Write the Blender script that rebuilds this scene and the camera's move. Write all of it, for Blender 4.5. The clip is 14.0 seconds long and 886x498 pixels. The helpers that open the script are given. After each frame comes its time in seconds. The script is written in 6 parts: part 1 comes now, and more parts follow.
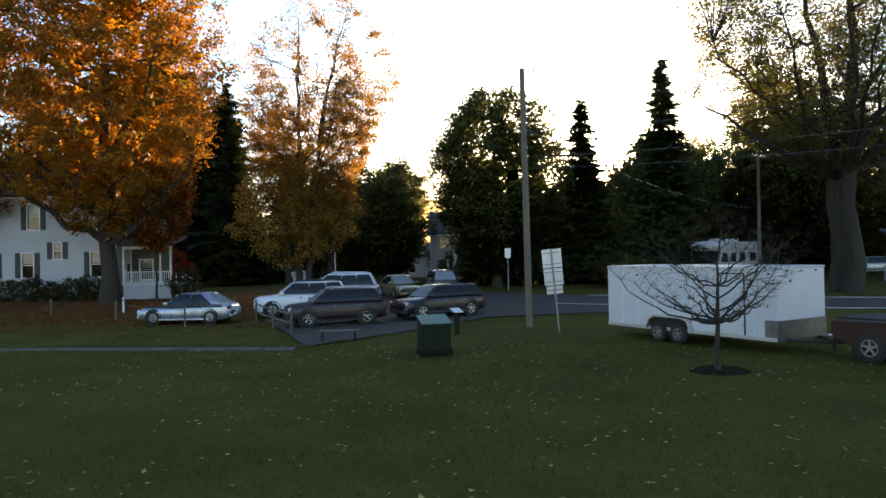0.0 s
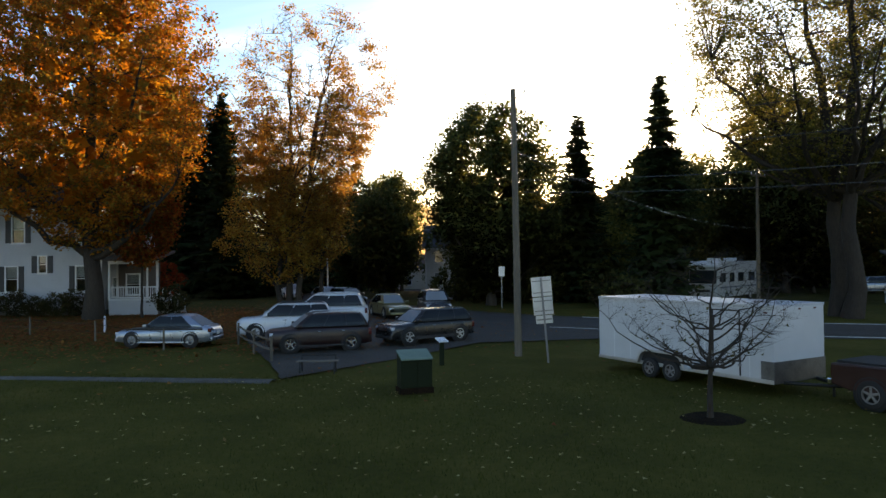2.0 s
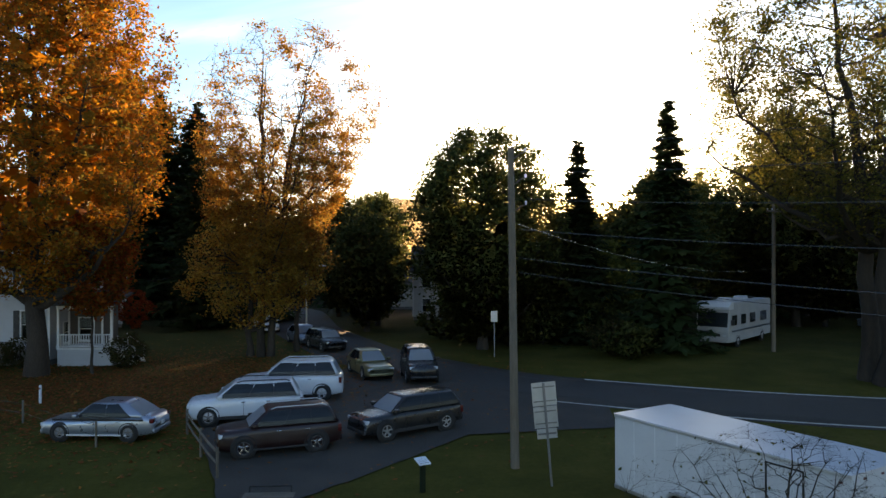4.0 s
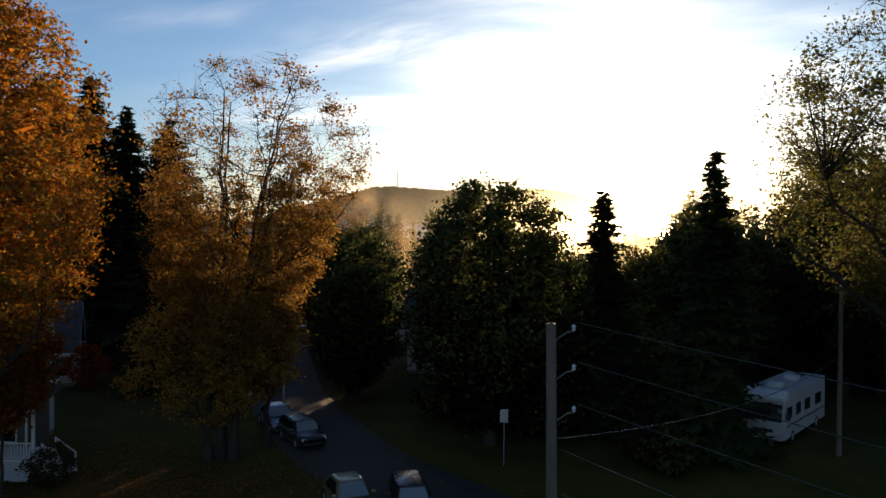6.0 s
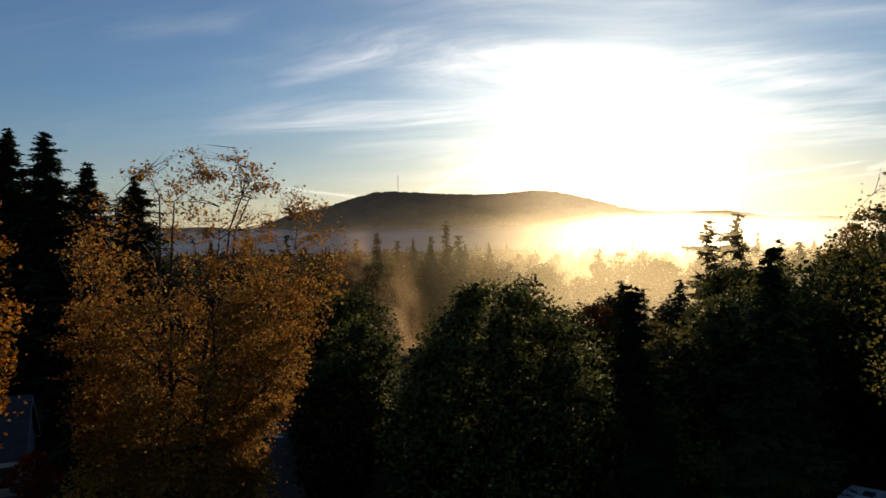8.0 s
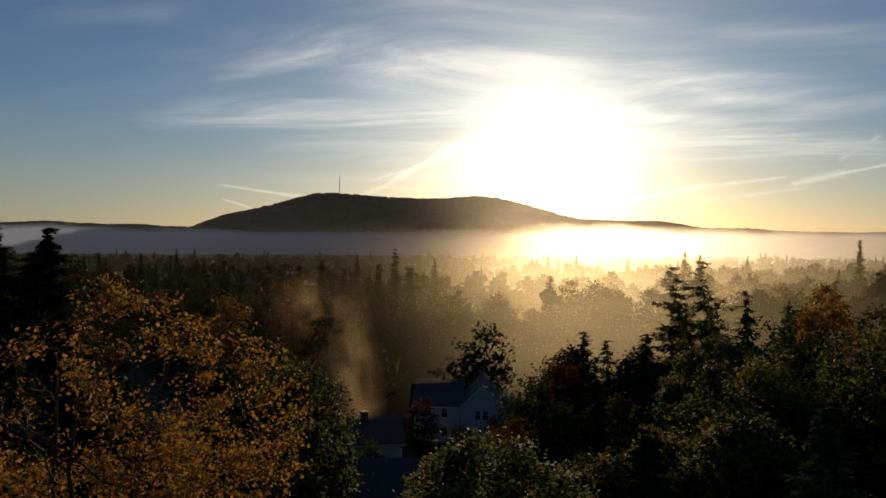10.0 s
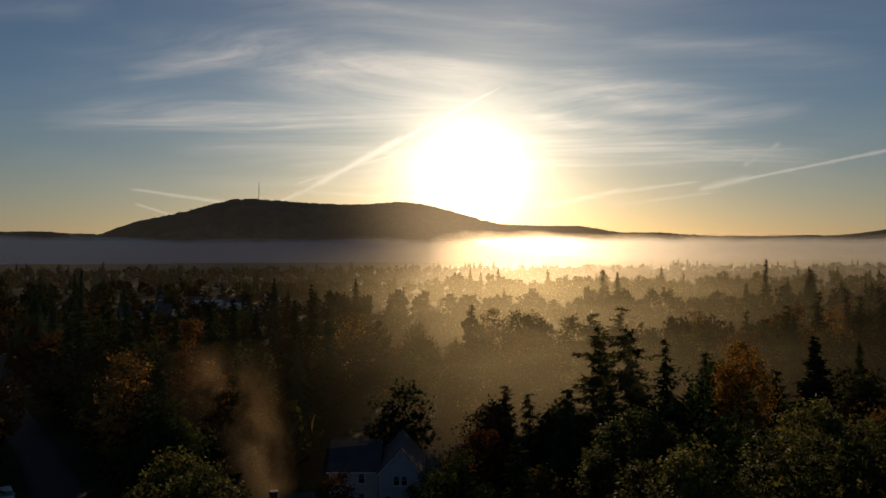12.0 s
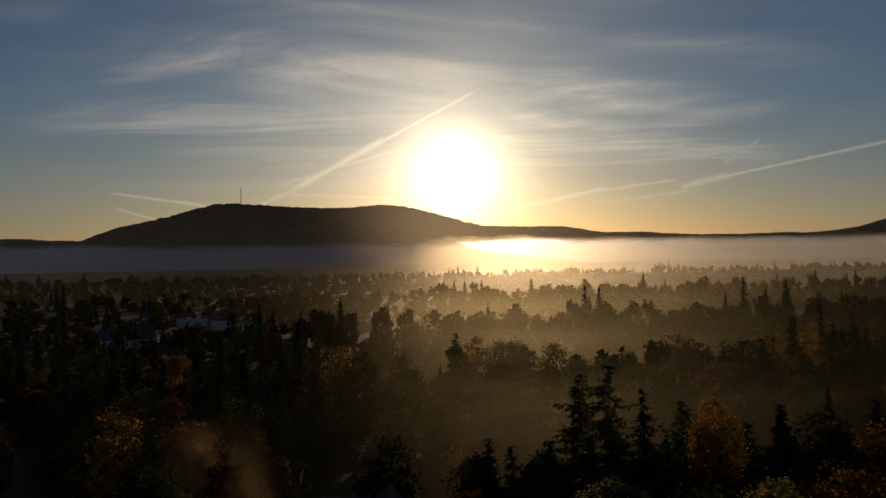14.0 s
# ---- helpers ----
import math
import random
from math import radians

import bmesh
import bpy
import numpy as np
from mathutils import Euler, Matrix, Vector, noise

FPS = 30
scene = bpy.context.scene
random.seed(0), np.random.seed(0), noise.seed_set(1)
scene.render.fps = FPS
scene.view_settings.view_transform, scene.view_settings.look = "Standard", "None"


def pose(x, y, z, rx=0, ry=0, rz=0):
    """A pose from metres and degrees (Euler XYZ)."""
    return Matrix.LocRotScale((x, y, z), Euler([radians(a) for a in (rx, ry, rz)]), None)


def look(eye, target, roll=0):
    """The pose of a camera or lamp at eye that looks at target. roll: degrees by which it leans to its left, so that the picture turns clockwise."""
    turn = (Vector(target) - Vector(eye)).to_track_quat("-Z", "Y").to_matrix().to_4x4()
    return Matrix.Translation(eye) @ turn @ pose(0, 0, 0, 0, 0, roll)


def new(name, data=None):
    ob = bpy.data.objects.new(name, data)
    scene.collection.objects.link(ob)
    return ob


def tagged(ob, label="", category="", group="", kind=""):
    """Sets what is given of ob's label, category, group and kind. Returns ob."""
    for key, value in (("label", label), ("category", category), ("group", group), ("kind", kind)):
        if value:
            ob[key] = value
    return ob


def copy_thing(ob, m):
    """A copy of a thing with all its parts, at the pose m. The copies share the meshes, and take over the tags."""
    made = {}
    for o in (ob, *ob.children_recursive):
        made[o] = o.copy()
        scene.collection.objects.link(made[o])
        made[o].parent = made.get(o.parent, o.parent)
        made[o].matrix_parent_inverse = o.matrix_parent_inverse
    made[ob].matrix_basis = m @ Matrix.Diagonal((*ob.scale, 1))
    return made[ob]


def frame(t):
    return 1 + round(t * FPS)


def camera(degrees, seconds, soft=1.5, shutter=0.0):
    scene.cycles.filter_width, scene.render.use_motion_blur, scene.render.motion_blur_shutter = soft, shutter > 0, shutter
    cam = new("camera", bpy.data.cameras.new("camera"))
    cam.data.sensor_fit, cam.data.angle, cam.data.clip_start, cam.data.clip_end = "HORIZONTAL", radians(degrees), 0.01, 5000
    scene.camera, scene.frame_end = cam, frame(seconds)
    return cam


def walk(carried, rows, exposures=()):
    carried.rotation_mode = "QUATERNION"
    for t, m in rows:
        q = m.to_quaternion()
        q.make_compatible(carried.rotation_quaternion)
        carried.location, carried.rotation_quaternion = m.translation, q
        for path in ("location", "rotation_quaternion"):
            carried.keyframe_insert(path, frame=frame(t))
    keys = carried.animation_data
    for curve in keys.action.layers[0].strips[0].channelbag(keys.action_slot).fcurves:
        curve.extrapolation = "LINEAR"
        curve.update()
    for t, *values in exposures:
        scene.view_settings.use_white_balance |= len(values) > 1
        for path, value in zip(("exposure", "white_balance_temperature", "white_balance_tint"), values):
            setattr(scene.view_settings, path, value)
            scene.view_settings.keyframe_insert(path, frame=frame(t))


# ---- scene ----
cam = camera(64.0, 14.0)

PATH = [
    (0, (1.408, 1.28, 3.265), (1.324, 3.278, 3.279), -1.2),
    (0.5, (1.546, 1.383, 3.298), (1.466, 3.381, 3.318), -0.9),
    (1, (1.685, 1.567, 3.424), (1.609, 3.566, 3.449), -0.8),
    (1.5, (1.839, 1.806, 3.631), (1.763, 3.804, 3.663), -0.7),
    (2, (1.936, 2.302, 4.024), (1.852, 4.3, 4.059), -0.6),
    (2.5, (2.078, 3.048, 4.627), (1.992, 5.046, 4.66), -0.7),
    (3, (2.151, 3.655, 5.312), (2.078, 5.654, 5.342), -0.6),
    (3.2, (2.186, 3.969, 5.522), (2.118, 5.968, 5.559), -0.6),
    (5.3, (1.722, 13.94, 11.498), (1.667, 15.939, 11.464), 0.3),
    (5.5, (1.716, 14.547, 11.804), (1.659, 16.546, 11.78), 0.3),
    (6, (1.661, 15.972, 13.122), (1.607, 17.971, 13.101), 0.3),
    (6.5, (1.711, 17.449, 14.479), (1.658, 19.448, 14.464), 0.1),
    (7, (2.041, 19.136, 15.918), (1.983, 21.135, 15.893), -0.5),
    (7.5, (1.819, 21.963, 17.431), (1.754, 23.962, 17.41), -0.9),
    (8, (1.848, 24.032, 19.07), (1.788, 26.032, 19.057), -1.0),
    (8.2, (1.861, 24.849, 19.776), (1.808, 26.849, 19.764), -1.1),
    (10.3, (-0.53, 32.112, 25.894), (-0.393, 34.107, 25.891), 0.5),
    (10.5, (-0.564, 32.474, 26.483), (-0.409, 34.469, 26.483), 0.5),
    (11, (-0.788, 32.655, 28.38), (-0.577, 34.644, 28.377), 0.6),
    (11.5, (0.298, 34.445, 30.0), (0.571, 36.427, 30.004), 0.1),
    (12, (0.848, 35.213, 31.729), (1.171, 37.187, 31.736), -0.1),
    (12.5, (0.968, 34.921, 33.585), (1.32, 36.89, 33.594), -0.5),
    (13, (0.825, 34.084, 35.733), (1.186, 36.05, 35.739), -0.7),
    (13.5, (0.691, 33.124, 37.798), (1.056, 35.09, 37.804), -0.9),
    (14, (0.557, 32.249, 39.894), (0.925, 34.215, 39.902), -0.9),
]
EXPOSURES = [(0, 2.85, 9500, 14), (0.5, 2.4, 9500, 14), (1, 2.1, 9400, 13), (1.5, 2.3, 9400, 13), (2, 2.3, 9500, 14), (2.5, 2.2, 9400, 13), (3, 2.65, 9500, 14), (5.3, 1.35, 8100, 14),
             (8.2, 0.1, 7000, 12), (10.3, -0.4, 7400, 14), (12, -0.75, 7800, 15), (13, -0.9, 7900, 15), (14, -1.2, 8100, 16)]
walk(cam, [(t, look(eye, target, roll)) for t, eye, target, roll in PATH], EXPOSURES)

# ---------------------------------------------------------------- light
SUN_AZ, SUN_EL = radians(11.6), radians(6.2)      # to the right of +y, above the horizon
SUN = Vector((math.sin(SUN_AZ) * math.cos(SUN_EL), math.cos(SUN_AZ) * math.cos(SUN_EL), math.sin(SUN_EL)))

sun_data = bpy.data.lights.new("sun", "SUN")
sun_data.energy, sun_data.angle, sun_data.color = 4.5, radians(0.6), (1.0, 0.77, 0.52)
sun = new("sun", sun_data)
sun.matrix_world = look((0, 0, 200), Vector((0, 0, 200)) - SUN)

world = bpy.data.worlds.new("sky")
scene.world = world
world.use_nodes = True


class Graph:
    """Short hand for building node trees."""

    def __init__(self, tree):
        self.tree, self.nodes, self.links = tree, tree.nodes, tree.links
        self.nodes.clear()

    def node(self, kind, **props):
        n = self.nodes.new(kind)
        for k, v in props.items():
            setattr(n, k, v)
        return n

    def put(self, socket, value):
        if isinstance(value, bpy.types.NodeSocket):
            self.links.new(value, socket)
        elif value is not None:
            socket.default_value = value

    def math(self, op, a, b=None, c=None, clamp=False):
        n = self.node("ShaderNodeMath", operation=op, use_clamp=clamp)
        for s, v in zip(n.inputs, (a, b, c)):
            self.put(s, v)
        return n.outputs[0]

    def vec(self, op, a, b=None):
        n = self.node("ShaderNodeVectorMath", operation=op)
        self.put(n.inputs[0], a)
        self.put(n.inputs[1], b)
        return n.outputs["Value" if op in ("DOT_PRODUCT", "LENGTH", "DISTANCE") else "Vector"]

    def noise(self, vector, scale, detail=4.0, rough=0.55, out=0):
        n = self.node("ShaderNodeTexNoise")
        self.put(n.inputs["Vector"], vector)
        self.put(n.inputs["Scale"], scale)
        self.put(n.inputs["Detail"], detail)
        self.put(n.inputs["Roughness"], rough)
        return n.outputs[out]

    def ramp(self, fac, stops):
        n = self.node("ShaderNodeValToRGB")
        self.put(n.inputs[0], fac)
        e = n.color_ramp.elements
        while len(e) < len(stops):
            e.new(0.5)
        for el, (p, c) in zip(e, stops):
            el.position = p
            el.color = (*c, 1) if len(c) == 3 else c
        return n.outputs[0]

    def remap(self, v, a, b, c=0.0, d=1.0):
        n = self.node("ShaderNodeMapRange")
        for s, x in zip(n.inputs, (v, a, b, c, d)):
            self.put(s, x)
        return n.outputs[0]

    def mix(self, fac, a, b, blend="MIX"):
        n = self.node("ShaderNodeMix", data_type="RGBA", blend_type=blend)
        self.put(n.inputs[0], fac)
        self.put(n.inputs[6], a if isinstance(a, bpy.types.NodeSocket) else (*a, 1))
        self.put(n.inputs[7], b if isinstance(b, bpy.types.NodeSocket) else (*b, 1))
        return n.outputs[2]

    def shade(self, fac, a, b):
        n = self.node("ShaderNodeMixShader")
        self.put(n.inputs[0], fac)
        self.links.new(a, n.inputs[1])
        self.links.new(b, n.inputs[2])
        return n.outputs[0]

    def bump(self, height, strength=0.4, distance=0.05):
        n = self.node("ShaderNodeBump")
        n.inputs["Strength"].default_value = strength
        n.inputs["Distance"].default_value = distance
        self.links.new(height, n.inputs["Height"])
        return n.outputs[0]


def toward(az, el):
    """A direction: degrees to the right of +y, degrees above the horizon."""
    a, e = radians(az), radians(el)
    return Vector((math.sin(a) * math.cos(e), math.cos(a) * math.cos(e), math.sin(e)))


def build_sky():
    g = Graph(world.node_tree)
    d = g.vec("NORMALIZE", g.node("ShaderNodeTexCoord").outputs["Generated"])
    sky = g.node("ShaderNodeTexSky", sky_type="NISHITA", sun_disc=False)
    sky.sun_elevation, sky.sun_rotation = SUN_EL, SUN_AZ
    sky.air_density, sky.dust_density, sky.ozone_density = 1.0, 0.6, 2.2
    sep = g.node("ShaderNodeSeparateXYZ")
    g.put(sep.inputs[0], d)
    up = g.math("MAXIMUM", sep.outputs[2], 0.0)
    angle = g.math("ARCCOSINE", g.math("MINIMUM", g.vec("DOT_PRODUCT", d, tuple(SUN)), 1.0))
    near = g.math("EXPONENT", g.math("MULTIPLY", angle, -1 / 0.036))
    mid = g.math("EXPONENT", g.math("MULTIPLY", angle, -1 / 0.11))
    wide = g.math("EXPONENT", g.math("MULTIPLY", angle, -1 / 0.45))
    # thin streaked cirrus on a plane high above
    flat = g.node("ShaderNodeCombineXYZ")
    h = g.math("ADD", up, 0.10)
    g.put(flat.inputs[0], g.math("DIVIDE", sep.outputs[0], h))
    g.put(flat.inputs[1], g.math("DIVIDE", sep.outputs[1], h))
    turn = g.node("ShaderNodeMapping")
    g.put(turn.inputs[0], flat.outputs[0])
    turn.inputs["Rotation"].default_value = (0, 0, 0.62)
    turn.inputs["Scale"].default_value = (0.6, 1.15, 1)
    turn.inputs["Location"].default_value = (1.3, 0.7, 0)
    warp = g.noise(turn.outputs[0], 0.55, 2, 0.5, 1)
    moved = g.vec("ADD", turn.outputs[0], g.vec("MULTIPLY", warp, (1.6, 1.6, 0)))
    sheet = g.remap(g.noise(moved, 0.62, 4, 0.55), 0.39, 0.60)
    fibre = g.remap(g.noise(g.vec("MULTIPLY", moved, (1, 2.4, 1)), 2.8, 7, 0.64), 0.32, 0.70, 0.15, 1.0)
    bank = g.math("MULTIPLY", g.remap(g.math("ABSOLUTE", g.math("SUBTRACT", sep.outputs[0], 0.16)), 0.52, 0.18, 0.18, 1.0), g.remap(up, 0.44, 0.24, 0.35, 1.0))
    sheet = g.math("MULTIPLY", sheet, bank)
    cloud = g.math("MULTIPLY", g.math("MULTIPLY", sheet, fibre), g.remap(up, 0.05, 0.12))
    # old contrails
    lines = None
    for a, b, wid, gain in CONTRAILS:
        a, b = toward(*a), toward(*b)
        n, m = a.cross(b).normalized(), (a + b).normalized()
        half = a.angle(b) / 2
        off = g.math("ABSOLUTE", g.vec("DOT_PRODUCT", d, tuple(n)))
        ragged = g.math("MULTIPLY", g.noise(d, 60, 3, 0.6), wid * 2)
        across = g.math("SUBTRACT", 1.0, g.math("DIVIDE", off, ragged), clamp=True)
        along = g.remap(g.math("ARCCOSINE", g.math("MINIMUM", g.vec("DOT_PRODUCT", d, tuple(m)), 1.0)), half, half * 0.75)
        line = g.math("MULTIPLY", g.math("MULTIPLY", across, along), gain)
        lines = line if lines is None else g.math("MAXIMUM", lines, line)
    # separate soft streaks of cirrus
    streaks = None
    tear = g.noise(g.vec("MULTIPLY", moved, (0.7, 2.2, 1)), 1.7, 6, 0.62)
    for a, b, wid, gain in CIRRUS:
        a, b = toward(*a), toward(*b)
        n, m = a.cross(b).normalized(), (a + b).normalized()
        half = a.angle(b) / 2
        off = g.math("ABSOLUTE", g.math("ADD", g.vec("DOT_PRODUCT", d, tuple(n)), g.math("MULTIPLY", g.math("SUBTRACT", tear, 0.5), wid * 2.2)))
        across = g.math("POWER", g.math("SUBTRACT", 1.0, g.math("DIVIDE", off, wid), clamp=True), 1.3)
        along = g.remap(g.math("ARCCOSINE", g.math("MINIMUM", g.vec("DOT_PRODUCT", d, tuple(m)), 1.0)), half, half * 0.45)
        streak = g.math("MULTIPLY", g.math("MULTIPLY", across, along), gain)
        streaks = streak if streaks is None else g.math("ADD", streaks, streak)
    streaks = g.math("MULTIPLY", streaks, g.remap(fibre, 0.15, 1.0, 0.35, 1.15))
    cloud = g.math("ADD", g.math("MULTIPLY", cloud, 0.55), streaks)
    veil = g.math("MAXIMUM", g.math("MULTIPLY", cloud, 1.1), lines)
    lit = g.math("ADD", 0.20, g.math("ADD", g.math("MULTIPLY", wide, 0.75), g.math("MULTIPLY", mid, 0.7)))
    tint = g.node("ShaderNodeVectorMath", operation="SCALE")
    g.put(tint.inputs[0], g.mix(wide, (0.92, 0.95, 1.0), (1.0, 0.9, 0.74)))
    g.put(tint.inputs["Scale"], lit)
    base = g.node("ShaderNodeVectorMath", operation="SCALE")
    g.put(base.inputs[0], g.vec("MULTIPLY", sky.outputs[0], g.mix(g.remap(up, 0.02, 0.20), (0.80, 0.86, 1.06), (0.62, 0.90, 1.28))))
    base.inputs["Scale"].default_value = SKY_GAIN
    low = g.node("ShaderNodeVectorMath", operation="SCALE")
    low.inputs[0].default_value = (0.84, 0.93, 1.12)
    g.put(low.inputs["Scale"], g.math("MULTIPLY", g.math("EXPONENT", g.math("MULTIPLY", up, -1 / 0.07)), 0.15))
    clear = g.vec("ADD", base.outputs[0], low.outputs[0])
    thin = g.mix(g.math("MULTIPLY", veil, 0.35), clear, (0.0, 0.0, 0.0))
    glow = g.node("ShaderNodeVectorMath", operation="SCALE")
    g.put(glow.inputs[0], tint.outputs[0])
    g.put(glow.inputs["Scale"], veil)
    both = g.vec("ADD", thin, glow.outputs[0])
    halo = g.node("ShaderNodeVectorMath", operation="SCALE")
    halo.inputs[0].default_value = (1.0, 0.88, 0.68)
    g.put(halo.inputs["Scale"], g.math("ADD", g.math("MULTIPLY", near, HALO[0]), g.math("MULTIPLY", mid, HALO[1])))
    total = g.vec("ADD", both, halo.outputs[0])
    bg = g.node("ShaderNodeBackground")
    g.put(bg.inputs[0], total)
    out = g.node("ShaderNodeOutputWorld")
    g.links.new(bg.outputs[0], out.inputs[0])


SKY_GAIN, HALO = 0.085, (10.0, 0.26)
CONTRAILS = [
    ((-3.2, 4.0), (15.0, 13.5), 0.0035, 0.9), ((-1.6, 4.9), (6.5, 9.3), 0.0075, 1.0), ((-3.2, 5.1), (8.0, 8.5), 0.0025, 0.75), ((-4.4, 3.6), (1.2, 6.2), 0.003, 0.7),
    ((17.0, 3.5), (24.0, 4.9), 0.0045, 0.75), ((22.0, 4.5), (29.5, 5.3), 0.003, 0.6), ((29.0, 4.6), (33.0, 5.5), 0.006, 0.7), ((30.0, 4.9), (47.0, 7.7), 0.003, 0.9), ((22.0, 3.5), (31.0, 4.5), 0.003, 0.4),
    ((32.1, 6.2), (34.9, 7.9), 0.006, 0.5), ((-14.8, 4.7), (-7.0, 3.7), 0.0035, 0.8), ((-14.3, 3.6), (-11.3, 2.7), 0.0025, 0.7), ((-3.0, 4.8), (9.0, 4.2), 0.003, 0.5),
]
CIRRUS = [
    ((-20.5, 9.3), (12.0, 11.2), 0.026, 0.85), ((-15.5, 12.6), (-1.5, 16.6), 0.030, 0.6), ((-7.0, 13.6), (17.0, 13.4), 0.042, 0.7), ((14.0, 8.8), (38.5, 6.4), 0.020, 0.7), ((15.0, 10.8), (30.0, 8.2), 0.018, 0.5),
    ((27.5, 9.4), (37.0, 10.2), 0.016, 0.45), ((16.5, 13.6), (33.0, 9.6), 0.036, 0.5), ((-8.0, 18.8), (24.0, 16.8), 0.034, 0.40), ((-12.0, 7.8), (4.0, 8.8), 0.016, 0.4), ((20.0, 17.0), (42.0, 13.0), 0.03, 0.30), ((-28.0, 15.0), (-15.0, 17.5), 0.02, 0.2),
]
build_sky()


# ---------------------------------------------------------------- materials
def material(name):
    m = bpy.data.materials.new(name)
    m.use_nodes = True
    return m, Graph(m.node_tree)


def finish(g, shader):
    g.links.new(shader, g.node("ShaderNodeOutputMaterial").inputs[0])


def principled(g, color, rough=0.6, metal=0.0, normal=None, spec=0.5, coat=0.0, emit=None, strength=0.0):
    n = g.node("ShaderNodeBsdfPrincipled")
    g.put(n.inputs["Base Color"], color if isinstance(color, bpy.types.NodeSocket) else (*color, 1))
    g.put(n.inputs["Roughness"], rough)
    g.put(n.inputs["Metallic"], metal)
    g.put(n.inputs["Specular IOR Level"], spec)
    g.put(n.inputs["Coat Weight"], coat)
    if normal is not None:
        g.links.new(normal, n.inputs["Normal"])
    if emit:
        n.inputs["Emission Color"].default_value = (*emit, 1)
        n.inputs["Emission Strength"].default_value = strength
    return n.outputs[0]


def surface(name, dark, light, scale=3.0, rough=0.8, fine=40.0, bump=0.3, dist=0.02, metal=0.0, spec=0.4, coat=0.0, stretch=(1, 1, 1)):
    """Two scales of colour variation and a fine relief, in metres."""
    m, g = material(name)
    p = g.vec("MULTIPLY", g.node("ShaderNodeTexCoord").outputs["Object"], stretch)
    big, small = g.noise(p, scale, 5, 0.6), g.noise(p, fine, 3, 0.6)
    f = g.math("ADD", g.math("MULTIPLY", big, 0.65), g.math("MULTIPLY", small, 0.35))
    c = g.ramp(f, [(0.32, dark), (0.68, light)])
    finish(g, principled(g, c, g.remap(big, 0.3, 0.7, rough * 0.85, min(1, rough * 1.1)), metal, g.bump(small, bump, dist), spec, coat))
    return m


def leaf_material(name, colors, through_light=0.5, gloss=0.05):
    """Thin leaves: each its own shade, some light passes through."""
    m, g = material(name)
    r = g.node("ShaderNodeNewGeometry").outputs["Random Per Island"]
    tree = g.node("ShaderNodeObjectInfo").outputs["Random"]
    if gloss == 0.0:
        r = g.remap(g.noise(g.node("ShaderNodeNewGeometry").outputs["Position"], 0.16, 3, 0.55), 0.3, 0.7)
    c = g.ramp(r, [(i / max(1, len(colors) - 1), col) for i, col in enumerate(colors)])
    hsv = g.node("ShaderNodeHueSaturation")
    g.put(hsv.inputs["Color"], c)
    g.put(hsv.inputs["Hue"], g.remap(tree, 0, 1, 0.485, 0.515))
    g.put(hsv.inputs["Value"], g.remap(tree, 0, 1, 0.75, 1.2))
    front = g.node("ShaderNodeBsdfPrincipled")
    g.put(front.inputs["Base Color"], hsv.outputs[0])
    front.inputs["Roughness"].default_value = 0.7
    front.inputs["Specular IOR Level"].default_value = gloss
    back = g.node("ShaderNodeBsdfTranslucent")
    g.put(back.inputs[0], hsv.outputs[0])
    finish(g, g.shade(through_light, front.outputs[0], back.outputs[0]))
    return m


def lawn_material():
    m, g = material("lawn")
    p = g.node("ShaderNodeTexCoord").outputs["Object"]
    patch, tuft, blade = g.noise(p, 0.35, 4, 0.6), g.noise(p, 5, 4, 0.6), g.noise(p, 60, 3, 0.7)
    f = g.math("ADD", g.math("MULTIPLY", patch, 0.5), g.math("ADD", g.math("MULTIPLY", tuft, 0.3), g.math("MULTIPLY", blade, 0.2)))
    c = g.ramp(f, [(0.3, (0.042, 0.040, 0.009)), (0.5, (0.086, 0.076, 0.016)), (0.72, (0.15, 0.112, 0.028))])
    sep = g.node("ShaderNodeSeparateXYZ")
    g.put(sep.inputs[0], p)
    far = g.remap(g.math("ADD", sep.outputs[1], g.math("MULTIPLY", g.noise(p, 0.05, 3), 60)), 85, 125)
    c = g.mix(far, c, g.ramp(g.noise(p, 0.08, 5, 0.65), [(0.35, (0.018, 0.020, 0.010)), (0.65, (0.055, 0.045, 0.022))]))
    finish(g, principled(g, c, 0.9, 0, g.bump(g.math("ADD", tuft, blade), 0.7, 0.06), 0.05))
    return m


def siding_material(name, color, course=0.115):
    """Painted clapboard: overlapping courses, a little weathered."""
    m, g = material(name)
    p = g.node("ShaderNodeTexCoord").outputs["Object"]
    sep = g.node("ShaderNodeSeparateXYZ")
    g.put(sep.inputs[0], p)
    saw = g.math("FRACT", g.math("DIVIDE", sep.outputs[2], course))
    dirt = g.noise(p, 0.9, 5, 0.6)
    c = g.mix(g.remap(dirt, 0.45, 0.75, 0, 0.35), color, tuple(v * 0.72 for v in color))
    finish(g, principled(g, c, 0.6, 0, g.bump(saw, 0.8, 0.02), 0.3))
    return m


def paint_material(name, color, metal=0.0, rough=0.32):
    m, g = material(name)
    p = g.node("ShaderNodeTexCoord").outputs["Object"]
    dust = g.noise(p, 2.5, 5, 0.6)
    c = g.mix(g.remap(dust, 0.45, 0.75, 0, 0.3), color, tuple(v * 0.75 + 0.03 for v in color))
    finish(g, principled(g, c, g.remap(dust, 0.3, 0.7, rough * 0.8, rough * 1.3), metal, g.bump(g.noise(p, 90, 2), 0.02, 0.01), 0.5, 0.6 if max(color) > 0.1 else 0.2))
    return m


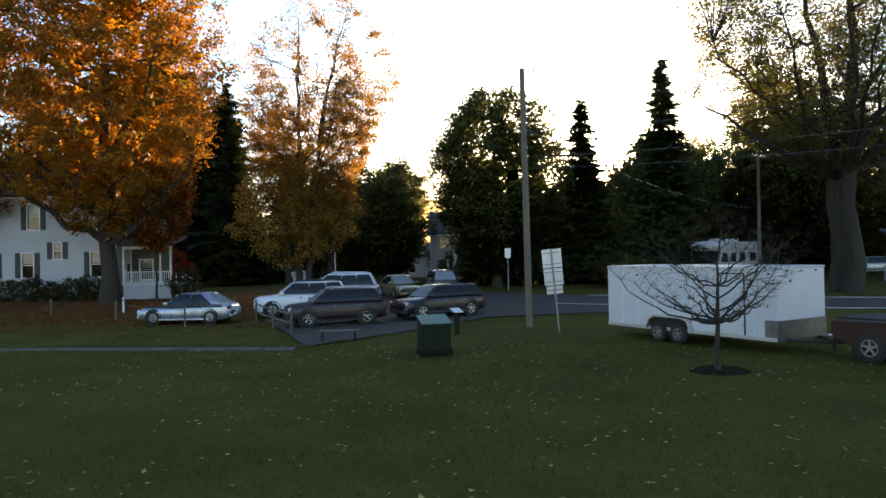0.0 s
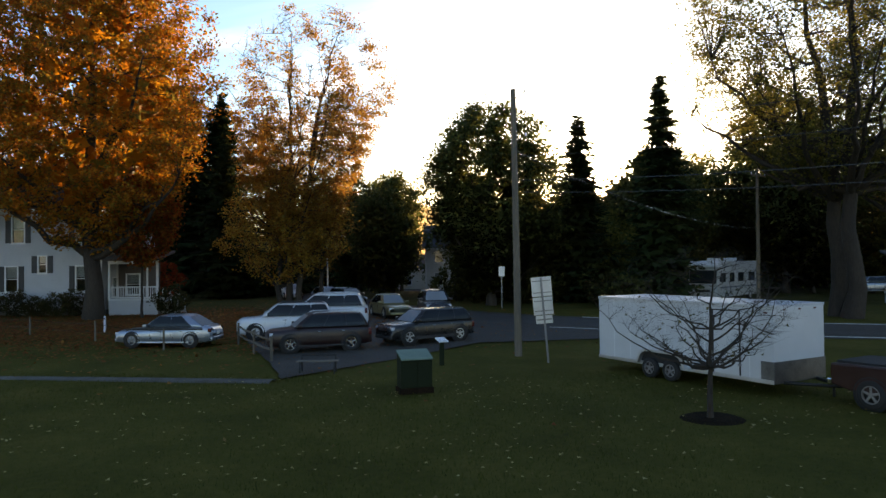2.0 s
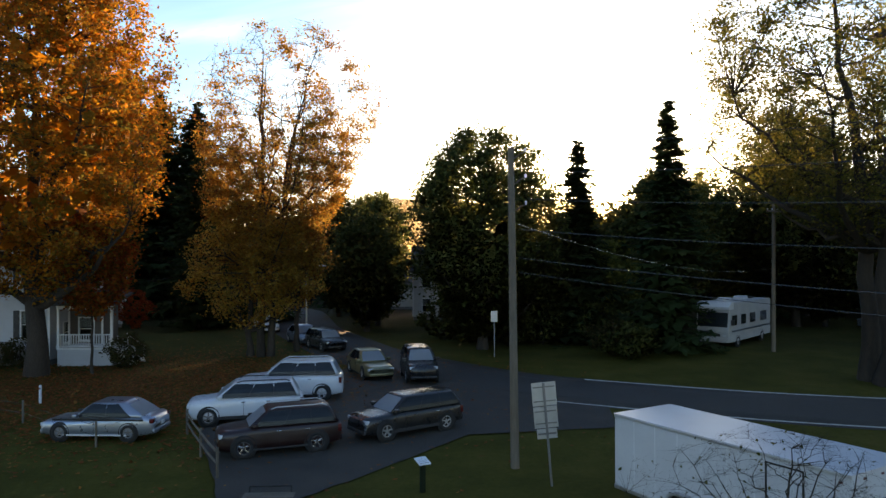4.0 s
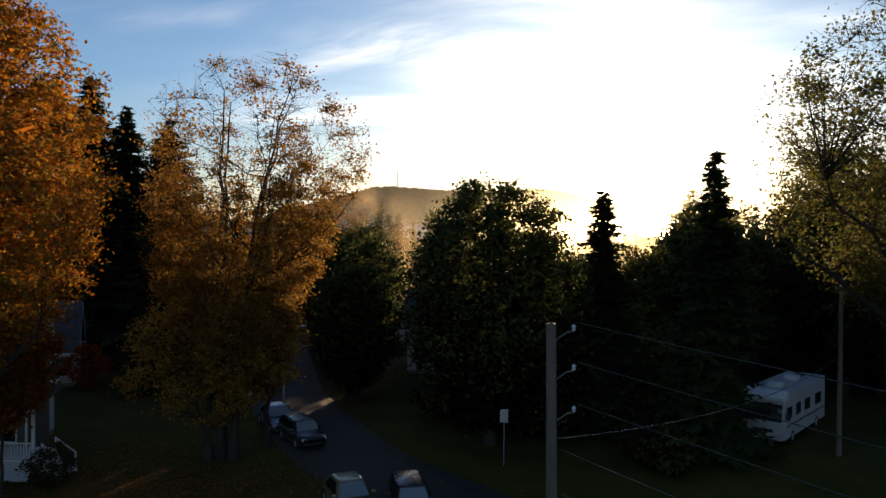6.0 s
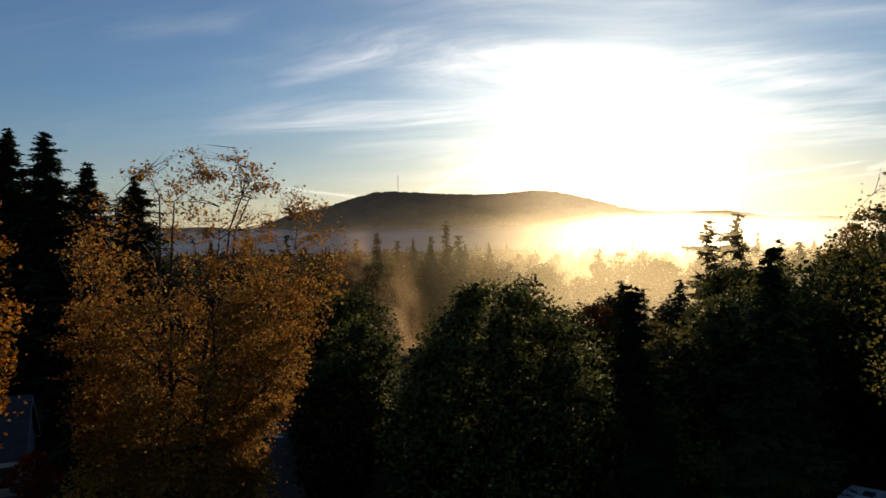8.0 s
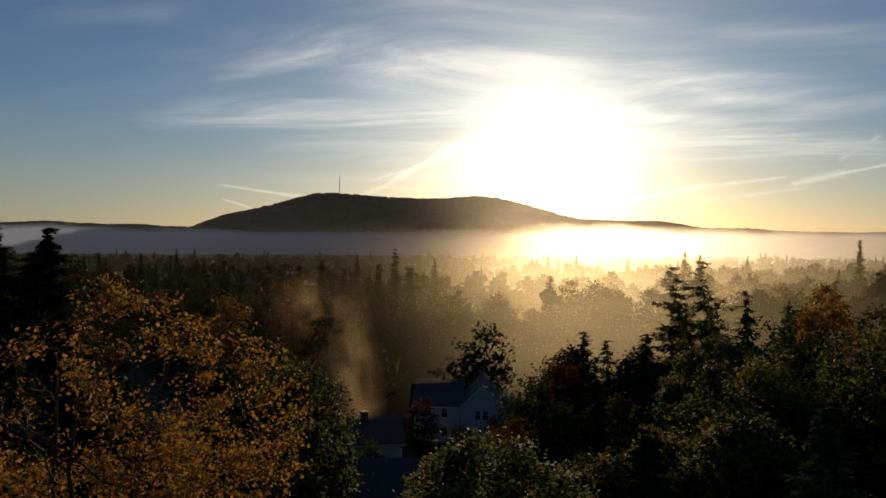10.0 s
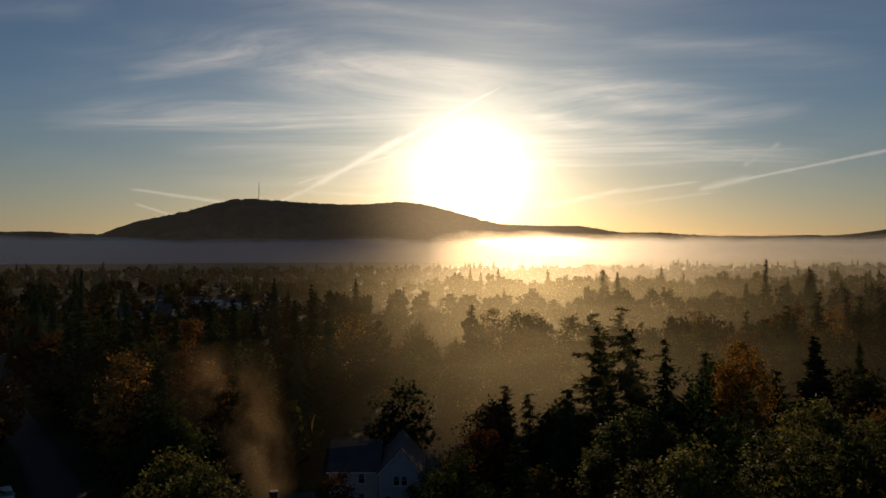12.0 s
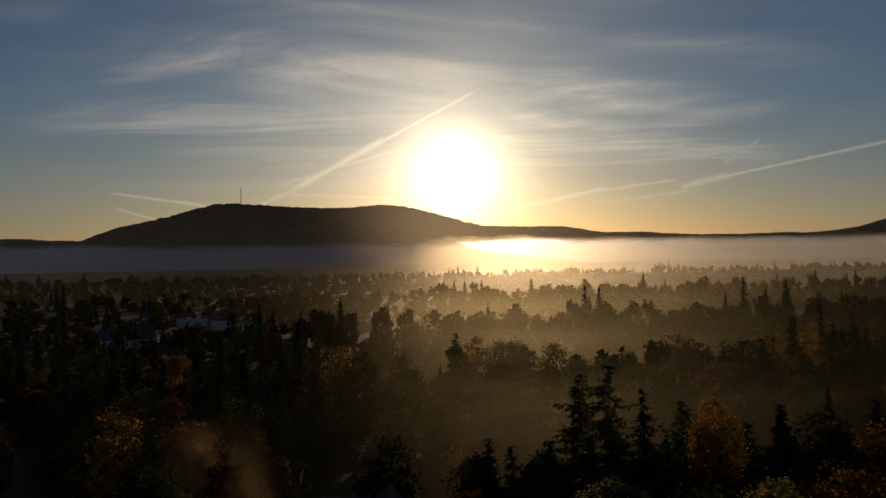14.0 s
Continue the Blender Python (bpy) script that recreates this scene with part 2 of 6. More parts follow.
def glass_material(name, color=(0.02, 0.025, 0.03), rough=0.04):
    m, g = material(name)
    p = g.node("ShaderNodeTexCoord").outputs["Object"]
    finish(g, principled(g, color, g.remap(g.noise(p, 3, 3), 0.3, 0.7, rough, rough * 2.5), 0, None, 0.6))
    return m


def pane_material():
    m, g = material("window_glass")
    n = g.node("ShaderNodeBsdfPrincipled")
    n.inputs["Base Color"].default_value = (0.45, 0.5, 0.5, 1)
    n.inputs["Roughness"].default_value = 0.03
    n.inputs["Transmission Weight"].default_value = 1.0
    n.inputs["IOR"].default_value = 1.45
    finish(g, n.outputs[0])
    return m


def mist_material(name, color, density, top, soft, scale, low=-50.0, low_soft=1.0, rough=0.75, forward=0.92, patch=0.5, tail=None, grade=None, ior=1.2, swell=2.4):
    """A layer of droplets: most light goes straight on, the rest is scattered, chiefly forwards."""
    m, g = material(name)
    p = g.node("ShaderNodeNewGeometry").outputs["Position"]
    sep = g.node("ShaderNodeSeparateXYZ")
    g.put(sep.inputs[0], p)
    wide = g.vec("MULTIPLY", p, (1, 1, 3.5))
    lump, curl = g.noise(wide, scale, 5, 0.6), g.noise(wide, scale * 0.22, 3, 0.5)
    level = g.math("ADD", sep.outputs[2], g.math("MULTIPLY", g.math("SUBTRACT", g.math("ADD", g.math("MULTIPLY", lump, 0.5), curl), 0.75), soft * swell))
    a = g.remap(level, top + soft, top - soft)
    a = g.math("MULTIPLY", a, g.remap(level, low, low + low_soft))
    a = g.math("MULTIPLY", a, g.remap(curl, 0.3, 0.7, 1 - patch, 1.0))
    a = g.math("MULTIPLY", a, density)
    if grade:
        a = g.math("MULTIPLY", a, g.remap(sep.outputs[0], *grade))
    if tail:
        a = g.math("MAXIMUM", a, g.remap(sep.outputs[2], tail[0], top, 0.0, tail[1]))
    fwd = g.node("ShaderNodeBsdfRefraction")
    fwd.inputs["Color"].default_value = (*color, 1)
    fwd.inputs["Roughness"].default_value = rough
    fwd.inputs["IOR"].default_value = ior
    side = g.node("ShaderNodeBsdfTranslucent")
    side.inputs[0].default_value = (*color, 1)
    refl = g.node("ShaderNodeBsdfDiffuse")
    refl.inputs[0].default_value = (*color, 1)
    soft_part = g.shade(0.5, side.outputs[0], refl.outputs[0])
    finish(g, g.shade(a, g.node("ShaderNodeBsdfTransparent").outputs[0], g.shade(forward, soft_part, fwd.outputs[0])))
    return m


M = {
    "lawn": lawn_material(),
    "asphalt": surface("asphalt", (0.026, 0.023, 0.020), (0.064, 0.056, 0.048), 0.6, 0.85, 70, 0.5, 0.015),
    "gravel": surface("gravel", (0.030, 0.025, 0.021), (0.080, 0.066, 0.053), 0.8, 0.95, 45, 0.8, 0.03),
    "concrete": surface("concrete", (0.13, 0.125, 0.12), (0.26, 0.25, 0.23), 1.2, 0.9, 60, 0.4, 0.01),
    "old_concrete": surface("old_concrete", (0.06, 0.056, 0.05), (0.15, 0.14, 0.125), 1.2, 0.95, 60, 0.4, 0.01, spec=0.1),
    "line_paint": surface("line_paint", (0.22, 0.215, 0.2), (0.5, 0.49, 0.46), 3, 0.8, 40, 0.3, 0.004, spec=0.2),
    "mulch": surface("mulch", (0.010, 0.007, 0.005), (0.035, 0.022, 0.014), 4, 1.0, 30, 0.9, 0.05, spec=0.03),
    "bark": surface("bark", (0.014, 0.010, 0.008), (0.062, 0.046, 0.034), 1.5, 0.95, 14, 0.9, 0.04, stretch=(1, 1, 0.25)),
    "grey_bark": surface("grey_bark", (0.06, 0.055, 0.05), (0.2, 0.185, 0.17), 2, 0.95, 16, 0.8, 0.03, stretch=(1, 1, 0.3)),
    "old_wood": surface("old_wood", (0.07, 0.056, 0.042), (0.19, 0.155, 0.12), 1.5, 0.85, 22, 0.5, 0.01, stretch=(1, 1, 0.15)),
    "pole_wood": surface("pole_wood", (0.085, 0.065, 0.048), (0.21, 0.17, 0.13), 1.2, 0.85, 25, 0.5, 0.01, stretch=(1, 1, 0.08)),
    "siding": siding_material("siding", (0.44, 0.45, 0.475)),
    "grey_siding": siding_material("grey_siding", (0.5, 0.5, 0.49)),
    "cream_siding": siding_material("cream_siding", (0.62, 0.58, 0.48)),
    "brown_siding": siding_material("brown_siding", (0.11, 0.09, 0.075)),
    "trim": surface("trim", (0.54, 0.54, 0.53), (0.70, 0.70, 0.69), 2, 0.5, 50, 0.1, 0.004),
    "black_paint": surface("black_paint", (0.012, 0.012, 0.014), (0.03, 0.03, 0.034), 3, 0.5, 60, 0.1, 0.004),
    "shingle": surface("shingle", (0.03, 0.03, 0.032), (0.085, 0.08, 0.078), 1.2, 0.9, 18, 0.6, 0.02),
    "brown_shingle": surface("brown_shingle", (0.05, 0.035, 0.028), (0.11, 0.085, 0.07), 1.2, 0.9, 18, 0.6, 0.02),
    "pale_roof": surface("pale_roof", (0.22, 0.225, 0.23), (0.36, 0.36, 0.37), 0.3, 0.5, 5, 0.2, 0.02),
    "brick_red": surface("brick_red", (0.14, 0.055, 0.04), (0.26, 0.11, 0.08), 2, 0.9, 12, 0.6, 0.02),
    "trailer_white": surface("trailer_white", (0.50, 0.515, 0.54), (0.60, 0.61, 0.63), 0.8, 0.35, 30, 0.03, 0.004, spec=0.5),
    # White of the motorhome, darkened to carry the shade of the trees over it.
    "shaded_white": surface("shaded_white", (0.36, 0.37, 0.38), (0.52, 0.52, 0.51), 0.9, 0.5, 26, 0.05, 0.004),
    # Plate metal darkened to take in the shadow low on the trailer's nose.
    "checker_plate": surface("checker_plate", (0.10, 0.105, 0.115), (0.2, 0.205, 0.215), 3, 0.4, 35, 0.9, 0.01, metal=0.9),
    "aluminium": surface("aluminium", (0.42, 0.43, 0.45), (0.6, 0.61, 0.62), 2, 0.42, 40, 0.1, 0.004, metal=0.85),
    "chrome": surface("chrome", (0.6, 0.6, 0.62), (0.75, 0.75, 0.76), 3, 0.16, 40, 0.02, 0.002, metal=1.0),
    "steel": surface("steel", (0.16, 0.16, 0.17), (0.3, 0.3, 0.31), 3, 0.5, 40, 0.2, 0.004, metal=0.8),
    "rubber": surface("rubber", (0.012, 0.012, 0.012), (0.03, 0.03, 0.03), 4, 0.85, 50, 0.4, 0.006),
    "plastic": surface("plastic", (0.015, 0.015, 0.016), (0.04, 0.04, 0.042), 3, 0.6, 60, 0.1, 0.003),
    "wire": surface("wire", (0.015, 0.015, 0.016), (0.04, 0.04, 0.04), 3, 0.2, 20, 0.05, 0.002, spec=1.0),
    "green_paint": surface("green_paint", (0.010, 0.015, 0.007), (0.018, 0.026, 0.012), 1.5, 0.85, 30, 0.2, 0.006, spec=0.15),
    "pale_green": surface("pale_green", (0.11, 0.17, 0.135), (0.18, 0.26, 0.21), 1.5, 0.75, 30, 0.1, 0.004, spec=0.15),
    "white_panel": surface("white_panel", (0.6, 0.62, 0.64), (0.75, 0.76, 0.77), 1.5, 0.35, 30, 0.05, 0.004),
    "iron": surface("iron", (0.015, 0.015, 0.017), (0.045, 0.042, 0.04), 3, 0.6, 40, 0.3, 0.004, metal=0.5),
    "interior": surface("interior", (0.025, 0.022, 0.02), (0.06, 0.055, 0.05), 1, 0.9, 20, 0.1, 0.01),
    "hill": surface("hill", (0.05, 0.048, 0.034), (0.14, 0.112, 0.072), 0.012, 0.95, 0.06, 1.0, 6.0, spec=0.1),
    "silver": paint_material("silver_paint", (0.30, 0.345, 0.41), 0.7, 0.3),
    "white_car": paint_material("white_paint", (0.62, 0.64, 0.67), 0.0, 0.3),
    "dark_red": paint_material("dark_red_paint", (0.016, 0.003, 0.003), 0.0, 0.38),
    "maroon": paint_material("maroon_paint", (0.028, 0.005, 0.005), 0.2, 0.4),
    "charcoal": paint_material("charcoal_paint", (0.012, 0.012, 0.013), 0.0, 0.28),
    "olive_gold": paint_material("olive_gold_paint", (0.24, 0.21, 0.11), 0.6, 0.35),
    "blue_grey": paint_material("blue_grey_paint", (0.16, 0.19, 0.24), 0.5, 0.3),
    "car_glass": glass_material("car_glass"),
    # Pale base colour stands in for the sky mirrored in sloping car glass.
    "sky_glass": glass_material("sky_glass", (0.36, 0.40, 0.44), 0.25),
    "pane": pane_material(),
    "lamp_lens": glass_material("lamp_lens", (0.55, 0.57, 0.6), 0.1),
    "red_lens": glass_material("red_lens", (0.10, 0.008, 0.008), 0.15),
    "maple_leaf": leaf_material("maple_leaf", [(0.23, 0.06, 0.014), (0.39, 0.115, 0.018), (0.48, 0.175, 0.024), (0.30, 0.16, 0.026), (0.12, 0.10, 0.024), (0.36, 0.095, 0.018)], 0.48),
    "gold_leaf": leaf_material("gold_leaf", [(0.36, 0.18, 0.035), (0.50, 0.30, 0.055), (0.33, 0.23, 0.05), (0.34, 0.13, 0.026), (0.20, 0.16, 0.045)], 0.48),
    "olive_leaf": leaf_material("olive_leaf", [(0.06, 0.07, 0.018), (0.12, 0.11, 0.028), (0.20, 0.16, 0.04), (0.09, 0.10, 0.03)], 0.4),
    "green_leaf": leaf_material("green_leaf", [(0.055, 0.068, 0.02), (0.085, 0.094, 0.028), (0.135, 0.128, 0.038), (0.068, 0.078, 0.025)], 0.5),
    "rust_leaf": leaf_material("rust_leaf", [(0.13, 0.05, 0.018), (0.22, 0.09, 0.025), (0.15, 0.10, 0.03), (0.28, 0.12, 0.03)], 0.4),
    "red_leaf": leaf_material("red_leaf", [(0.24, 0.04, 0.015), (0.36, 0.08, 0.02), (0.30, 0.12, 0.03)], 0.4),
    "needle": leaf_material("needle", [(0.022, 0.038, 0.017), (0.038, 0.058, 0.024), (0.058, 0.074, 0.03)], 0.25, 0.0),
    # Paler than the spruce needles: sunlight on the pines is put into the colour.
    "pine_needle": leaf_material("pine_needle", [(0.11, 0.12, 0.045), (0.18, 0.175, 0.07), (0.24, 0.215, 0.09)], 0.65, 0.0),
    "shrub_leaf": leaf_material("shrub_leaf", [(0.03, 0.04, 0.014), (0.06, 0.06, 0.02), (0.09, 0.06, 0.025)], 0.3),
    "olive_wood": leaf_material("olive_wood", [(0.056, 0.064, 0.019), (0.112, 0.104, 0.032), (0.176, 0.136, 0.040)], 0.45, 0.0),
    "rust_wood": leaf_material("rust_wood", [(0.112, 0.051, 0.021), (0.208, 0.088, 0.029), (0.160, 0.096, 0.032)], 0.45, 0.0),
    "green_wood": leaf_material("green_wood", [(0.035, 0.058, 0.018), (0.064, 0.088, 0.026), (0.096, 0.112, 0.032)], 0.4, 0.0),
    "gold_wood": leaf_material("gold_wood", [(0.256, 0.136, 0.035), (0.352, 0.176, 0.045), (0.192, 0.128, 0.035)], 0.45, 0.0),
    "far_olive": leaf_material("far_olive", [(0.031, 0.037, 0.014), (0.060, 0.057, 0.020), (0.094, 0.075, 0.025)], 0.12, 0.0),
    "far_rust": leaf_material("far_rust", [(0.056, 0.035, 0.015), (0.106, 0.053, 0.020), (0.075, 0.056, 0.021)], 0.12, 0.0),
    "fallen_leaf": leaf_material("fallen_leaf", [(0.30, 0.22, 0.08), (0.45, 0.36, 0.16), (0.22, 0.13, 0.05), (0.5, 0.42, 0.2)], 0.2),
    "litter_leaf": leaf_material("litter_leaf", [(0.24, 0.07, 0.02), (0.36, 0.13, 0.03), (0.16, 0.07, 0.025), (0.42, 0.2, 0.05)], 0.2),
    "blade": leaf_material("blade", [(0.038, 0.045, 0.009), (0.066, 0.072, 0.014), (0.11, 0.098, 0.025)], 0.35),
}


# ---------------------------------------------------------------- mesh tools
def mesh_of(name, verts, faces, mat, smooth=False):
    """A mesh from an array of vertices and an array of faces with equal numbers of corners."""
    verts, faces = np.asarray(verts, np.float32), np.asarray(faces, np.int32)
    me = bpy.data.meshes.new(name)
    k = faces.shape[1]
    me.vertices.add(len(verts))
    me.vertices.foreach_set("co", verts.ravel())
    me.loops.add(faces.size)
    me.loops.foreach_set("vertex_index", faces.ravel())
    me.polygons.add(len(faces))
    me.polygons.foreach_set("loop_start", np.arange(0, faces.size, k, dtype=np.int32))
    me.polygons.foreach_set("loop_total", np.full(len(faces), k, np.int32))
    if smooth:
        me.polygons.foreach_set("use_smooth", np.ones(len(faces), bool))
    me.update(calc_edges=True)
    me.materials.append(mat)
    return me


def round_shading(me, out, soft):
    """Let the leaves of a crown shade together as a rounded mass: normals bent outwards by the share soft."""
    n = len(me.vertices)
    co = np.empty(n * 3, np.float32)
    me.vertices.foreach_get("normal", co)
    own = co.reshape(-1, 3)
    out = np.asarray(out, float)
    out = out / (np.linalg.norm(out, axis=1, keepdims=True) + 1e-9)
    own = np.where((own * out).sum(1, keepdims=True) < 0, -own, own)
    mix = own * (1 - soft) + out * soft
    mix /= np.linalg.norm(mix, axis=1, keepdims=True) + 1e-9
    me.polygons.foreach_set("use_smooth", np.ones(len(me.polygons), bool))
    me.normals_split_custom_set_from_vertices(mix.astype(np.float32))
    return me


def thing(name, label, category, group="", m=None):
    """An empty that carries the parts of one thing."""
    ob = new(name)
    ob.empty_display_size = 0.2
    if m is not None:
        ob.matrix_world = m
    return tagged(ob, label, category, group)


def part(name, bm, mat, parent=None, label="", smooth=False, at=None):
    """A bmesh, or a mesh, as one object under a thing or a part."""
    if isinstance(bm, bmesh.types.BMesh):
        me = bpy.data.meshes.new(name)
        for f in bm.faces:
            f.smooth = smooth
        bm.to_mesh(me)
        bm.free()
        me.materials.append(mat)
    else:
        me = bm
    ob = new(name, me)
    if parent is not None:
        ob.parent = parent
    if at is not None:
        ob.matrix_basis = at
    if label:
        tagged(ob, label)
    return ob


def add_box(bm, x0, x1, y0, y1, z0, z1, bevel=0.0):
    r = bmesh.ops.create_cube(bm, size=1.0)
    vs = r["verts"]
    for v in vs:
        v.co = Vector((x0 + (v.co.x + 0.5) * (x1 - x0), y0 + (v.co.y + 0.5) * (y1 - y0), z0 + (v.co.z + 0.5) * (z1 - z0)))
    if bevel:
        es = list({e for v in vs for e in v.link_edges})
        bmesh.ops.bevel(bm, geom=es, offset=bevel, segments=2, affect="EDGES", profile=0.6)
    return bm


def box(x0, x1, y0, y1, z0, z1, bevel=0.0):
    return add_box(bmesh.new(), x0, x1, y0, y1, z0, z1, bevel)


def prism(points, y0, y1, bevel=0.0):
    """A side outline in x and z, drawn out from y0 to y1."""
    bm = bmesh.new()
    a = [bm.verts.new((x, y0, z)) for x, z in points]
    b = [bm.verts.new((x, y1, z)) for x, z in points]
    bm.faces.new(a)
    bm.faces.new(b[::-1])
    for i in range(len(a)):
        j = (i + 1) % len(a)
        bm.faces.new((a[j], a[i], b[i], b[j]))
    bmesh.ops.recalc_face_normals(bm, faces=bm.faces[:])
    if bevel:
        bmesh.ops.bevel(bm, geom=bm.edges[:], offset=bevel, segments=2, affect="EDGES", profile=0.6)
    return bm


def lathe(profile, n=24, axis="y"):
    """A ring of (radius, offset) turned about an axis."""
    rows = []
    for r, o in profile:
        for k in range(n):
            a = 2 * math.pi * k / n
            rows.append((r * math.cos(a), o, r * math.sin(a)) if axis == "y" else (r * math.cos(a), r * math.sin(a), o))
    faces = []
    for i in range(len(profile) - 1):
        for k in range(n):
            l = (k + 1) % n
            faces.append((i * n + k, i * n + l, (i + 1) * n + l, (i + 1) * n + k))
    return np.array(rows), np.array(faces)


def tubes(a, b, ra, rb, n=6):
    """Open tapered tubes from points a to points b."""
    a, b, ra, rb = (np.asarray(v, float) for v in (a, b, ra, rb))
    d = b - a
    d /= np.linalg.norm(d, axis=1, keepdims=True) + 1e-9
    ref = np.where(np.abs(d[:, 2:3]) > 0.9, np.array([[1.0, 0, 0]]), np.array([[0, 0, 1.0]]))
    u = np.cross(d, ref)
    u /= np.linalg.norm(u, axis=1, keepdims=True) + 1e-9
    w = np.cross(d, u)
    ang = np.arange(n) * 2 * np.pi / n
    ring = u[:, None] * np.cos(ang)[None, :, None] + w[:, None] * np.sin(ang)[None, :, None]
    v = np.concatenate([a[:, None] + ring * ra[:, None, None], b[:, None] + ring * rb[:, None, None]], 1)
    k = np.arange(len(a))[:, None] * 2 * n
    i = np.arange(n)
    j = (i + 1) % n
    f = np.stack([k + i, k + j, k + n + j, k + n + i], -1)
    return v.reshape(-1, 3), f.reshape(-1, 4)


def rod(points, radius, n=6):
    """A bent round bar through points, one connected skin."""
    p = np.asarray(points, float)
    r = np.array(np.broadcast_to(np.asarray(radius, float), len(p)))
    t = np.gradient(p, axis=0)
    t /= np.linalg.norm(t, axis=1, keepdims=True) + 1e-9
    ref = np.array([1.0, 0, 0]) if np.abs(t[:, 2]).mean() > 0.7 else np.array([0, 0, 1.0])
    u = np.cross(t, ref)
    u /= np.linalg.norm(u, axis=1, keepdims=True) + 1e-9
    w = np.cross(t, u)
    a = np.arange(n) * 2 * np.pi / n
    v = p[:, None] + (u[:, None] * np.cos(a)[None, :, None] + w[:, None] * np.sin(a)[None, :, None]) * r[:, None, None]
    k = np.arange(len(p) - 1)[:, None] * n
    i = np.arange(n)
    m = (i + 1) % n
    return v.reshape(-1, 3), np.stack([k + i, k + m, k + n + m, k + n + i], -1).reshape(-1, 4)


def joined(*sets):
    verts, faces, k = [], [], 0
    for v, f in sets:
        verts.append(v)
        faces.append(np.asarray(f) + k)
        k += len(v)
    return np.concatenate(verts), np.concatenate(faces)


def smooth01(t):
    t = np.clip(t, 0, 1)
    return t * t * (3 - 2 * t)


def ground_z(x, y):
    y = np.asarray(y, float)
    return 0.4 * smooth01((y - 30) / 22) - 2.4 * smooth01((y - 85) / 60)


def gz(x, y):
    return float(ground_z(x, y))


# ---------------------------------------------------------------- ground, roads, hills
def build_ground():
    far = np.geomspace(60, 4700, 40)
    xs = np.unique(np.r_[-far, np.arange(-58, 59, 2.0), far])
    ys = np.unique(np.r_[-far[far < 900], np.arange(-58, 150, 2.0), np.geomspace(150, 4700, 40)])
    X, Y = np.meshgrid(xs, ys)
    Z = ground_z(X, Y) + 0.03 * np.sin(X * 0.35 + 1) * np.sin(Y * 0.27) * (np.abs(X) < 58)
    n = len(xs)
    i = (np.arange(len(ys) - 1)[:, None] * n + np.arange(n - 1)).ravel()
    tagged(new("ground", mesh_of("ground", np.stack([X, Y, Z], -1).reshape(-1, 3), np.stack([i, i + 1, i + n + 1, i + n], 1), M["lawn"], True)),
           "dark green mown lawn and woodland floor in morning shade", "ground", kind="structure")


def strip(name, label, category, line, width, lift, mat, step=2.0):
    """A band of paving along a line, with its edges as low steps down to the ground."""
    pts = []
    for (x0, y0), (x1, y1) in zip(line[:-1], line[1:]):
        k = max(1, int(math.hypot(x1 - x0, y1 - y0) / step))
        pts += [(x0 + (x1 - x0) * s / k, y0 + (y1 - y0) * s / k) for s in range(k)]
    pts.append(line[-1])
    p = np.array(pts, float)
    for _ in range(3):
        p[1:-1] = (p[:-2] + 2 * p[1:-1] + p[2:]) / 4
    t = np.gradient(p, axis=0)
    t /= np.linalg.norm(t, axis=1, keepdims=True)
    nrm = np.stack([t[:, 1], -t[:, 0]], 1)
    rows = []
    for off, drop in ((-1, -0.12), (-1, 0), (-0.5, 0.02), (0, 0.03), (0.5, 0.02), (1, 0), (1, -0.12)):
        q = p + nrm * off * width / 2
        rows.append(np.c_[q, ground_z(q[:, 0], q[:, 1]) + lift + drop])
    v = np.stack(rows, 1).reshape(-1, 3)
    k = len(rows)
    i = (np.arange(len(p) - 1)[:, None] * k + np.arange(k - 1)).ravel()
    ob = new(name, mesh_of(name, v, np.stack([i, i + 1, i + k + 1, i + k], 1), mat))
    return tagged(ob, label, category, kind="structure")


def build_drive():
    """The parking place: one uneven sheet with a ragged edge."""
    outline = [(-4.7, 26.6), (-1.4, 31.2), (2.2, 36.4), (8.5, 37.6), (9.5, 47.0), (3.5, 50.5), (-3.0, 53.5), (-9.5, 47.0), (-10.2, 42.5), (-9.2, 36.8), (-6.3, 30.6)]
    rng = np.random.default_rng(5)
    pts = []
    for (x0, y0), (x1, y1) in zip(outline, outline[1:] + outline[:1]):
        for s in np.linspace(0, 1, 8, endpoint=False):
            pts.append((x0 + (x1 - x0) * s + rng.normal(0, 0.03), y0 + (y1 - y0) * s + rng.normal(0, 0.03)))
    bm = bmesh.new()
    bm.faces.new([bm.verts.new((x, y, 0)) for x, y in pts])
    bmesh.ops.triangulate(bm, faces=bm.faces[:])
    bmesh.ops.subdivide_edges(bm, edges=bm.edges[:], cuts=3, use_grid_fill=True)
    for v in bm.verts:
        v.co.z = gz(v.co.x, v.co.y) + 0.045
    tagged(part("parking_drive", bm, M["gravel"]), "dark worn asphalt and gravel parking drive beside the lawn", "driveway", kind="structure")


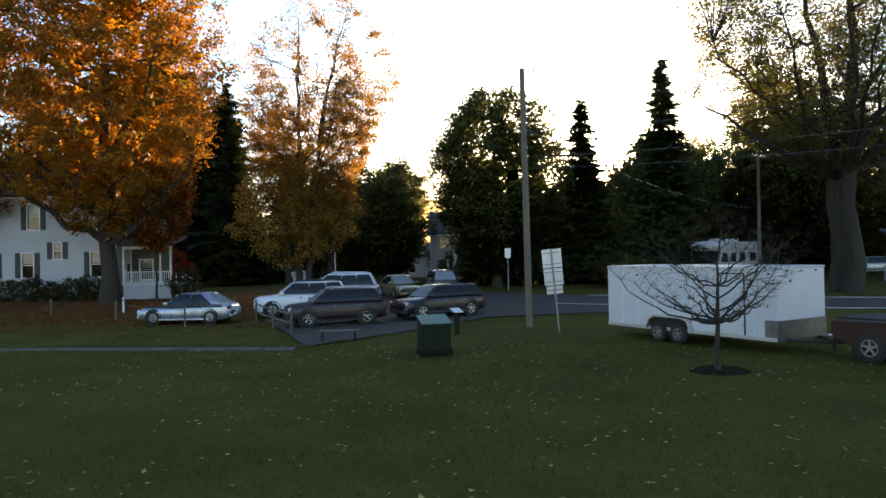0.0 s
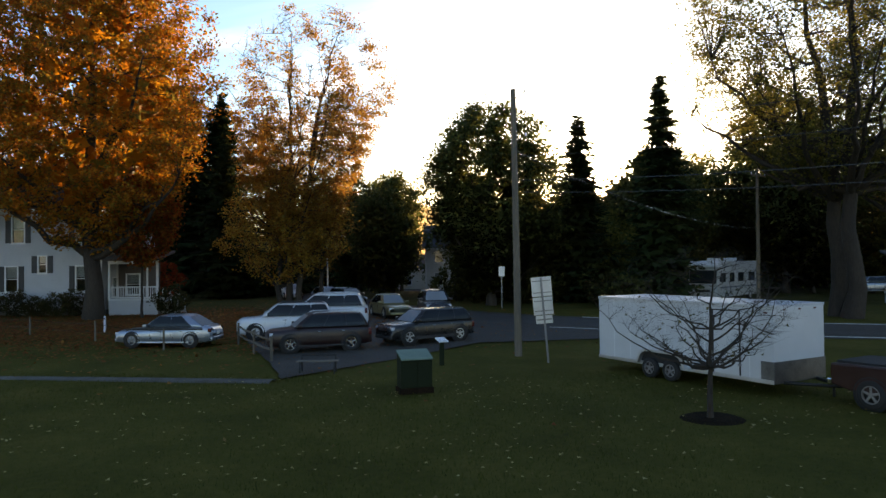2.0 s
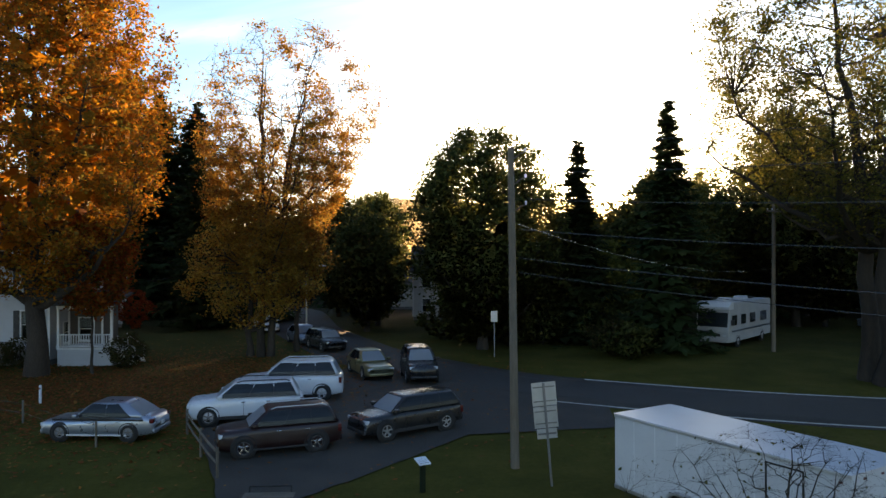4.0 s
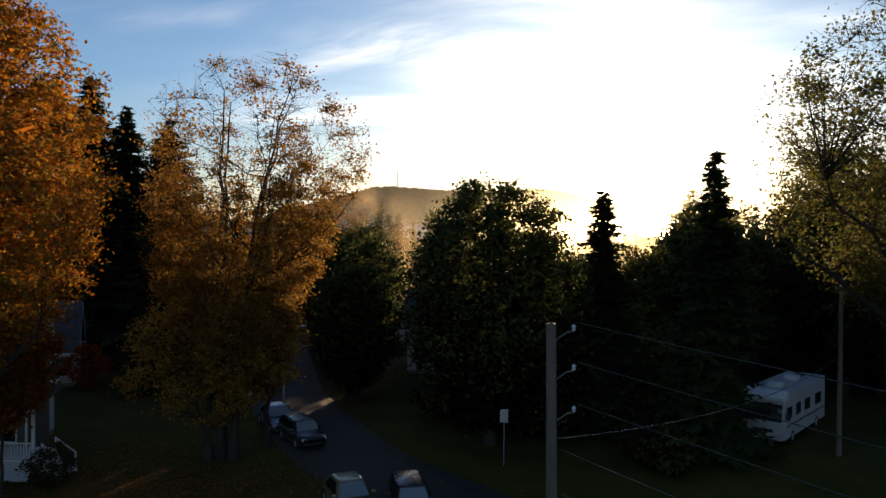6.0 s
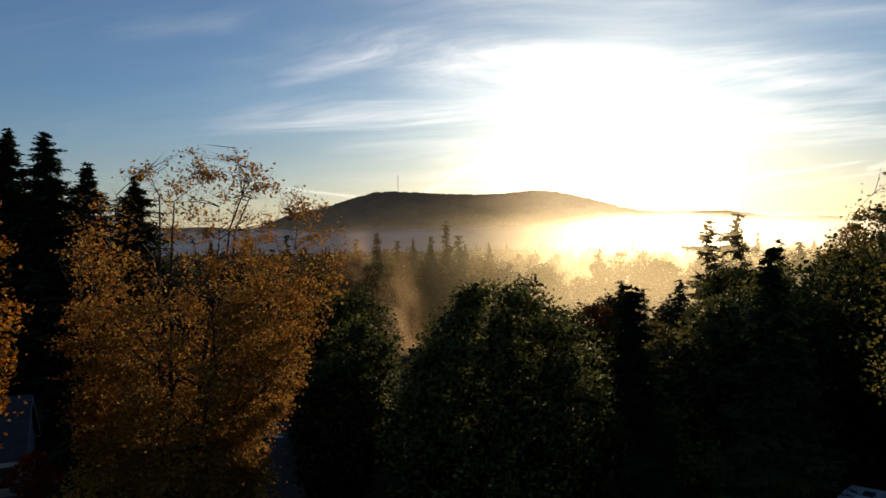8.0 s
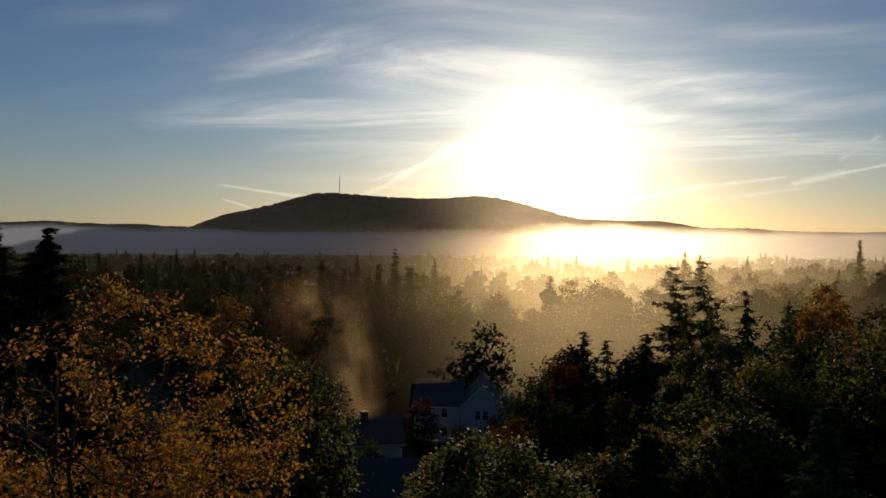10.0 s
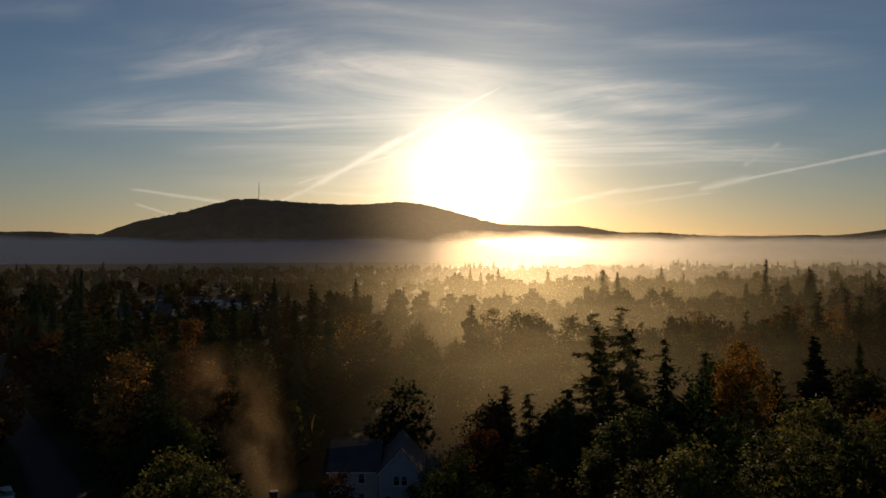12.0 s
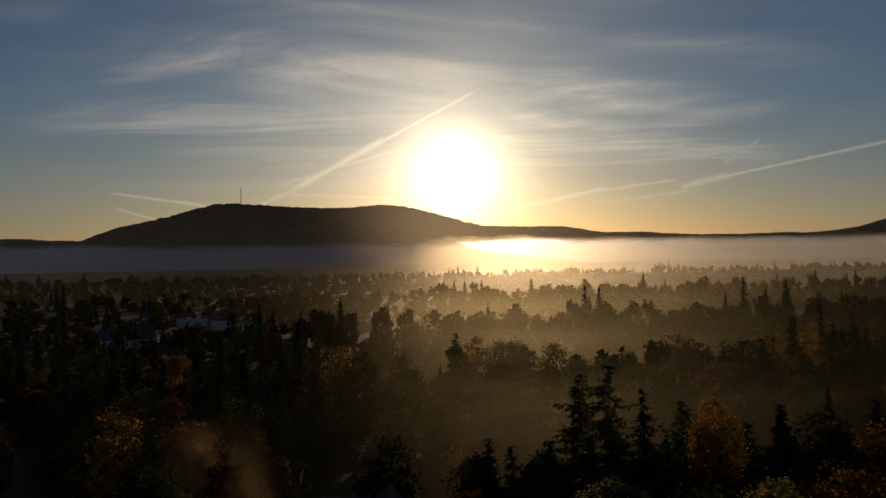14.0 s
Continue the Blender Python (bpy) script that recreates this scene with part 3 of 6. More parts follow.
def ridge(name, label, y, points, seed, rough, cell=9.0, depth=900.0):
    """A wooded hill: crest heights along x, falling away to both sides, with tree tops as a fine unevenness."""
    px, pz = np.array(points, float).T
    xs = np.arange(px[0], px[-1], cell)
    crest = np.interp(xs, px, pz)
    ker = np.exp(-np.linspace(-2, 2, 31) ** 2)
    crest = np.convolve(np.pad(crest, 15, mode="edge"), ker / ker.sum(), "valid")
    rng = np.random.default_rng(seed)
    v = np.linspace(-1, 1, 61)
    X, S = np.meshgrid(xs, v)
    wob = np.array([math.sin(a * 0.006 + seed) * 60 + math.sin(a * 0.017) * 25 for a in xs])
    Z = crest[None] * (1 - np.abs(S) ** 1.6) + 18 * np.sin(X * 0.013 + S * 5 + seed) * np.abs(S) * (1 - np.abs(S)) * 4
    Z = Z + rng.random(Z.shape) ** 2 * rough * np.clip(crest[None] / 60, 0.2, 1) - 8 * (np.abs(S) > 0.98)
    Y = y + S * depth * 0.5 + wob[None] * np.abs(S)
    n = len(xs)
    i = (np.arange(len(v) - 1)[:, None] * n + np.arange(n - 1)).ravel()
    tagged(new(name, mesh_of(name, np.stack([X, Y, Z - 3], -1).reshape(-1, 3), np.stack([i, i + 1, i + n + 1, i + n], 1), M["hill"])), label, "hill", kind="structure")


build_ground()
strip("road", "narrow grey asphalt village street leading away past parked cars", "road",
      [(90, 28), (40, 36), (16, 41.5), (4, 46.5), (-5, 57), (-13, 74), (-20, 100), (-28, 125), (-45, 160), (-80, 225), (-120, 330)], 6.4, 0.03, M["asphalt"])
for off, label in ((2.95, "worn white edge line along the far side of the street"), (-2.95, "worn white edge line along the near side of the street")):
    strip("road_marking", label, "road marking", [(60 + off * 0.2, 32 + off), (40 + off * 0.22, 36 + off), (16 + off * 0.3, 41.5 + off * 0.95), (7.5 + off * 0.45, 45.0 + off * 0.9)], 0.12, 0.038, M["line_paint"])
strip("pavement", "pale concrete footpath along the lawn edge", "footpath", [(-60, 28.6), (-30, 27.6), (-15, 27.1), (-4.9, 26.2)], 0.65, 0.035, M["old_concrete"])
build_drive()
ridge("hill_main", "long wooded hill, dark against the morning sky", 3500,
      [(-1500, 0), (-1150, 70), (-1000, 118), (-900, 152), (-760, 194), (-610, 232), (-470, 268), (-380, 282), (-200, 274), (-40, 262), (100, 252), (200, 262), (330, 276), (430, 272), (560, 235), (800, 180), (1200, 110), (1700, 40)], 1, 9)
ridge("hill_far", "low far wooded ridges beyond the fog", 4050,
      [(-3300, 110), (-2000, 150), (-1500, 135), (-1200, 125), (-600, 150), (0, 170), (700, 178), (1100, 186), (1450, 178), (1750, 142), (2100, 136), (2400, 118), (2700, 122), (3000, 126), (3300, 130), (3500, 165), (3800, 225)], 2, 8)


# ---------------------------------------------------------------- trees
def leaf_quads(centres, size, rng, flat=0.0):
    """Small folded leaves, one quad each, turned at random."""
    n = len(centres)
    a = rng.normal(size=(n, 3))
    a[:, 2] *= 1 - flat
    a /= np.linalg.norm(a, axis=1, keepdims=True) + 1e-9
    b = np.cross(a, rng.normal(size=(n, 3)))
    if flat:
        b = np.cross(a, np.array([0, 0, 1.0]) + rng.normal(size=(n, 3)) * (1 - flat))
    b /= np.linalg.norm(b, axis=1, keepdims=True) + 1e-9
    s = (size * rng.uniform(0.6, 1.35, n))[:, None]
    fold = np.cross(a, b) * s * 0.18
    v = np.stack([centres - a * s * 0.6, centres + b * s * 0.42 + fold, centres + a * s * 0.6, centres - b * s * 0.42 + fold], 1)
    return v.reshape(-1, 3), np.arange(4 * n).reshape(-1, 4)


def bezier(a, c, b, k):
    t = np.linspace(0, 1, k)[:, None]
    return (1 - t) ** 2 * a + 2 * t * (1 - t) * c + t * t * b


def tree_shape(seed, height, radius, low, trunk_r, limbs=12, boughs=90, twigs=500, leaves=6000, leaf=0.3, belly=0.45, spread=0.35,
               stems=1, lean=(0, 0), top_bare=0.0, first=None, sides=7, clump=1.0, core=0):
    """Trunk and branches, and leaves on their ends. belly: where the crown is widest, 0 low to 1 high; top_bare: how much the top has lost its leaves."""
    rng = np.random.default_rng(seed)

    def inside(n, shell):
        u = rng.beta(1.6, 1.6, n) * 0.98
        prof = np.where(u < belly, np.sin(np.clip(u / belly, 0, 1) * np.pi / 2) ** 0.6, np.cos(np.clip((u - belly) / (1 - belly), 0, 1) * np.pi / 2) ** 0.7)
        a = rng.uniform(0, 2 * np.pi, n)
        lump = 1 + 0.16 * np.sin(3 * a + seed) + 0.12 * np.sin(5 * a - 7 * u + seed * 2)
        r = radius * np.maximum(prof, 0.08) * lump * rng.uniform(shell, 1.0, n) ** 0.6
        return np.c_[lean[0] * u + r * np.cos(a), lean[1] * u + r * np.sin(a), low + u * (height - low)]

    seg_a, seg_b, ra, rb, bars = [], [], [], [], []

    def line(p, r):
        bars.append(rod(p, r, sides + 1))

    trunks = []
    first = first if first is not None else low * 0.8
    for s in range(stems):
        a = 2 * np.pi * s / max(1, stems) + seed
        foot = np.array([math.cos(a), math.sin(a), 0]) * trunk_r * (0.9 if stems > 1 else 0)
        tip = np.array([lean[0] + math.cos(a) * radius * (0.4 if stems > 1 else 0.08), lean[1] + math.sin(a) * radius * (0.4 if stems > 1 else 0.08), low + (height - low) * 0.86])
        p = bezier(foot, np.array([foot[0] * 1.5, foot[1] * 1.5, tip[2] * 0.55]), tip, 14)
        p[1:-1] += rng.normal(0, trunk_r * 0.22, (12, 3))
        r0 = trunk_r / math.sqrt(stems)
        r = r0 * (1 - np.linspace(0, 1, 14) ** 0.9 * 0.9)
        r[0] *= 1.25
        line(p, r)
        trunks.append((p, r))
    pts, rad = [], []
    tips = inside(limbs, 0.75)
    for t in tips:
        p, r = trunks[rng.integers(stems)]
        want = np.clip(t[2] - 0.75 * np.hypot(*(t[:2] - p[5][:2])), first, height * 0.8)
        k = int(np.argmin(np.abs(p[:, 2] - want)))
        k = min(max(k, 1), 12)
        c = p[k] + (t - p[k]) * np.array([0.55, 0.55, 0.25]) + rng.normal(0, radius * 0.05, 3)
        q = bezier(p[k], c, t, 9)
        q[1:-1] += rng.normal(0, radius * 0.018, (7, 3))
        rr = min(r[k] * 0.62, trunk_r * 0.45) * (1 - np.linspace(0, 1, 9) * 0.85)
        line(q, rr)
        pts.append(q[2:]), rad.append(rr[2:])
    for p, r in trunks:
        pts.append(p[6:]), rad.append(r[6:])

    def grow(n, shell, k, thin, sag):
        P, R = np.concatenate(pts), np.concatenate(rad)
        T = inside(n, shell)
        d = np.linalg.norm(T[:, None] - P[None], axis=2) + np.maximum(P[None, :, 2] - T[:, None, 2], 0) * 1.5
        j = d.argmin(1)
        A = P[j]
        C = A + (T - A) * np.array([0.5, 0.5, 0.35]) + np.array([0, 0, sag])
        tt = np.linspace(0, 1, k)[None, :, None]
        Q = (1 - tt) ** 2 * A[:, None] + 2 * tt * (1 - tt) * C[:, None] + tt ** 2 * T[:, None]
        r = np.maximum(R[j] * 0.55, thin)[:, None] * (1 - np.linspace(0, 0.8, k))[None]
        seg_a.append(Q[:, :-1].reshape(-1, 3)), seg_b.append(Q[:, 1:].reshape(-1, 3))
        ra.append(r[:, :-1].ravel()), rb.append(r[:, 1:].ravel())
        pts.append(Q[:, 1:].reshape(-1, 3)), rad.append(r[:, 1:].ravel())
        return Q

    grow(boughs, 0.35, 5, trunk_r * 0.05, radius * 0.04)
    Q = grow(twigs, 0.3, 4, trunk_r * 0.02, 0.0)
    ends = Q[rng.random(len(Q)) < clump][:, 1:].reshape(-1, 3)
    if top_bare:
        u = (ends[:, 2] - low) / (height - low)
        patch = np.sin(ends[:, 0] * 0.9 + 1.3) * np.sin(ends[:, 1] * 0.8 + 0.5) + 0.5 * np.sin(ends[:, 0] * 1.7 + ends[:, 2] * 1.1) + rng.normal(0, 0.3, len(ends))
        rank = np.argsort(np.argsort(patch)) / len(patch)
        ends = ends[rank > top_bare * smooth01((u - 0.48) / 0.3)]
    pick = ends[rng.integers(0, len(ends), leaves)] if leaves else np.zeros((0, 3))
    wood = tubes(np.concatenate(seg_a), np.concatenate(seg_b), np.concatenate(ra), np.concatenate(rb), max(3, sides - 4))
    wood = joined(wood, *bars)
    foliage = leaf_quads(pick + rng.normal(0, spread, (len(pick), 3)) * np.array([1, 1, 0.7]), leaf, rng, 0.3)
    if core:
        mid = np.array([lean[0] * 0.5, lean[1] * 0.5, low + (height - low) * belly])
        inner = leaf_quads(mid + (inside(core, 0.1) - mid) * 0.72, min(radius * 0.2, 1.0), rng, 0.2)
        foliage = joined(foliage, inner)
    return wood, foliage


def broadleaf(name, label, m, leaf_mat, bark="bark", group="", category="tree", soft=None, **shape):
    wood, foliage = tree_shape(**shape)
    t = thing(name, label, category, group, m)
    part("trunk", mesh_of("trunk", *wood, M[bark], True), None, t)
    if len(foliage[0]):
        soft = soft if soft is not None else 0.45 if leaf_mat in ("green_leaf", "rust_leaf") else 0.0
        mid = foliage[0].mean(0) - np.array([0, 0, shape["radius"] * 0.3])
        crown = mesh_of("crown", *foliage, M[leaf_mat])
        part("crown", round_shading(crown, foliage[0] - mid, soft) if soft else crown, None, t)
    return t


def skirts(rng, height, radius, low, tiers, taper, droop=0.35, points=9):
    """The dense inside of a conifer: ragged drooping tiers, each a star of boughs."""
    u = np.linspace(0.0, 0.95, tiers)
    z = low + u * (height - low)
    r = radius * (1 - u) ** taper + 0.12
    a = np.linspace(0, 2 * np.pi, points, endpoint=False)[None] + rng.uniform(0, 6.28, (tiers, 1)) + rng.normal(0, 0.12, (tiers, points))
    out = r[:, None] * rng.uniform(0.65, 1.15, (tiers, points))
    rise = (height - low) / tiers
    tip = np.stack([np.cos(a) * out, np.sin(a) * out, z[:, None] - droop * 0.6 * out + rng.normal(0, 0.1, a.shape) * rise], -1)
    half = np.pi / points
    inn = [np.stack([np.cos(a + k * half) * out * 0.45, np.sin(a + k * half) * out * 0.45, z[:, None] + rise * 0.35 + 0 * a], -1) for k in (-1, 1)]
    top = np.stack([0 * a, 0 * a, np.minimum(z[:, None] + rise * 1.25, height) + 0 * a], -1)
    v = np.stack([tip, inn[1], top, inn[0]], -2).reshape(-1, 3)
    return v, np.arange(len(v)).reshape(-1, 4)


def conifer_shape(seed, height, radius, low=0.6, whorls=30, per=8, sprays=7, droop=0.35, ragged=0.2, blade=0.5, taper=0.85):
    rng = np.random.default_rng(seed)
    u = np.linspace(0.0, 0.985, whorls) ** 0.92
    z = low + u * (height - low)
    L = radius * (1 - u) ** taper * rng.uniform(1 - ragged, 1 + ragged * 0.6, whorls) + 0.18
    az = rng.uniform(0, 2 * np.pi, (whorls, per))
    l = L[:, None] * rng.uniform(0.5, 1.15, (whorls, per))
    zz = np.minimum(z[:, None] + rng.normal(0, 0.95, (whorls, per)) * (height - low) / whorls, height)
    d = np.stack([np.cos(az), np.sin(az), 0 * az], -1)
    s = np.linspace(0.12, 1, sprays)
    out = s[None, None] * l[..., None]
    drop = -droop * out * (1.15 - 0.7 * s[None, None]) * (1 - 0.75 * u[:, None, None])
    c = d[:, :, None] * out[..., None]
    c[..., 2] = zz[..., None] + drop
    side = np.stack([-np.sin(az), np.cos(az), 0 * az], -1)
    quads = []
    for sg in (-1, 1, 0):
        w = blade * (0.45 + 0.55 * l[..., None]) * (1.05 - 0.75 * s[None, None]) * rng.uniform(0.6, 1.3, out.shape)
        w = np.clip(w, 0.12, blade * 1.9)
        tip = d[:, :, None] * 0.75 + side[:, :, None] * sg * 0.8 + np.array([0, 0, -0.24]) + rng.normal(0, 0.34, c.shape)
        tip = tip * w[..., None]
        wide = np.cross(tip, np.array([0, 0, 1.0])) * 0.22 + rng.normal(0, 0.03, c.shape)
        quads.append(np.stack([c, c + tip * 0.5 + wide, c + tip, c + tip * 0.5 - wide], -2).reshape(-1, 4, 3))
    v = np.concatenate(quads).reshape(-1, 3)
    foliage = joined((v, np.arange(len(v)).reshape(-1, 4)), skirts(rng, height * 0.96, radius * 0.45, low, max(8, whorls // 2), taper, droop))
    p = np.c_[rng.normal(0, 0.02, 9), rng.normal(0, 0.02, 9), np.linspace(0, height, 9)]
    r = height * 0.016 * (1 - np.linspace(0, 0.96, 9))
    a = np.c_[0 * az.ravel(), 0 * az.ravel(), zz.ravel()]
    b = c[:, :, -1].reshape(-1, 3)
    wood = joined(rod(p, r, 7), tubes(a, b, np.full(len(a), height * 0.0022), np.full(len(a), 0.008), 4))
    return wood, foliage


def conifer(name, label, m, leaf_mat="needle", group="", **shape):
    wood, foliage = conifer_shape(**shape)
    t = thing(name, label, "tree", group, m)
    part("trunk", mesh_of("trunk", *wood, M["bark"], True), None, t)
    out = foliage[0] * np.array([1, 1, 0]) + np.array([0, 0, shape["radius"] * 0.35])
    part("crown", round_shading(mesh_of("crown", *foliage, M[leaf_mat]), out, 0.5), None, t)
    return t


def on_ground(x, y, turn=0.0, scale=1.0, sink=0.05):
    return pose(x, y, gz(x, y) - sink, 0, 0, turn) @ Matrix.Diagonal((scale, scale, scale, 1))


# the large trees near the lawn
broadleaf("maple_tree", "tall sugar maple in full orange autumn leaf beside the white house", on_ground(-23.6, 49.0), "maple_leaf",
          seed=3, height=28.5, radius=8.4, low=4.6, trunk_r=0.62, limbs=24, boughs=240, twigs=2200, leaves=92000, leaf=0.185, belly=0.42, spread=0.34, first=4, clump=0.8, core=700)
broadleaf("young_maple", "young maple in low orange leaf beside the porch", on_ground(-20.5, 49.5), "maple_leaf",
          seed=5, height=9.8, radius=2.3, low=3.7, trunk_r=0.10, limbs=12, boughs=80, twigs=500, leaves=13000, leaf=0.18, belly=0.5, spread=0.3)
broadleaf("maple_tree", "orange and red maple standing behind the tall one", on_ground(-36.5, 52.0), "maple_leaf",
          seed=8, height=24, radius=7.5, low=5, trunk_r=0.45, limbs=14, boughs=120, twigs=900, leaves=26000, leaf=0.22, belly=0.5, spread=0.42)
broadleaf("ash_tree", "many-stemmed tree, gold leaves below and nearly bare twigs on top", on_ground(-12.0, 57.0), "gold_leaf", "bark",
          seed=12, height=23.9, radius=6.2, low=3.6, trunk_r=0.52, limbs=26, boughs=300, twigs=4200, leaves=80000, leaf=0.135, belly=0.80, spread=0.25, stems=4, lean=(1.8, 0), top_bare=0.82, first=3, clump=0.6)
broadleaf("gold_tree", "smaller tree thick with golden leaves below the ash", on_ground(-13.0, 56.6), "gold_leaf", "bark",
          seed=14, height=11.5, radius=4.6, low=2.2, trunk_r=0.26, limbs=14, boughs=110, twigs=700, leaves=12000, leaf=0.165, belly=0.42, spread=0.28, clump=0.5)
broadleaf("gold_tree", "smaller tree thick with golden leaves below the ash", on_ground(-10.3, 59.2), "gold_leaf", "bark",
          seed=15, height=10, radius=2.4, low=3.4, trunk_r=0.22, limbs=12, boughs=90, twigs=500, leaves=7000, leaf=0.16, belly=0.5, spread=0.26, clump=0.6)
broadleaf("oak_tree", "broad dark green tree by the street corner", on_ground(3.4, 60.5), "green_leaf",
          seed=21, height=17.2, radius=5.6, low=1.2, trunk_r=0.4, limbs=16, boughs=160, twigs=1200, leaves=56000, leaf=0.21, belly=0.55, spread=0.38, core=140)
broadleaf("walnut_tree", "tall spreading tree with thin olive leaves and long bare limbs", on_ground(24.8, 47.0), "olive_leaf", "bark",
          seed=33, height=25.0, radius=9.0, low=7.5, stems=2, trunk_r=0.80, limbs=26, boughs=420, twigs=5200, leaves=58000, leaf=0.14, belly=0.60, spread=0.30, first=8, lean=(-3.4, -5.0), clump=0.65, top_bare=0.6)
broadleaf("walnut_tree", "tall tree with thin olive leaves at the drive's edge", on_ground(33.0, 51.5), "olive_leaf", "bark",
          seed=36, height=25, radius=8.6, low=6.5, trunk_r=0.5, stems=2, limbs=18, boughs=180, twigs=1800, leaves=40000, leaf=0.17, belly=0.5, spread=0.34, first=5, clump=0.7)
broadleaf("ornamental_tree", "small nearly leafless tree with spreading branches on the lawn", on_ground(7.8, 20.3), "olive_leaf", "bark",
          seed=43, height=4.5, radius=2.45, low=1.45, trunk_r=0.08, limbs=30, boughs=320, twigs=2800, leaves=160, leaf=0.07, belly=0.55, spread=0.1, first=1.2, sides=9)
broadleaf("bare_tree", "slim grey leafless tree among green ones", on_ground(-6.9, 89.5), "olive_leaf", "bark",
          seed=44, height=16.6, radius=2.6, low=5.0, trunk_r=0.2, limbs=18, boughs=160, twigs=900, leaves=300, leaf=0.12, belly=0.55, spread=0.2, first=3)
for tx, ty, th, tr, sd in ((34.0, 76.5, 21.8, 7.0, 51), (31.0, 100.5, 16.4, 6.2, 52)):
    broadleaf("round_tree", "dense round-crowned green tree", on_ground(tx, ty), "green_leaf", seed=sd, height=th, radius=tr, low=1.5, trunk_r=0.4,
              limbs=14, boughs=120, twigs=1000, leaves=30000, leaf=0.24, belly=0.5, spread=0.36, core=500)
broadleaf("orange_tree", "round orange autumn tree rising from the woods", on_ground(50.6, 114.8), "maple_leaf", soft=0.4, seed=53, height=21.8, radius=3.5, low=7, trunk_r=0.25,
          limbs=12, boughs=90, twigs=500, leaves=11000, leaf=0.26, belly=0.5, spread=0.4)
for k, (tx, ty, th, tr, tm) in enumerate(((9.0, 66.5, 8.2, 4.4, "green_leaf"), (14.0, 69.0, 8.4, 4.6, "olive_leaf"), (19.5, 71.5, 15.2, 4.8, "green_leaf"), (21.5, 76.0, 15.0, 4.6, "olive_leaf"),
                                          (47.5, 83.0, 17.5, 5.6, "olive_leaf"), (36.5, 76.0, 14.5, 4.2, "green_leaf"), (-7.0, 73.0, 11.5, 3.4, "green_leaf"), (-6.6, 78.0, 13.5, 3.6, "green_leaf"), (2.4, 75.5, 12.0, 3.2, "olive_leaf"),
                                          (7.4, 74.0, 11.0, 4.2, "olive_leaf"), (12.6, 76.5, 11.6, 4.4, "green_leaf"), (17.0, 79.5, 12.4, 4.6, "olive_leaf"), (-9.2, 93.0, 15.2, 4.6, "green_leaf"), (-12.8, 103.0, 14.5, 4.0, "olive_leaf"), (-12.4, 88.5, 14.6, 4.0, "green_leaf"), (23.5, 83.0, 16.5, 4.6, "green_leaf"), (29.0, 86.0, 17.0, 5.0, "olive_leaf"), (40.5, 88.0, 19.5, 5.4, "olive_leaf"))):
    broadleaf("street_tree", "leafy tree in the dark row across the street", on_ground(tx, ty), tm, seed=70 + k, height=th, radius=tr, low=0.8, trunk_r=0.24, limbs=12, boughs=80, twigs=300, leaves=11000, leaf=0.29, belly=0.5, spread=0.40, core=260)
for sx, sy, sh, sr, sd in ((-31.0, 94.0, 26.2, 8.2, 1), (-38.4, 91.0, 30.2, 8.4, 2), (-35.2, 93.0, 27.4, 7.6, 10), (-42.5, 92.0, 30.8, 8.4, 3), (-48.5, 95.0, 29.5, 8.4, 4), (17.0, 59.5, 18.2, 3.9, 5),
                           (11.2, 64.0, 16.2, 3.8, 6), (-24.0, 76.0, 17.5, 4.8, 7), (49.6, 100.0, 23.0, 5.4, 8), (-19.6, 83.0, 15.0, 4.6, 9)):
    conifer("spruce_tree", "dark spruce with drooping boughs", on_ground(sx, sy), seed=60 + sd, height=sh, radius=sr * (1.2 if sh > 26 else 1.0), whorls=int(20 + sh * 1.3), per=11 if sh > 26 else 9, sprays=13, droop=0.34, ragged=0.3, blade=0.55, taper=0.76)
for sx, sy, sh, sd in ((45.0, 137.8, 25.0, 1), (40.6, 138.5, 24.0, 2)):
    conifer("pine_tree", "ragged old pine with open boughs, needles paled as if sunlit", on_ground(sx, sy), "pine_needle", seed=80 + sd, height=sh, radius=7.6, low=4, whorls=22, per=6, sprays=13, droop=-0.10, ragged=0.5, blade=0.62, taper=0.55)
for sx, sy, sh, sd in ((166.0, 282.0, 30.6, 1), (172.6, 265.0, 26.6, 2), (-38.2, 183, 23.6, 3), (-37.5, 197, 21.3, 4), (-43.5, 190, 20.5, 5), (-31.0, 193, 20.0, 6), (-23.5, 190, 22.5, 7), (-18.4, 187, 24.0, 8),
                       (-14.0, 191, 22.0, 9), (-6.2, 195, 23.0, 10), (-2.4, 192, 26.5, 11), (120, 330, 26, 12), (133, 345, 24, 13), (205, 310, 27, 14)):
    conifer("spruce_tree", "tall spruce standing above the woods", on_ground(sx, sy), seed=90 + sd, height=sh, radius=4.4, whorls=26, per=8, sprays=6, blade=1.1, taper=0.9)

# woods: a few shapes, many times over
rng = np.random.default_rng(77)


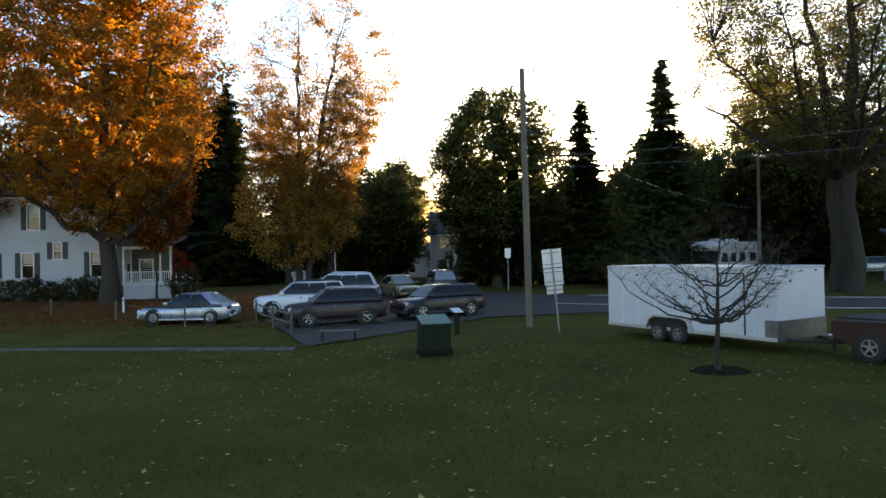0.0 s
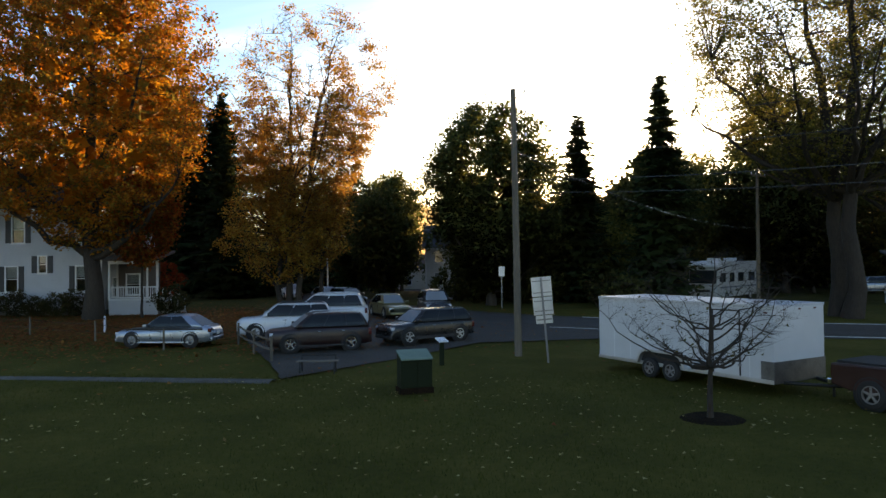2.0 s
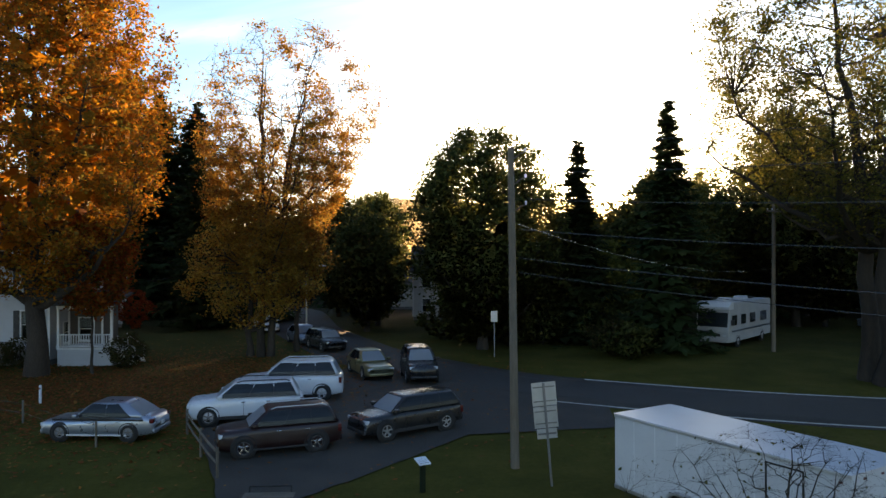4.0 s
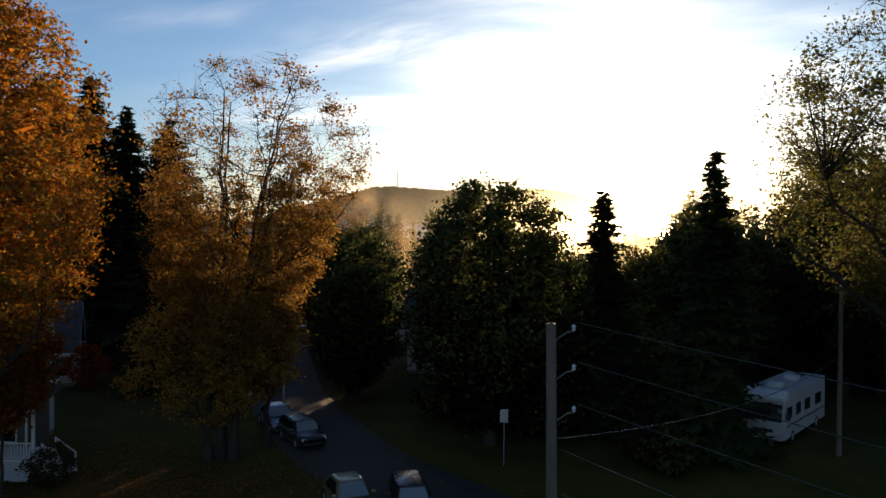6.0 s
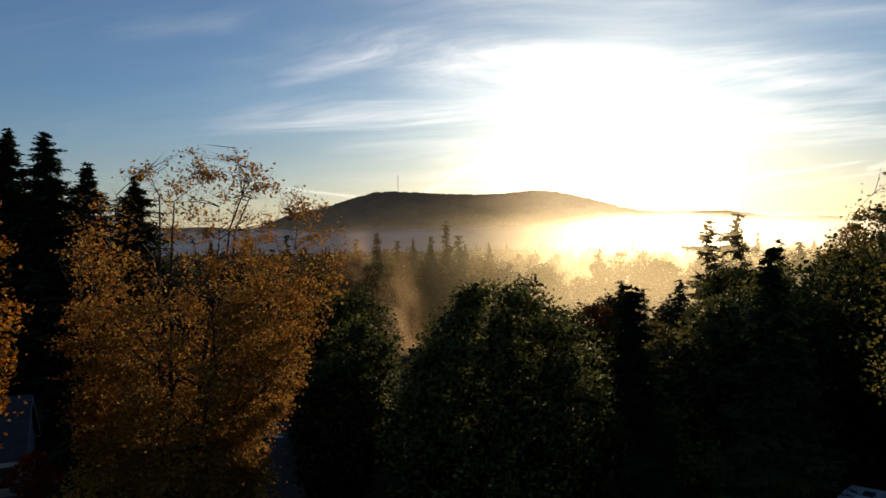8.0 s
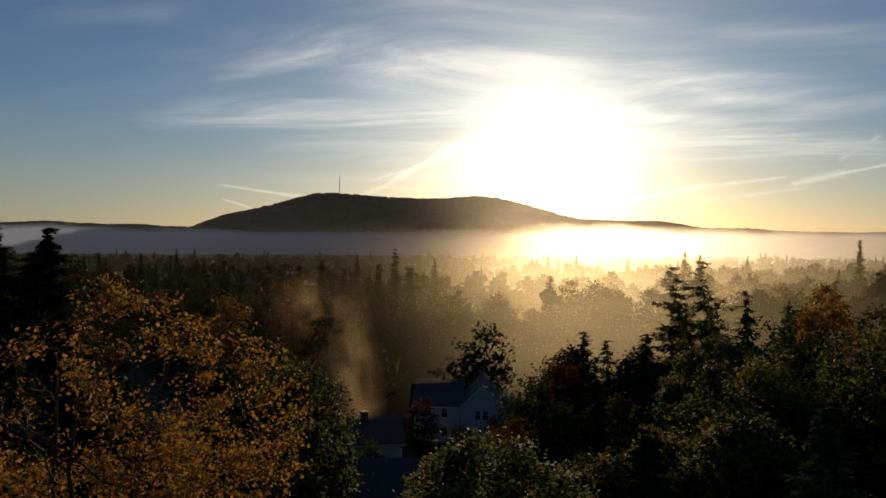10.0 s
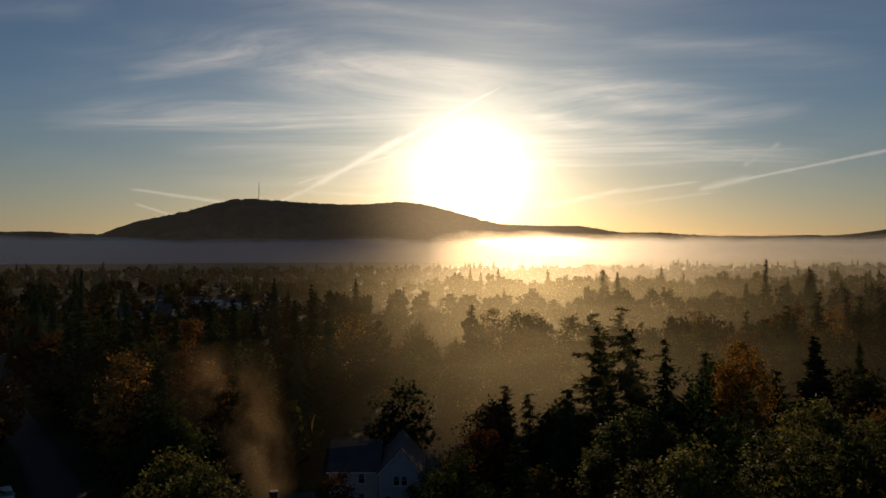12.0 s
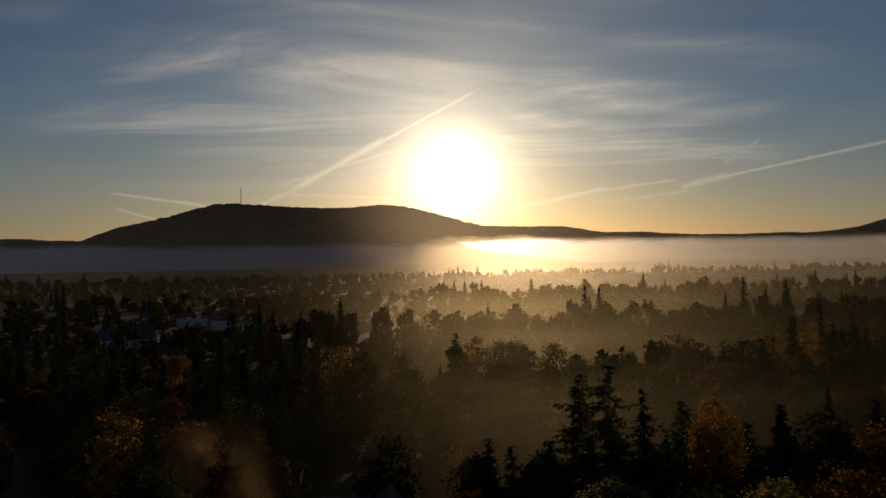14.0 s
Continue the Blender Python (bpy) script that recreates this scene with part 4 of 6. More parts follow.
def woods():
    kinds = []
    for k, (leaf_mat, label) in enumerate((("olive_leaf", "olive green tree in the woods"), ("rust_leaf", "rust brown autumn tree in the woods"), ("green_leaf", "dark green tree in the woods"),
                                           ("gold_leaf", "yellow-brown autumn tree in the woods"), ("rust_leaf", "russet oak in the woods"))):
        kinds.append(broadleaf("woodland_tree", label, on_ground(-80 - 12 * k, 92), leaf_mat.replace("_leaf", "_wood"), group="woods", soft=0.75, seed=100 + k, height=14 + k, radius=4.6 + 0.3 * k, low=1.4, trunk_r=0.28,
                               limbs=5, boughs=12, twigs=46, leaves=2600, leaf=0.42, belly=0.45, spread=0.72, sides=4, core=170))
    for k in range(2):
        kinds.append(conifer("woodland_spruce", "dark spruce in the woods", on_ground(-150 - 9 * k, 100), group="woods", seed=120 + k, height=17 + 2 * k, radius=4.0, whorls=20, per=7, sprays=4, blade=1.15, taper=0.8))
    placed = []
    keep_out = [(-12, 57, 9), (-23, 49, 11), (3.4, 60.5, 7), (25, 47, 10), (25, 64, 8), (38, 62, 9), (43, 75, 7), (8, 128, 11), (-37, 92, 9), (-27, 56, 12), (1, 84, 7), (-5, 104, 15), (-14, 92, 9), (3, 100, 12), (6, 114, 11), (18, 133, 6), (32, 77, 9), (29.5, 100, 9), (50.6, 114.8, 6), (43, 138, 8), (49, 99, 5)]
    tries = 0
    while len(placed) < 260 and tries < 9000:
        tries += 1
        y = 70 + 165 * rng.random() ** 1.2
        x = rng.uniform(-0.68, 0.80) * (y + 25)
        if any((x - a) ** 2 + (y - b) ** 2 < r * r for a, b, r in keep_out):
            continue
        road = np.interp(y, [46, 57, 74, 100, 125, 160, 225], [4, -5, -13, -20, -28, -45, -80])
        if abs(x - road) < 8.5 or (y < 96 and x < 8) or (y < 190 and abs(x + 20 - 0.205 * (y - 35)) < 5.5):
            continue
        if any((x - a) ** 2 + (y - b) ** 2 < 30 for a, b in placed):
            continue
        placed.append((x, y))
        k = kinds[rng.choice(7, p=[0.2, 0.14, 0.22, 0.06, 0.10, 0.14, 0.14])]
        most = (3.5 + 0.098 * y) / 18 if y < 170 and 0.10 < (x - 1) / y < 0.30 else 1.2
        copy_thing(k, on_ground(x, y, rng.uniform(0, 360), min(rng.uniform(0.7, 1.3), most)))

    for (x, y, h), k in zip(((-9.5, 104.5, 6.4), (-3.6, 103.5, 5.8), (2.2, 117.0, 7.0), (6.4, 113.5, 6.0), (12.6, 118.5, 7.6), (17.0, 123.0, 6.5), (-13.5, 108.0, 7.5),
                             (14, 86, 9.0), (19.5, 90, 10.0), (22, 84.5, 9.6), (9.5, 93, 9.0), (15.5, 99, 10.5), (23, 107, 11.0), (11.5, 107, 9.6), (33, 88, 10.5), (35, 100, 11.5)), (0, 2, 4, 0, 2, 1, 2, 2, 0, 2, 4, 2, 0, 2, 0, 2)):
        copy_thing(kinds[k], on_ground(x, y, x * 40, h / 16))


woods()


def far_woods():
    """All the woods to the foot of the fog, too many to count: finer trees on the near slopes, coarser ones beyond."""
    def low_tree(seed, spruce, fine):
        r = np.random.default_rng(seed)
        if spruce:
            parts = [skirts(r, 17, 3.9, 1.2, (9, 13, 22)[fine], 0.78, 0.4, (7, 8, 11)[fine])[0], skirts(r, 16.6, 4.5, 1.6, (6, 8, 14)[fine], 0.78, 0.5, 7)[0]]
            return np.concatenate(parts).reshape(-1, 4, 3)
        n, m, size = ((40, 10, 2.6), (84, 16, 1.8), (280, 46, 0.95))[fine]
        lobes = r.normal(size=(9, 3))
        lobes /= np.linalg.norm(lobes, axis=1, keepdims=True)
        lobes = lobes * np.array([2.3, 2.3, 3.0]) * r.uniform(0.6, 1.0, (9, 1))
        d = r.normal(size=(n, 3))
        d /= np.linalg.norm(d, axis=1, keepdims=True)
        c = lobes[r.integers(9, size=n)] + d * np.array([1.9, 1.9, 2.2]) * r.uniform(0.7, 1.05, (n, 1)) + np.array([0, 0, 7.4])
        inner = r.normal(0, 1.0, (m, 3)) * np.array([1.4, 1.4, 2.2]) + np.array([0, 0, 6.6])
        return np.concatenate([leaf_quads(c, size, r, 0.2)[0], leaf_quads(inner, 2.2, r, 0.2)[0]]).reshape(-1, 4, 3)

    for label, spruce, mat, count, sd in (("distant brown and olive autumn woods across the valley", False, "far_olive", 2500, 1), ("distant rust-coloured autumn woods", False, "far_rust", 1250, 2),
                                          ("distant dark spruces among the woods", True, "needle", 760, 3)):
        r = np.random.default_rng(500 + sd)
        shapes = [[low_tree(sd * 10 + k, spruce, fine) for k in range(5)] for fine in (0, 1, 2)]
        out, swell = [], []
        for _ in range(count):
            y = 128 + 1000 * r.random() ** (1.1 if spruce else 0.95)
            x = r.uniform(-0.72, 0.95) * (y + 40)
            if y < 240 and abs(x - np.interp(y, [125, 160, 225, 330], [-28, -45, -80, -120])) < 7:
                continue
            if y < 195 and abs(x + 20 - 0.205 * (y - 35)) < 5.5:
                continue
            if -108 < x < -28 and 355 < y < 505 and r.random() < 0.6:
                continue
            s, a = 0.58 + 0.75 * r.random() ** 1.8, r.uniform(0, 6.28)
            if y < 200 and 0.08 < (x - 1) / y < 0.40:
                s *= 0.72
            q = shapes[2 if y < 330 else 1 if y < 520 else 0][r.integers(5)] * (s * np.array([1.0, 1.0, r.uniform(0.85, 1.15)]))
            c, si = math.cos(a), math.sin(a)
            w = q * np.array([1, 1, 0]) + np.array([0, 0, 1.2]) if spruce else q - np.array([0, 0, 6.0 * s])
            swell.append(np.stack([w[..., 0] * c - w[..., 1] * si, w[..., 0] * si + w[..., 1] * c, w[..., 2] + 0 * w[..., 0]], -1))
            out.append(np.stack([q[..., 0] * c - q[..., 1] * si + x, q[..., 0] * si + q[..., 1] * c + y, q[..., 2] + gz(x, y)], -1))
        v = np.concatenate(out).reshape(-1, 3)
        me = round_shading(mesh_of("far_woods", v, np.arange(len(v)).reshape(-1, 4), M[mat]), np.concatenate(swell).reshape(-1, 3), 0.85)
        tagged(new("far_woods", me), label, "woods", kind="stuff")


far_woods()


# ---------------------------------------------------------------- mist and smoke
def curtain(name, label, y, x0, x1, top, mat, category="mist"):
    """A bank of mist across the valley: a gently waving sheet through its middle."""
    xs, zs = np.linspace(x0, x1, 60), np.linspace(-4, top, 12)
    X, Z = np.meshgrid(xs, zs)
    Y = y + (x1 - x0) * 0.012 * np.sin(X / (x1 - x0) * 9 + y) + 0.10 * np.abs(X) * 0 + Z * 0.15
    n = len(xs)
    i = (np.arange(len(zs) - 1)[:, None] * n + np.arange(n - 1)).ravel()
    ob = new(name, mesh_of(name, np.stack([X, Y, Z], -1).reshape(-1, 3), np.stack([i, i + 1, i + n + 1, i + n], 1), mat, True))
    return tagged(ob, label, category, kind="stuff")


WARM, PALE, SHADE_BLUE = (0.56, 0.51, 0.36), (0.62, 0.58, 0.50), (0.42, 0.54, 0.78)
# Haze sheets that also carry the sun's veiling glare, as a gold tint.
curtain("mist", "thin haze between the trees, tinted gold for sun glare", 126, -90, 140, 62, mist_material("thin_mist", WARM, 0.135, 19, 13, 0.03, rough=0.95, patch=0.7, ior=1.30))
curtain("mist", "thin haze over the woods, tinted gold for sun glare", 220, -220, 300, 70, mist_material("wood_mist", WARM, 0.12, 22, 13, 0.02, rough=0.95, patch=0.7, ior=1.25, grade=(-60, 60, 0.35, 1.0)))
curtain("mist", "thin pale haze over the far woods", 400, -480, 640, 80, mist_material("valley_mist", WARM, 0.15, 24, 14, 0.015, rough=0.95, forward=0.6, patch=0.6, ior=1.25, grade=(-60, 140, 0.10, 1.0)))
# The grade thins both banks to the left, standing in for the hill's shadow.
curtain("fog_bank", "bank of morning fog lying across the valley, thinned where the hill shades it", 640, -800, 1100, 110, mist_material("fog_near", PALE, 0.58, 29, 14, 0.012, rough=0.95, forward=0.3, patch=0.6, grade=(40, 240, 0.10, 1.0), swell=4.0), "fog")
curtain("fog_bank", "bank of morning fog lying across the valley, thinned where the hill shades it", 1150, -1400, 1900, 240, mist_material("fog_mid", PALE, 0.88, 55, 11, 0.007, rough=0.95, forward=0.27, patch=0.35, tail=(215, 0.06), grade=(160, 360, 0.14, 1.0), swell=5.0), "fog")
# Blue of skylit shade below the hill is put into this fog's colour.
curtain("fog_bank", "bank of morning fog against the foot of the hill, tinted blue-grey as in shade", 2200, -2600, 3200, 240, mist_material("fog_far", SHADE_BLUE, 0.9, 66, 9, 0.0035, rough=0.95, forward=0.3, patch=0.2, swell=9.0), "fog")


def smoke_material():
    m, g = material("chimney_smoke")
    p = g.node("ShaderNodeTexCoord").outputs["UV"]
    q = g.node("ShaderNodeTexCoord").outputs["Object"]
    sep = g.node("ShaderNodeSeparateXYZ")
    g.put(sep.inputs[0], p)
    curl = g.noise(g.vec("ADD", g.vec("MULTIPLY", q, (1, 1, 0.5)), g.vec("MULTIPLY", g.noise(q, 0.16, 2, 0.5, 1), (5, 5, 5))), 0.20, 3, 0.5)
    edge = g.math("SUBTRACT", 1.0, g.math("MULTIPLY", g.math("ABSOLUTE", g.math("SUBTRACT", sep.outputs[0], 0.5)), 2.0), clamp=True)
    body = g.math("MULTIPLY", g.math("POWER", edge, 1.5), g.remap(curl, 0.32, 0.66))
    a = g.math("MULTIPLY", g.math("MULTIPLY", body, g.remap(sep.outputs[1], 1.0, 0.35)), 0.42)
    a = g.math("MULTIPLY", a, g.remap(sep.outputs[1], 0.0, 0.08))
    fwd = g.node("ShaderNodeBsdfRefraction")
    fwd.inputs["Color"].default_value = (0.62, 0.45, 0.27, 1)
    fwd.inputs["Roughness"].default_value = 0.9
    side = g.node("ShaderNodeBsdfTranslucent")
    side.inputs[0].default_value = (0.3, 0.25, 0.18, 1)
    finish(g, g.shade(a, g.node("ShaderNodeBsdfTransparent").outputs[0], g.shade(0.6, side.outputs[0], fwd.outputs[0])))
    return m


def smoke(x, y, z, height, drift, w0, w1, seed):
    """A drifting column: a twisting, widening sheet with torn edges."""
    k, n = 26, 13
    rows = []
    for i in range(k):
        s = i / (k - 1)
        cx = x + drift * s ** 1.3 + 1.1 * math.sin(s * 7 + seed) * s
        w = w0 + (w1 - w0) * s ** 0.8
        turn = 0.5 * math.sin(s * 4 + seed)
        for j in range(n):
            u = j / (n - 1) * 2 - 1
            rows.append((cx + u * w * math.cos(turn), y + u * w * math.sin(turn) * 0.3 + 0.08 * w * (1 - u * u), z + height * s + 0.5 * math.sin(u * 2.5 + s * 5)))
    i = (np.arange(k - 1)[:, None] * n + np.arange(n - 1)).ravel()
    faces = np.stack([i, i + 1, i + n + 1, i + n], 1)
    me = mesh_of("chimney_smoke", np.array(rows), faces, SMOKE, True)
    flat = np.stack([(faces % n) / (n - 1), (faces // n) / (k - 1)], -1).astype(np.float32)
    me.uv_layers.new(name="along").data.foreach_set("uv", flat.ravel())
    tagged(new("chimney_smoke", me),
           "pale sunlit wood smoke drifting up from a house chimney", "smoke", kind="stuff")


SMOKE = smoke_material()
smoke(-5.4, 113, 4.6, 18, -8.5, 2.8, 10.0, 0.4)


# ---------------------------------------------------------------- vehicles
def loft(sections, cap=True):
    """Closed rings of equal length, joined one after another."""
    bm = bmesh.new()
    rings = [[bm.verts.new(p) for p in s] for s in sections]
    n = len(rings[0])
    for a, b in zip(rings[:-1], rings[1:]):
        for i in range(n):
            j = (i + 1) % n
            bm.faces.new((a[i], a[j], b[j], b[i]))
    if cap:
        bm.faces.new(rings[0][::-1])
        bm.faces.new(rings[-1])
    bmesh.ops.recalc_face_normals(bm, faces=bm.faces[:])
    return bm


def wheel(parent, x, y, r, w, rim_mat, spokes=5):
    s = 1 if y > 0 else -1
    v, f = lathe([(r * 0.62, -w / 2), (r * 0.9, -w / 2), (r, -w * 0.36), (r, w * 0.36), (r * 0.9, w / 2), (r * 0.62, w / 2), (r * 0.6, 0), (r * 0.62, -w / 2)], 28)
    t = part("wheel", mesh_of("wheel", v, f, M["rubber"], True), None, parent, at=pose(x, y, r))
    bm = bmesh.new()
    o = s * w * 0.34
    for k in range(spokes):
        b = add_box(bmesh.new(), -r * 0.09, r * 0.09, o - 0.02, o + 0.02, r * 0.08, r * 0.6, 0.01)
        bmesh.ops.transform(b, matrix=Matrix.Rotation(2 * math.pi * k / spokes, 4, "Y"), verts=b.verts[:])
        me = bpy.data.meshes.new("tmp")
        b.to_mesh(me)
        b.free()
        bm.from_mesh(me)
        bpy.data.meshes.remove(me)
    for r0, r1, d in ((0.0, r * 0.16, 0.025), (r * 0.54, r * 0.63, 0.03)):
        v, f = lathe([(r0, o - d), (r1, o - d), (r1, o + d), (r0, o + d), (r0, o - d)], 24)
        me = mesh_of("tmp", v, f, M["chrome"])
        bm.from_mesh(me)
        bpy.data.meshes.remove(me)
    part("rim", bm, rim_mat, t)
    v, f = lathe([(0.01, o * 0.5 - 0.01), (r * 0.6, o * 0.5 - 0.01), (r * 0.6, o * 0.5 + 0.01), (0.01, o * 0.5 + 0.01)], 20)
    part("brake_disc", mesh_of("brake_disc", v, f, M["iron"]), None, t)


def car(label, m, paint, L=4.7, W=1.84, H=1.48, kind="sedan", name="car", roof_rails=False, rim="aluminium", clad=False):
    """A car that faces +x. kind: sedan, suv or wagon."""
    t = thing(name, label, "car", "parked cars", m)
    h, w = L / 2, W / 2
    suv = kind != "sedan"
    r = 0.385 if suv else 0.335
    belt = H * (0.65 if suv else 0.62)
    hood, deck = belt - (0.05 if suv else 0.09), belt + (0.0 if suv else 0.06)
    zb = 0.24 if suv else 0.18
    cowl, roof_f = h * (0.53 if suv else 0.42), h * (0.20 if suv else 0.09)
    roof_r, tail = (-h * 0.80, -h * 0.95) if suv else (-h * 0.48, -h * 0.86)
    ax_f, ax_r = h - 0.92, -h + 1.0

    def top(x):
        if x > cowl:
            s = (x - cowl) / (h - cowl)
            return hood - 0.08 * s - 0.30 * max(0, s - 0.8) ** 1.3 * 3.2
        if x < tail:
            s = (tail - x) / (h + tail + 1e-6)
            return deck - (0.04 + 0.22 * s ** 4)
        return belt if suv else hood + (deck - hood) * (cowl - x) / (cowl - tail)

    secs = []
    for s in np.r_[-1, -0.99, -0.965, -0.92, np.linspace(-0.86, 0.86, 19), 0.92, 0.965, 0.99, 1]:
        x = s * h
        e = abs(s) ** 7
        k = w * (1 - 0.20 * e - (0.06 if abs(s) > 0.985 else 0))
        zt = top(x)
        z0 = zb + 0.10 * e + (0.05 if abs(s) > 0.985 else 0)
        half = [(k * 0.90, z0), (k * 0.985, z0 + 0.07), (k * 1.0, z0 + 0.28), (k * 0.995, zt - 0.22), (k * 0.965, zt - 0.10), (k * 0.90, zt - 0.025), (k * 0.60, zt + 0.012)]
        secs.append([(x, y, z) for y, z in half] + [(x, -y, z) for y, z in half[::-1]])
    body = part("body", loft(secs), paint, t, smooth=True)
    levels = [(0, 0, 0.93), (0.35, 0.33, 0.885), (0.72, 0.72, 0.80), (0.90, 0.92, 0.74), (0.975, 1.02, 0.67), (1.0, 1.12, 0.52)]
    z0, x_f0, x_r0 = belt - 0.05, cowl, tail

    def outline(zf, xf, wf):
        z = z0 + (H - z0) * zf
        f, b = x_f0 + (roof_f - x_f0) * xf, x_r0 + (roof_r - x_r0) * xf
        y = w * wf
        c = 0.10
        return [(f, y - c * 1.6, z), (f - c, y, z), ((f + b) / 2, y * 1.015, z), (b + c, y, z), (b, y - c * 1.6, z), (b, -y + c * 1.6, z), (b + c, -y, z), ((f + b) / 2, -y * 1.015, z), (f - c, -y, z), (f, -y + c * 1.6, z)]

    part("cabin", loft([outline(*l) for l in levels]), paint, t, smooth=True)

    def at(zf, xs, side, out=0.012):
        """A point of the cabin's side wall at a height and a place along it from 0 front to 1 rear."""
        i = next(k for k in range(len(levels) - 1) if zf <= levels[k + 1][0])
        a, b = levels[i], levels[i + 1]
        s = (zf - a[0]) / (b[0] - a[0])
        xf, wf = a[1] + (b[1] - a[1]) * s, a[2] + (b[2] - a[2]) * s
        f, bk = x_f0 + (roof_f - x_f0) * xf, x_r0 + (roof_r - x_r0) * xf
        return Vector((f + (bk - f) * xs, side * (w * wf * 1.012 + out), z0 + (H - z0) * zf))

    cuts = [(0.05, 0.365), (0.377, 0.672), (0.684, 0.945)] if suv else [(0.07, 0.46), (0.472, 0.82)]

    def pane(a, b, z_low, z_high, side, out, cut=0.0):
        """A sheet on the cabin's side; cut slants its rear edge forwards towards the roof."""
        bm = bmesh.new()
        rows = [[bm.verts.new(at(zf, a + (b - cut * (zf - z_low) - a) * s, side, out)) for s in (0, 0.25, 0.5, 0.75, 1)] for zf in (z_low, 0.35, 0.6, z_high)]
        for p, q in zip(rows[:-1], rows[1:]):
            for i in range(4):
                bm.faces.new((p[i], p[i + 1], q[i + 1], q[i]) if side > 0 else (p[i + 1], p[i], q[i], q[i + 1]))
        bmesh.ops.solidify(bm, geom=bm.faces[:], thickness=0.006)
        return bm

    for side in (-1, 1):
        part("window_surround", pane(cuts[0][0] - 0.02, cuts[-1][1] + 0.015, 0.08, 0.915, side, 0.006, 0.0 if suv else 0.06), M["plastic"], t)
        for k, (a, b) in enumerate(cuts):
            part("side_window", pane(a, b, 0.12, 0.88, side, 0.014, 0.06 if k == len(cuts) - 1 and not suv else 0.0), M["car_glass"], t)
        part("door_seam", box(*sorted((roof_f * 0.2 - 0.006, roof_f * 0.2 + 0.006)), *sorted((side * (w + 0.001), side * (w - 0.02))), zb + 0.12, belt - 0.12), M["plastic"], t)
        part("sill_trim", box(-h * 0.55, h * 0.55, *sorted((side * (w * 0.97), side * (w * 1.008))), zb + 0.02, zb + (0.16 if clad else 0.08), 0.01), M["plastic" if clad else "trim" if paint is M["silver"] else "plastic"], t)
        for dx in (0.12, -0.95):
            part("door_handle", box(dx - 0.09, dx + 0.09, *sorted((side * (w * 0.99), side * (w * 1.02))), belt - 0.2, belt - 0.165, 0.008), M["chrome"], t)
        part("mirror", box(cowl - 0.34, cowl - 0.14, *sorted((side * (w * 0.93), side * (w + 0.17))), belt + 0.0, belt + 0.15, 0.035), paint, t, smooth=True)
        part("headlight", box(h - 0.26, h - 0.045, *sorted((side * w * 0.52, side * w * 0.86)), hood - 0.30, hood - 0.15, 0.03), M["lamp_lens"], t)
        part("tail_light", box(-h + 0.03, -h + 0.18, *sorted((side * w * 0.60, side * w * 0.885)), deck - (0.42 if suv else 0.30), deck - 0.12, 0.03), M["red_lens"], t)
        for x in (ax_f, ax_r):
            # Black ring on the closed body stands in for the shaded wheel gap.
            v, f = lathe([(r * 0.5, side * (w - 0.06)), (r * 1.20, side * (w + 0.004)), (r * 1.24, side * (w - 0.03))], 28)
            part("wheel_arch", mesh_of("wheel_arch", v + np.array([x, 0, r]), f, M["rubber"], True), None, t)
            wheel(t, x, side * (w - 0.10), r, 0.22, M[rim])
        if roof_rails:
            part("roof_rail", mesh_of("roof_rail", *rod([(roof_f - 0.1, side * w * 0.66, H - 0.02), (roof_f - 0.3, side * w * 0.66, H + 0.05), (roof_r + 0.3, side * w * 0.66, H + 0.05), (roof_r + 0.1, side * w * 0.66, H - 0.02)], 0.026), M[roof_rails if isinstance(roof_rails, str) else "aluminium"], True), None, t)
    for nm, zf0, zf1, x0, x1 in (("windscreen", 0.10, 0.88, "f", 1), ("rear_window", 0.14 if not suv else 0.2, 0.84, "r", -1)):
        bm = bmesh.new()
        rows = []
        for zf in (zf0, 0.5, zf1):
            i = next(k for k in range(len(levels) - 1) if zf <= levels[k + 1][0])
            a, b = levels[i], levels[i + 1]
            s = (zf - a[0]) / (b[0] - a[0])
            xf, wf = a[1] + (b[1] - a[1]) * s, a[2] + (b[2] - a[2]) * s
            xx = x_f0 + (roof_f - x_f0) * xf if x0 == "f" else x_r0 + (roof_r - x_r0) * xf
            rows.append([bm.verts.new((xx + x1 * 0.015, y * (w * wf - 0.13), z0 + (H - z0) * zf)) for y in (-1, -0.4, 0.4, 1)])
        for p, q in zip(rows[:-1], rows[1:]):
            for i in range(3):
                bm.faces.new((p[i], p[i + 1], q[i + 1], q[i]) if x1 > 0 else (p[i + 1], p[i], q[i], q[i + 1]))
        bmesh.ops.solidify(bm, geom=bm.faces[:], thickness=0.01)
        part(nm, bm, M["sky_glass"], t, "glass with a pale sky reflection in its colour")
    part("grille", box(h - 0.10, h - 0.02, -w * 0.46, w * 0.46, hood - 0.34, hood - 0.16, 0.02), M["plastic"], t)
    part("front_bumper", box(h - 0.16, h + 0.015, -w * 0.80, w * 0.80, zb + 0.05, zb + 0.22, 0.05), M["plastic"] if clad else paint, t, smooth=True)
    part("rear_bumper", box(-h - 0.015, -h + 0.16, -w * 0.80, w * 0.80, zb + 0.08, zb + 0.28, 0.05), M["plastic"] if clad else paint, t, smooth=True)
    part("number_plate", box(-h - 0.02, -h - 0.004, -0.15, 0.15, deck - 0.46, deck - 0.31), M["white_panel"], t)
    return t


def heading(x, y, dx, dy, lift=0.045):
    return pose(x, y, gz(x, y) + lift, 0, 0, math.degrees(math.atan2(dy, dx)))


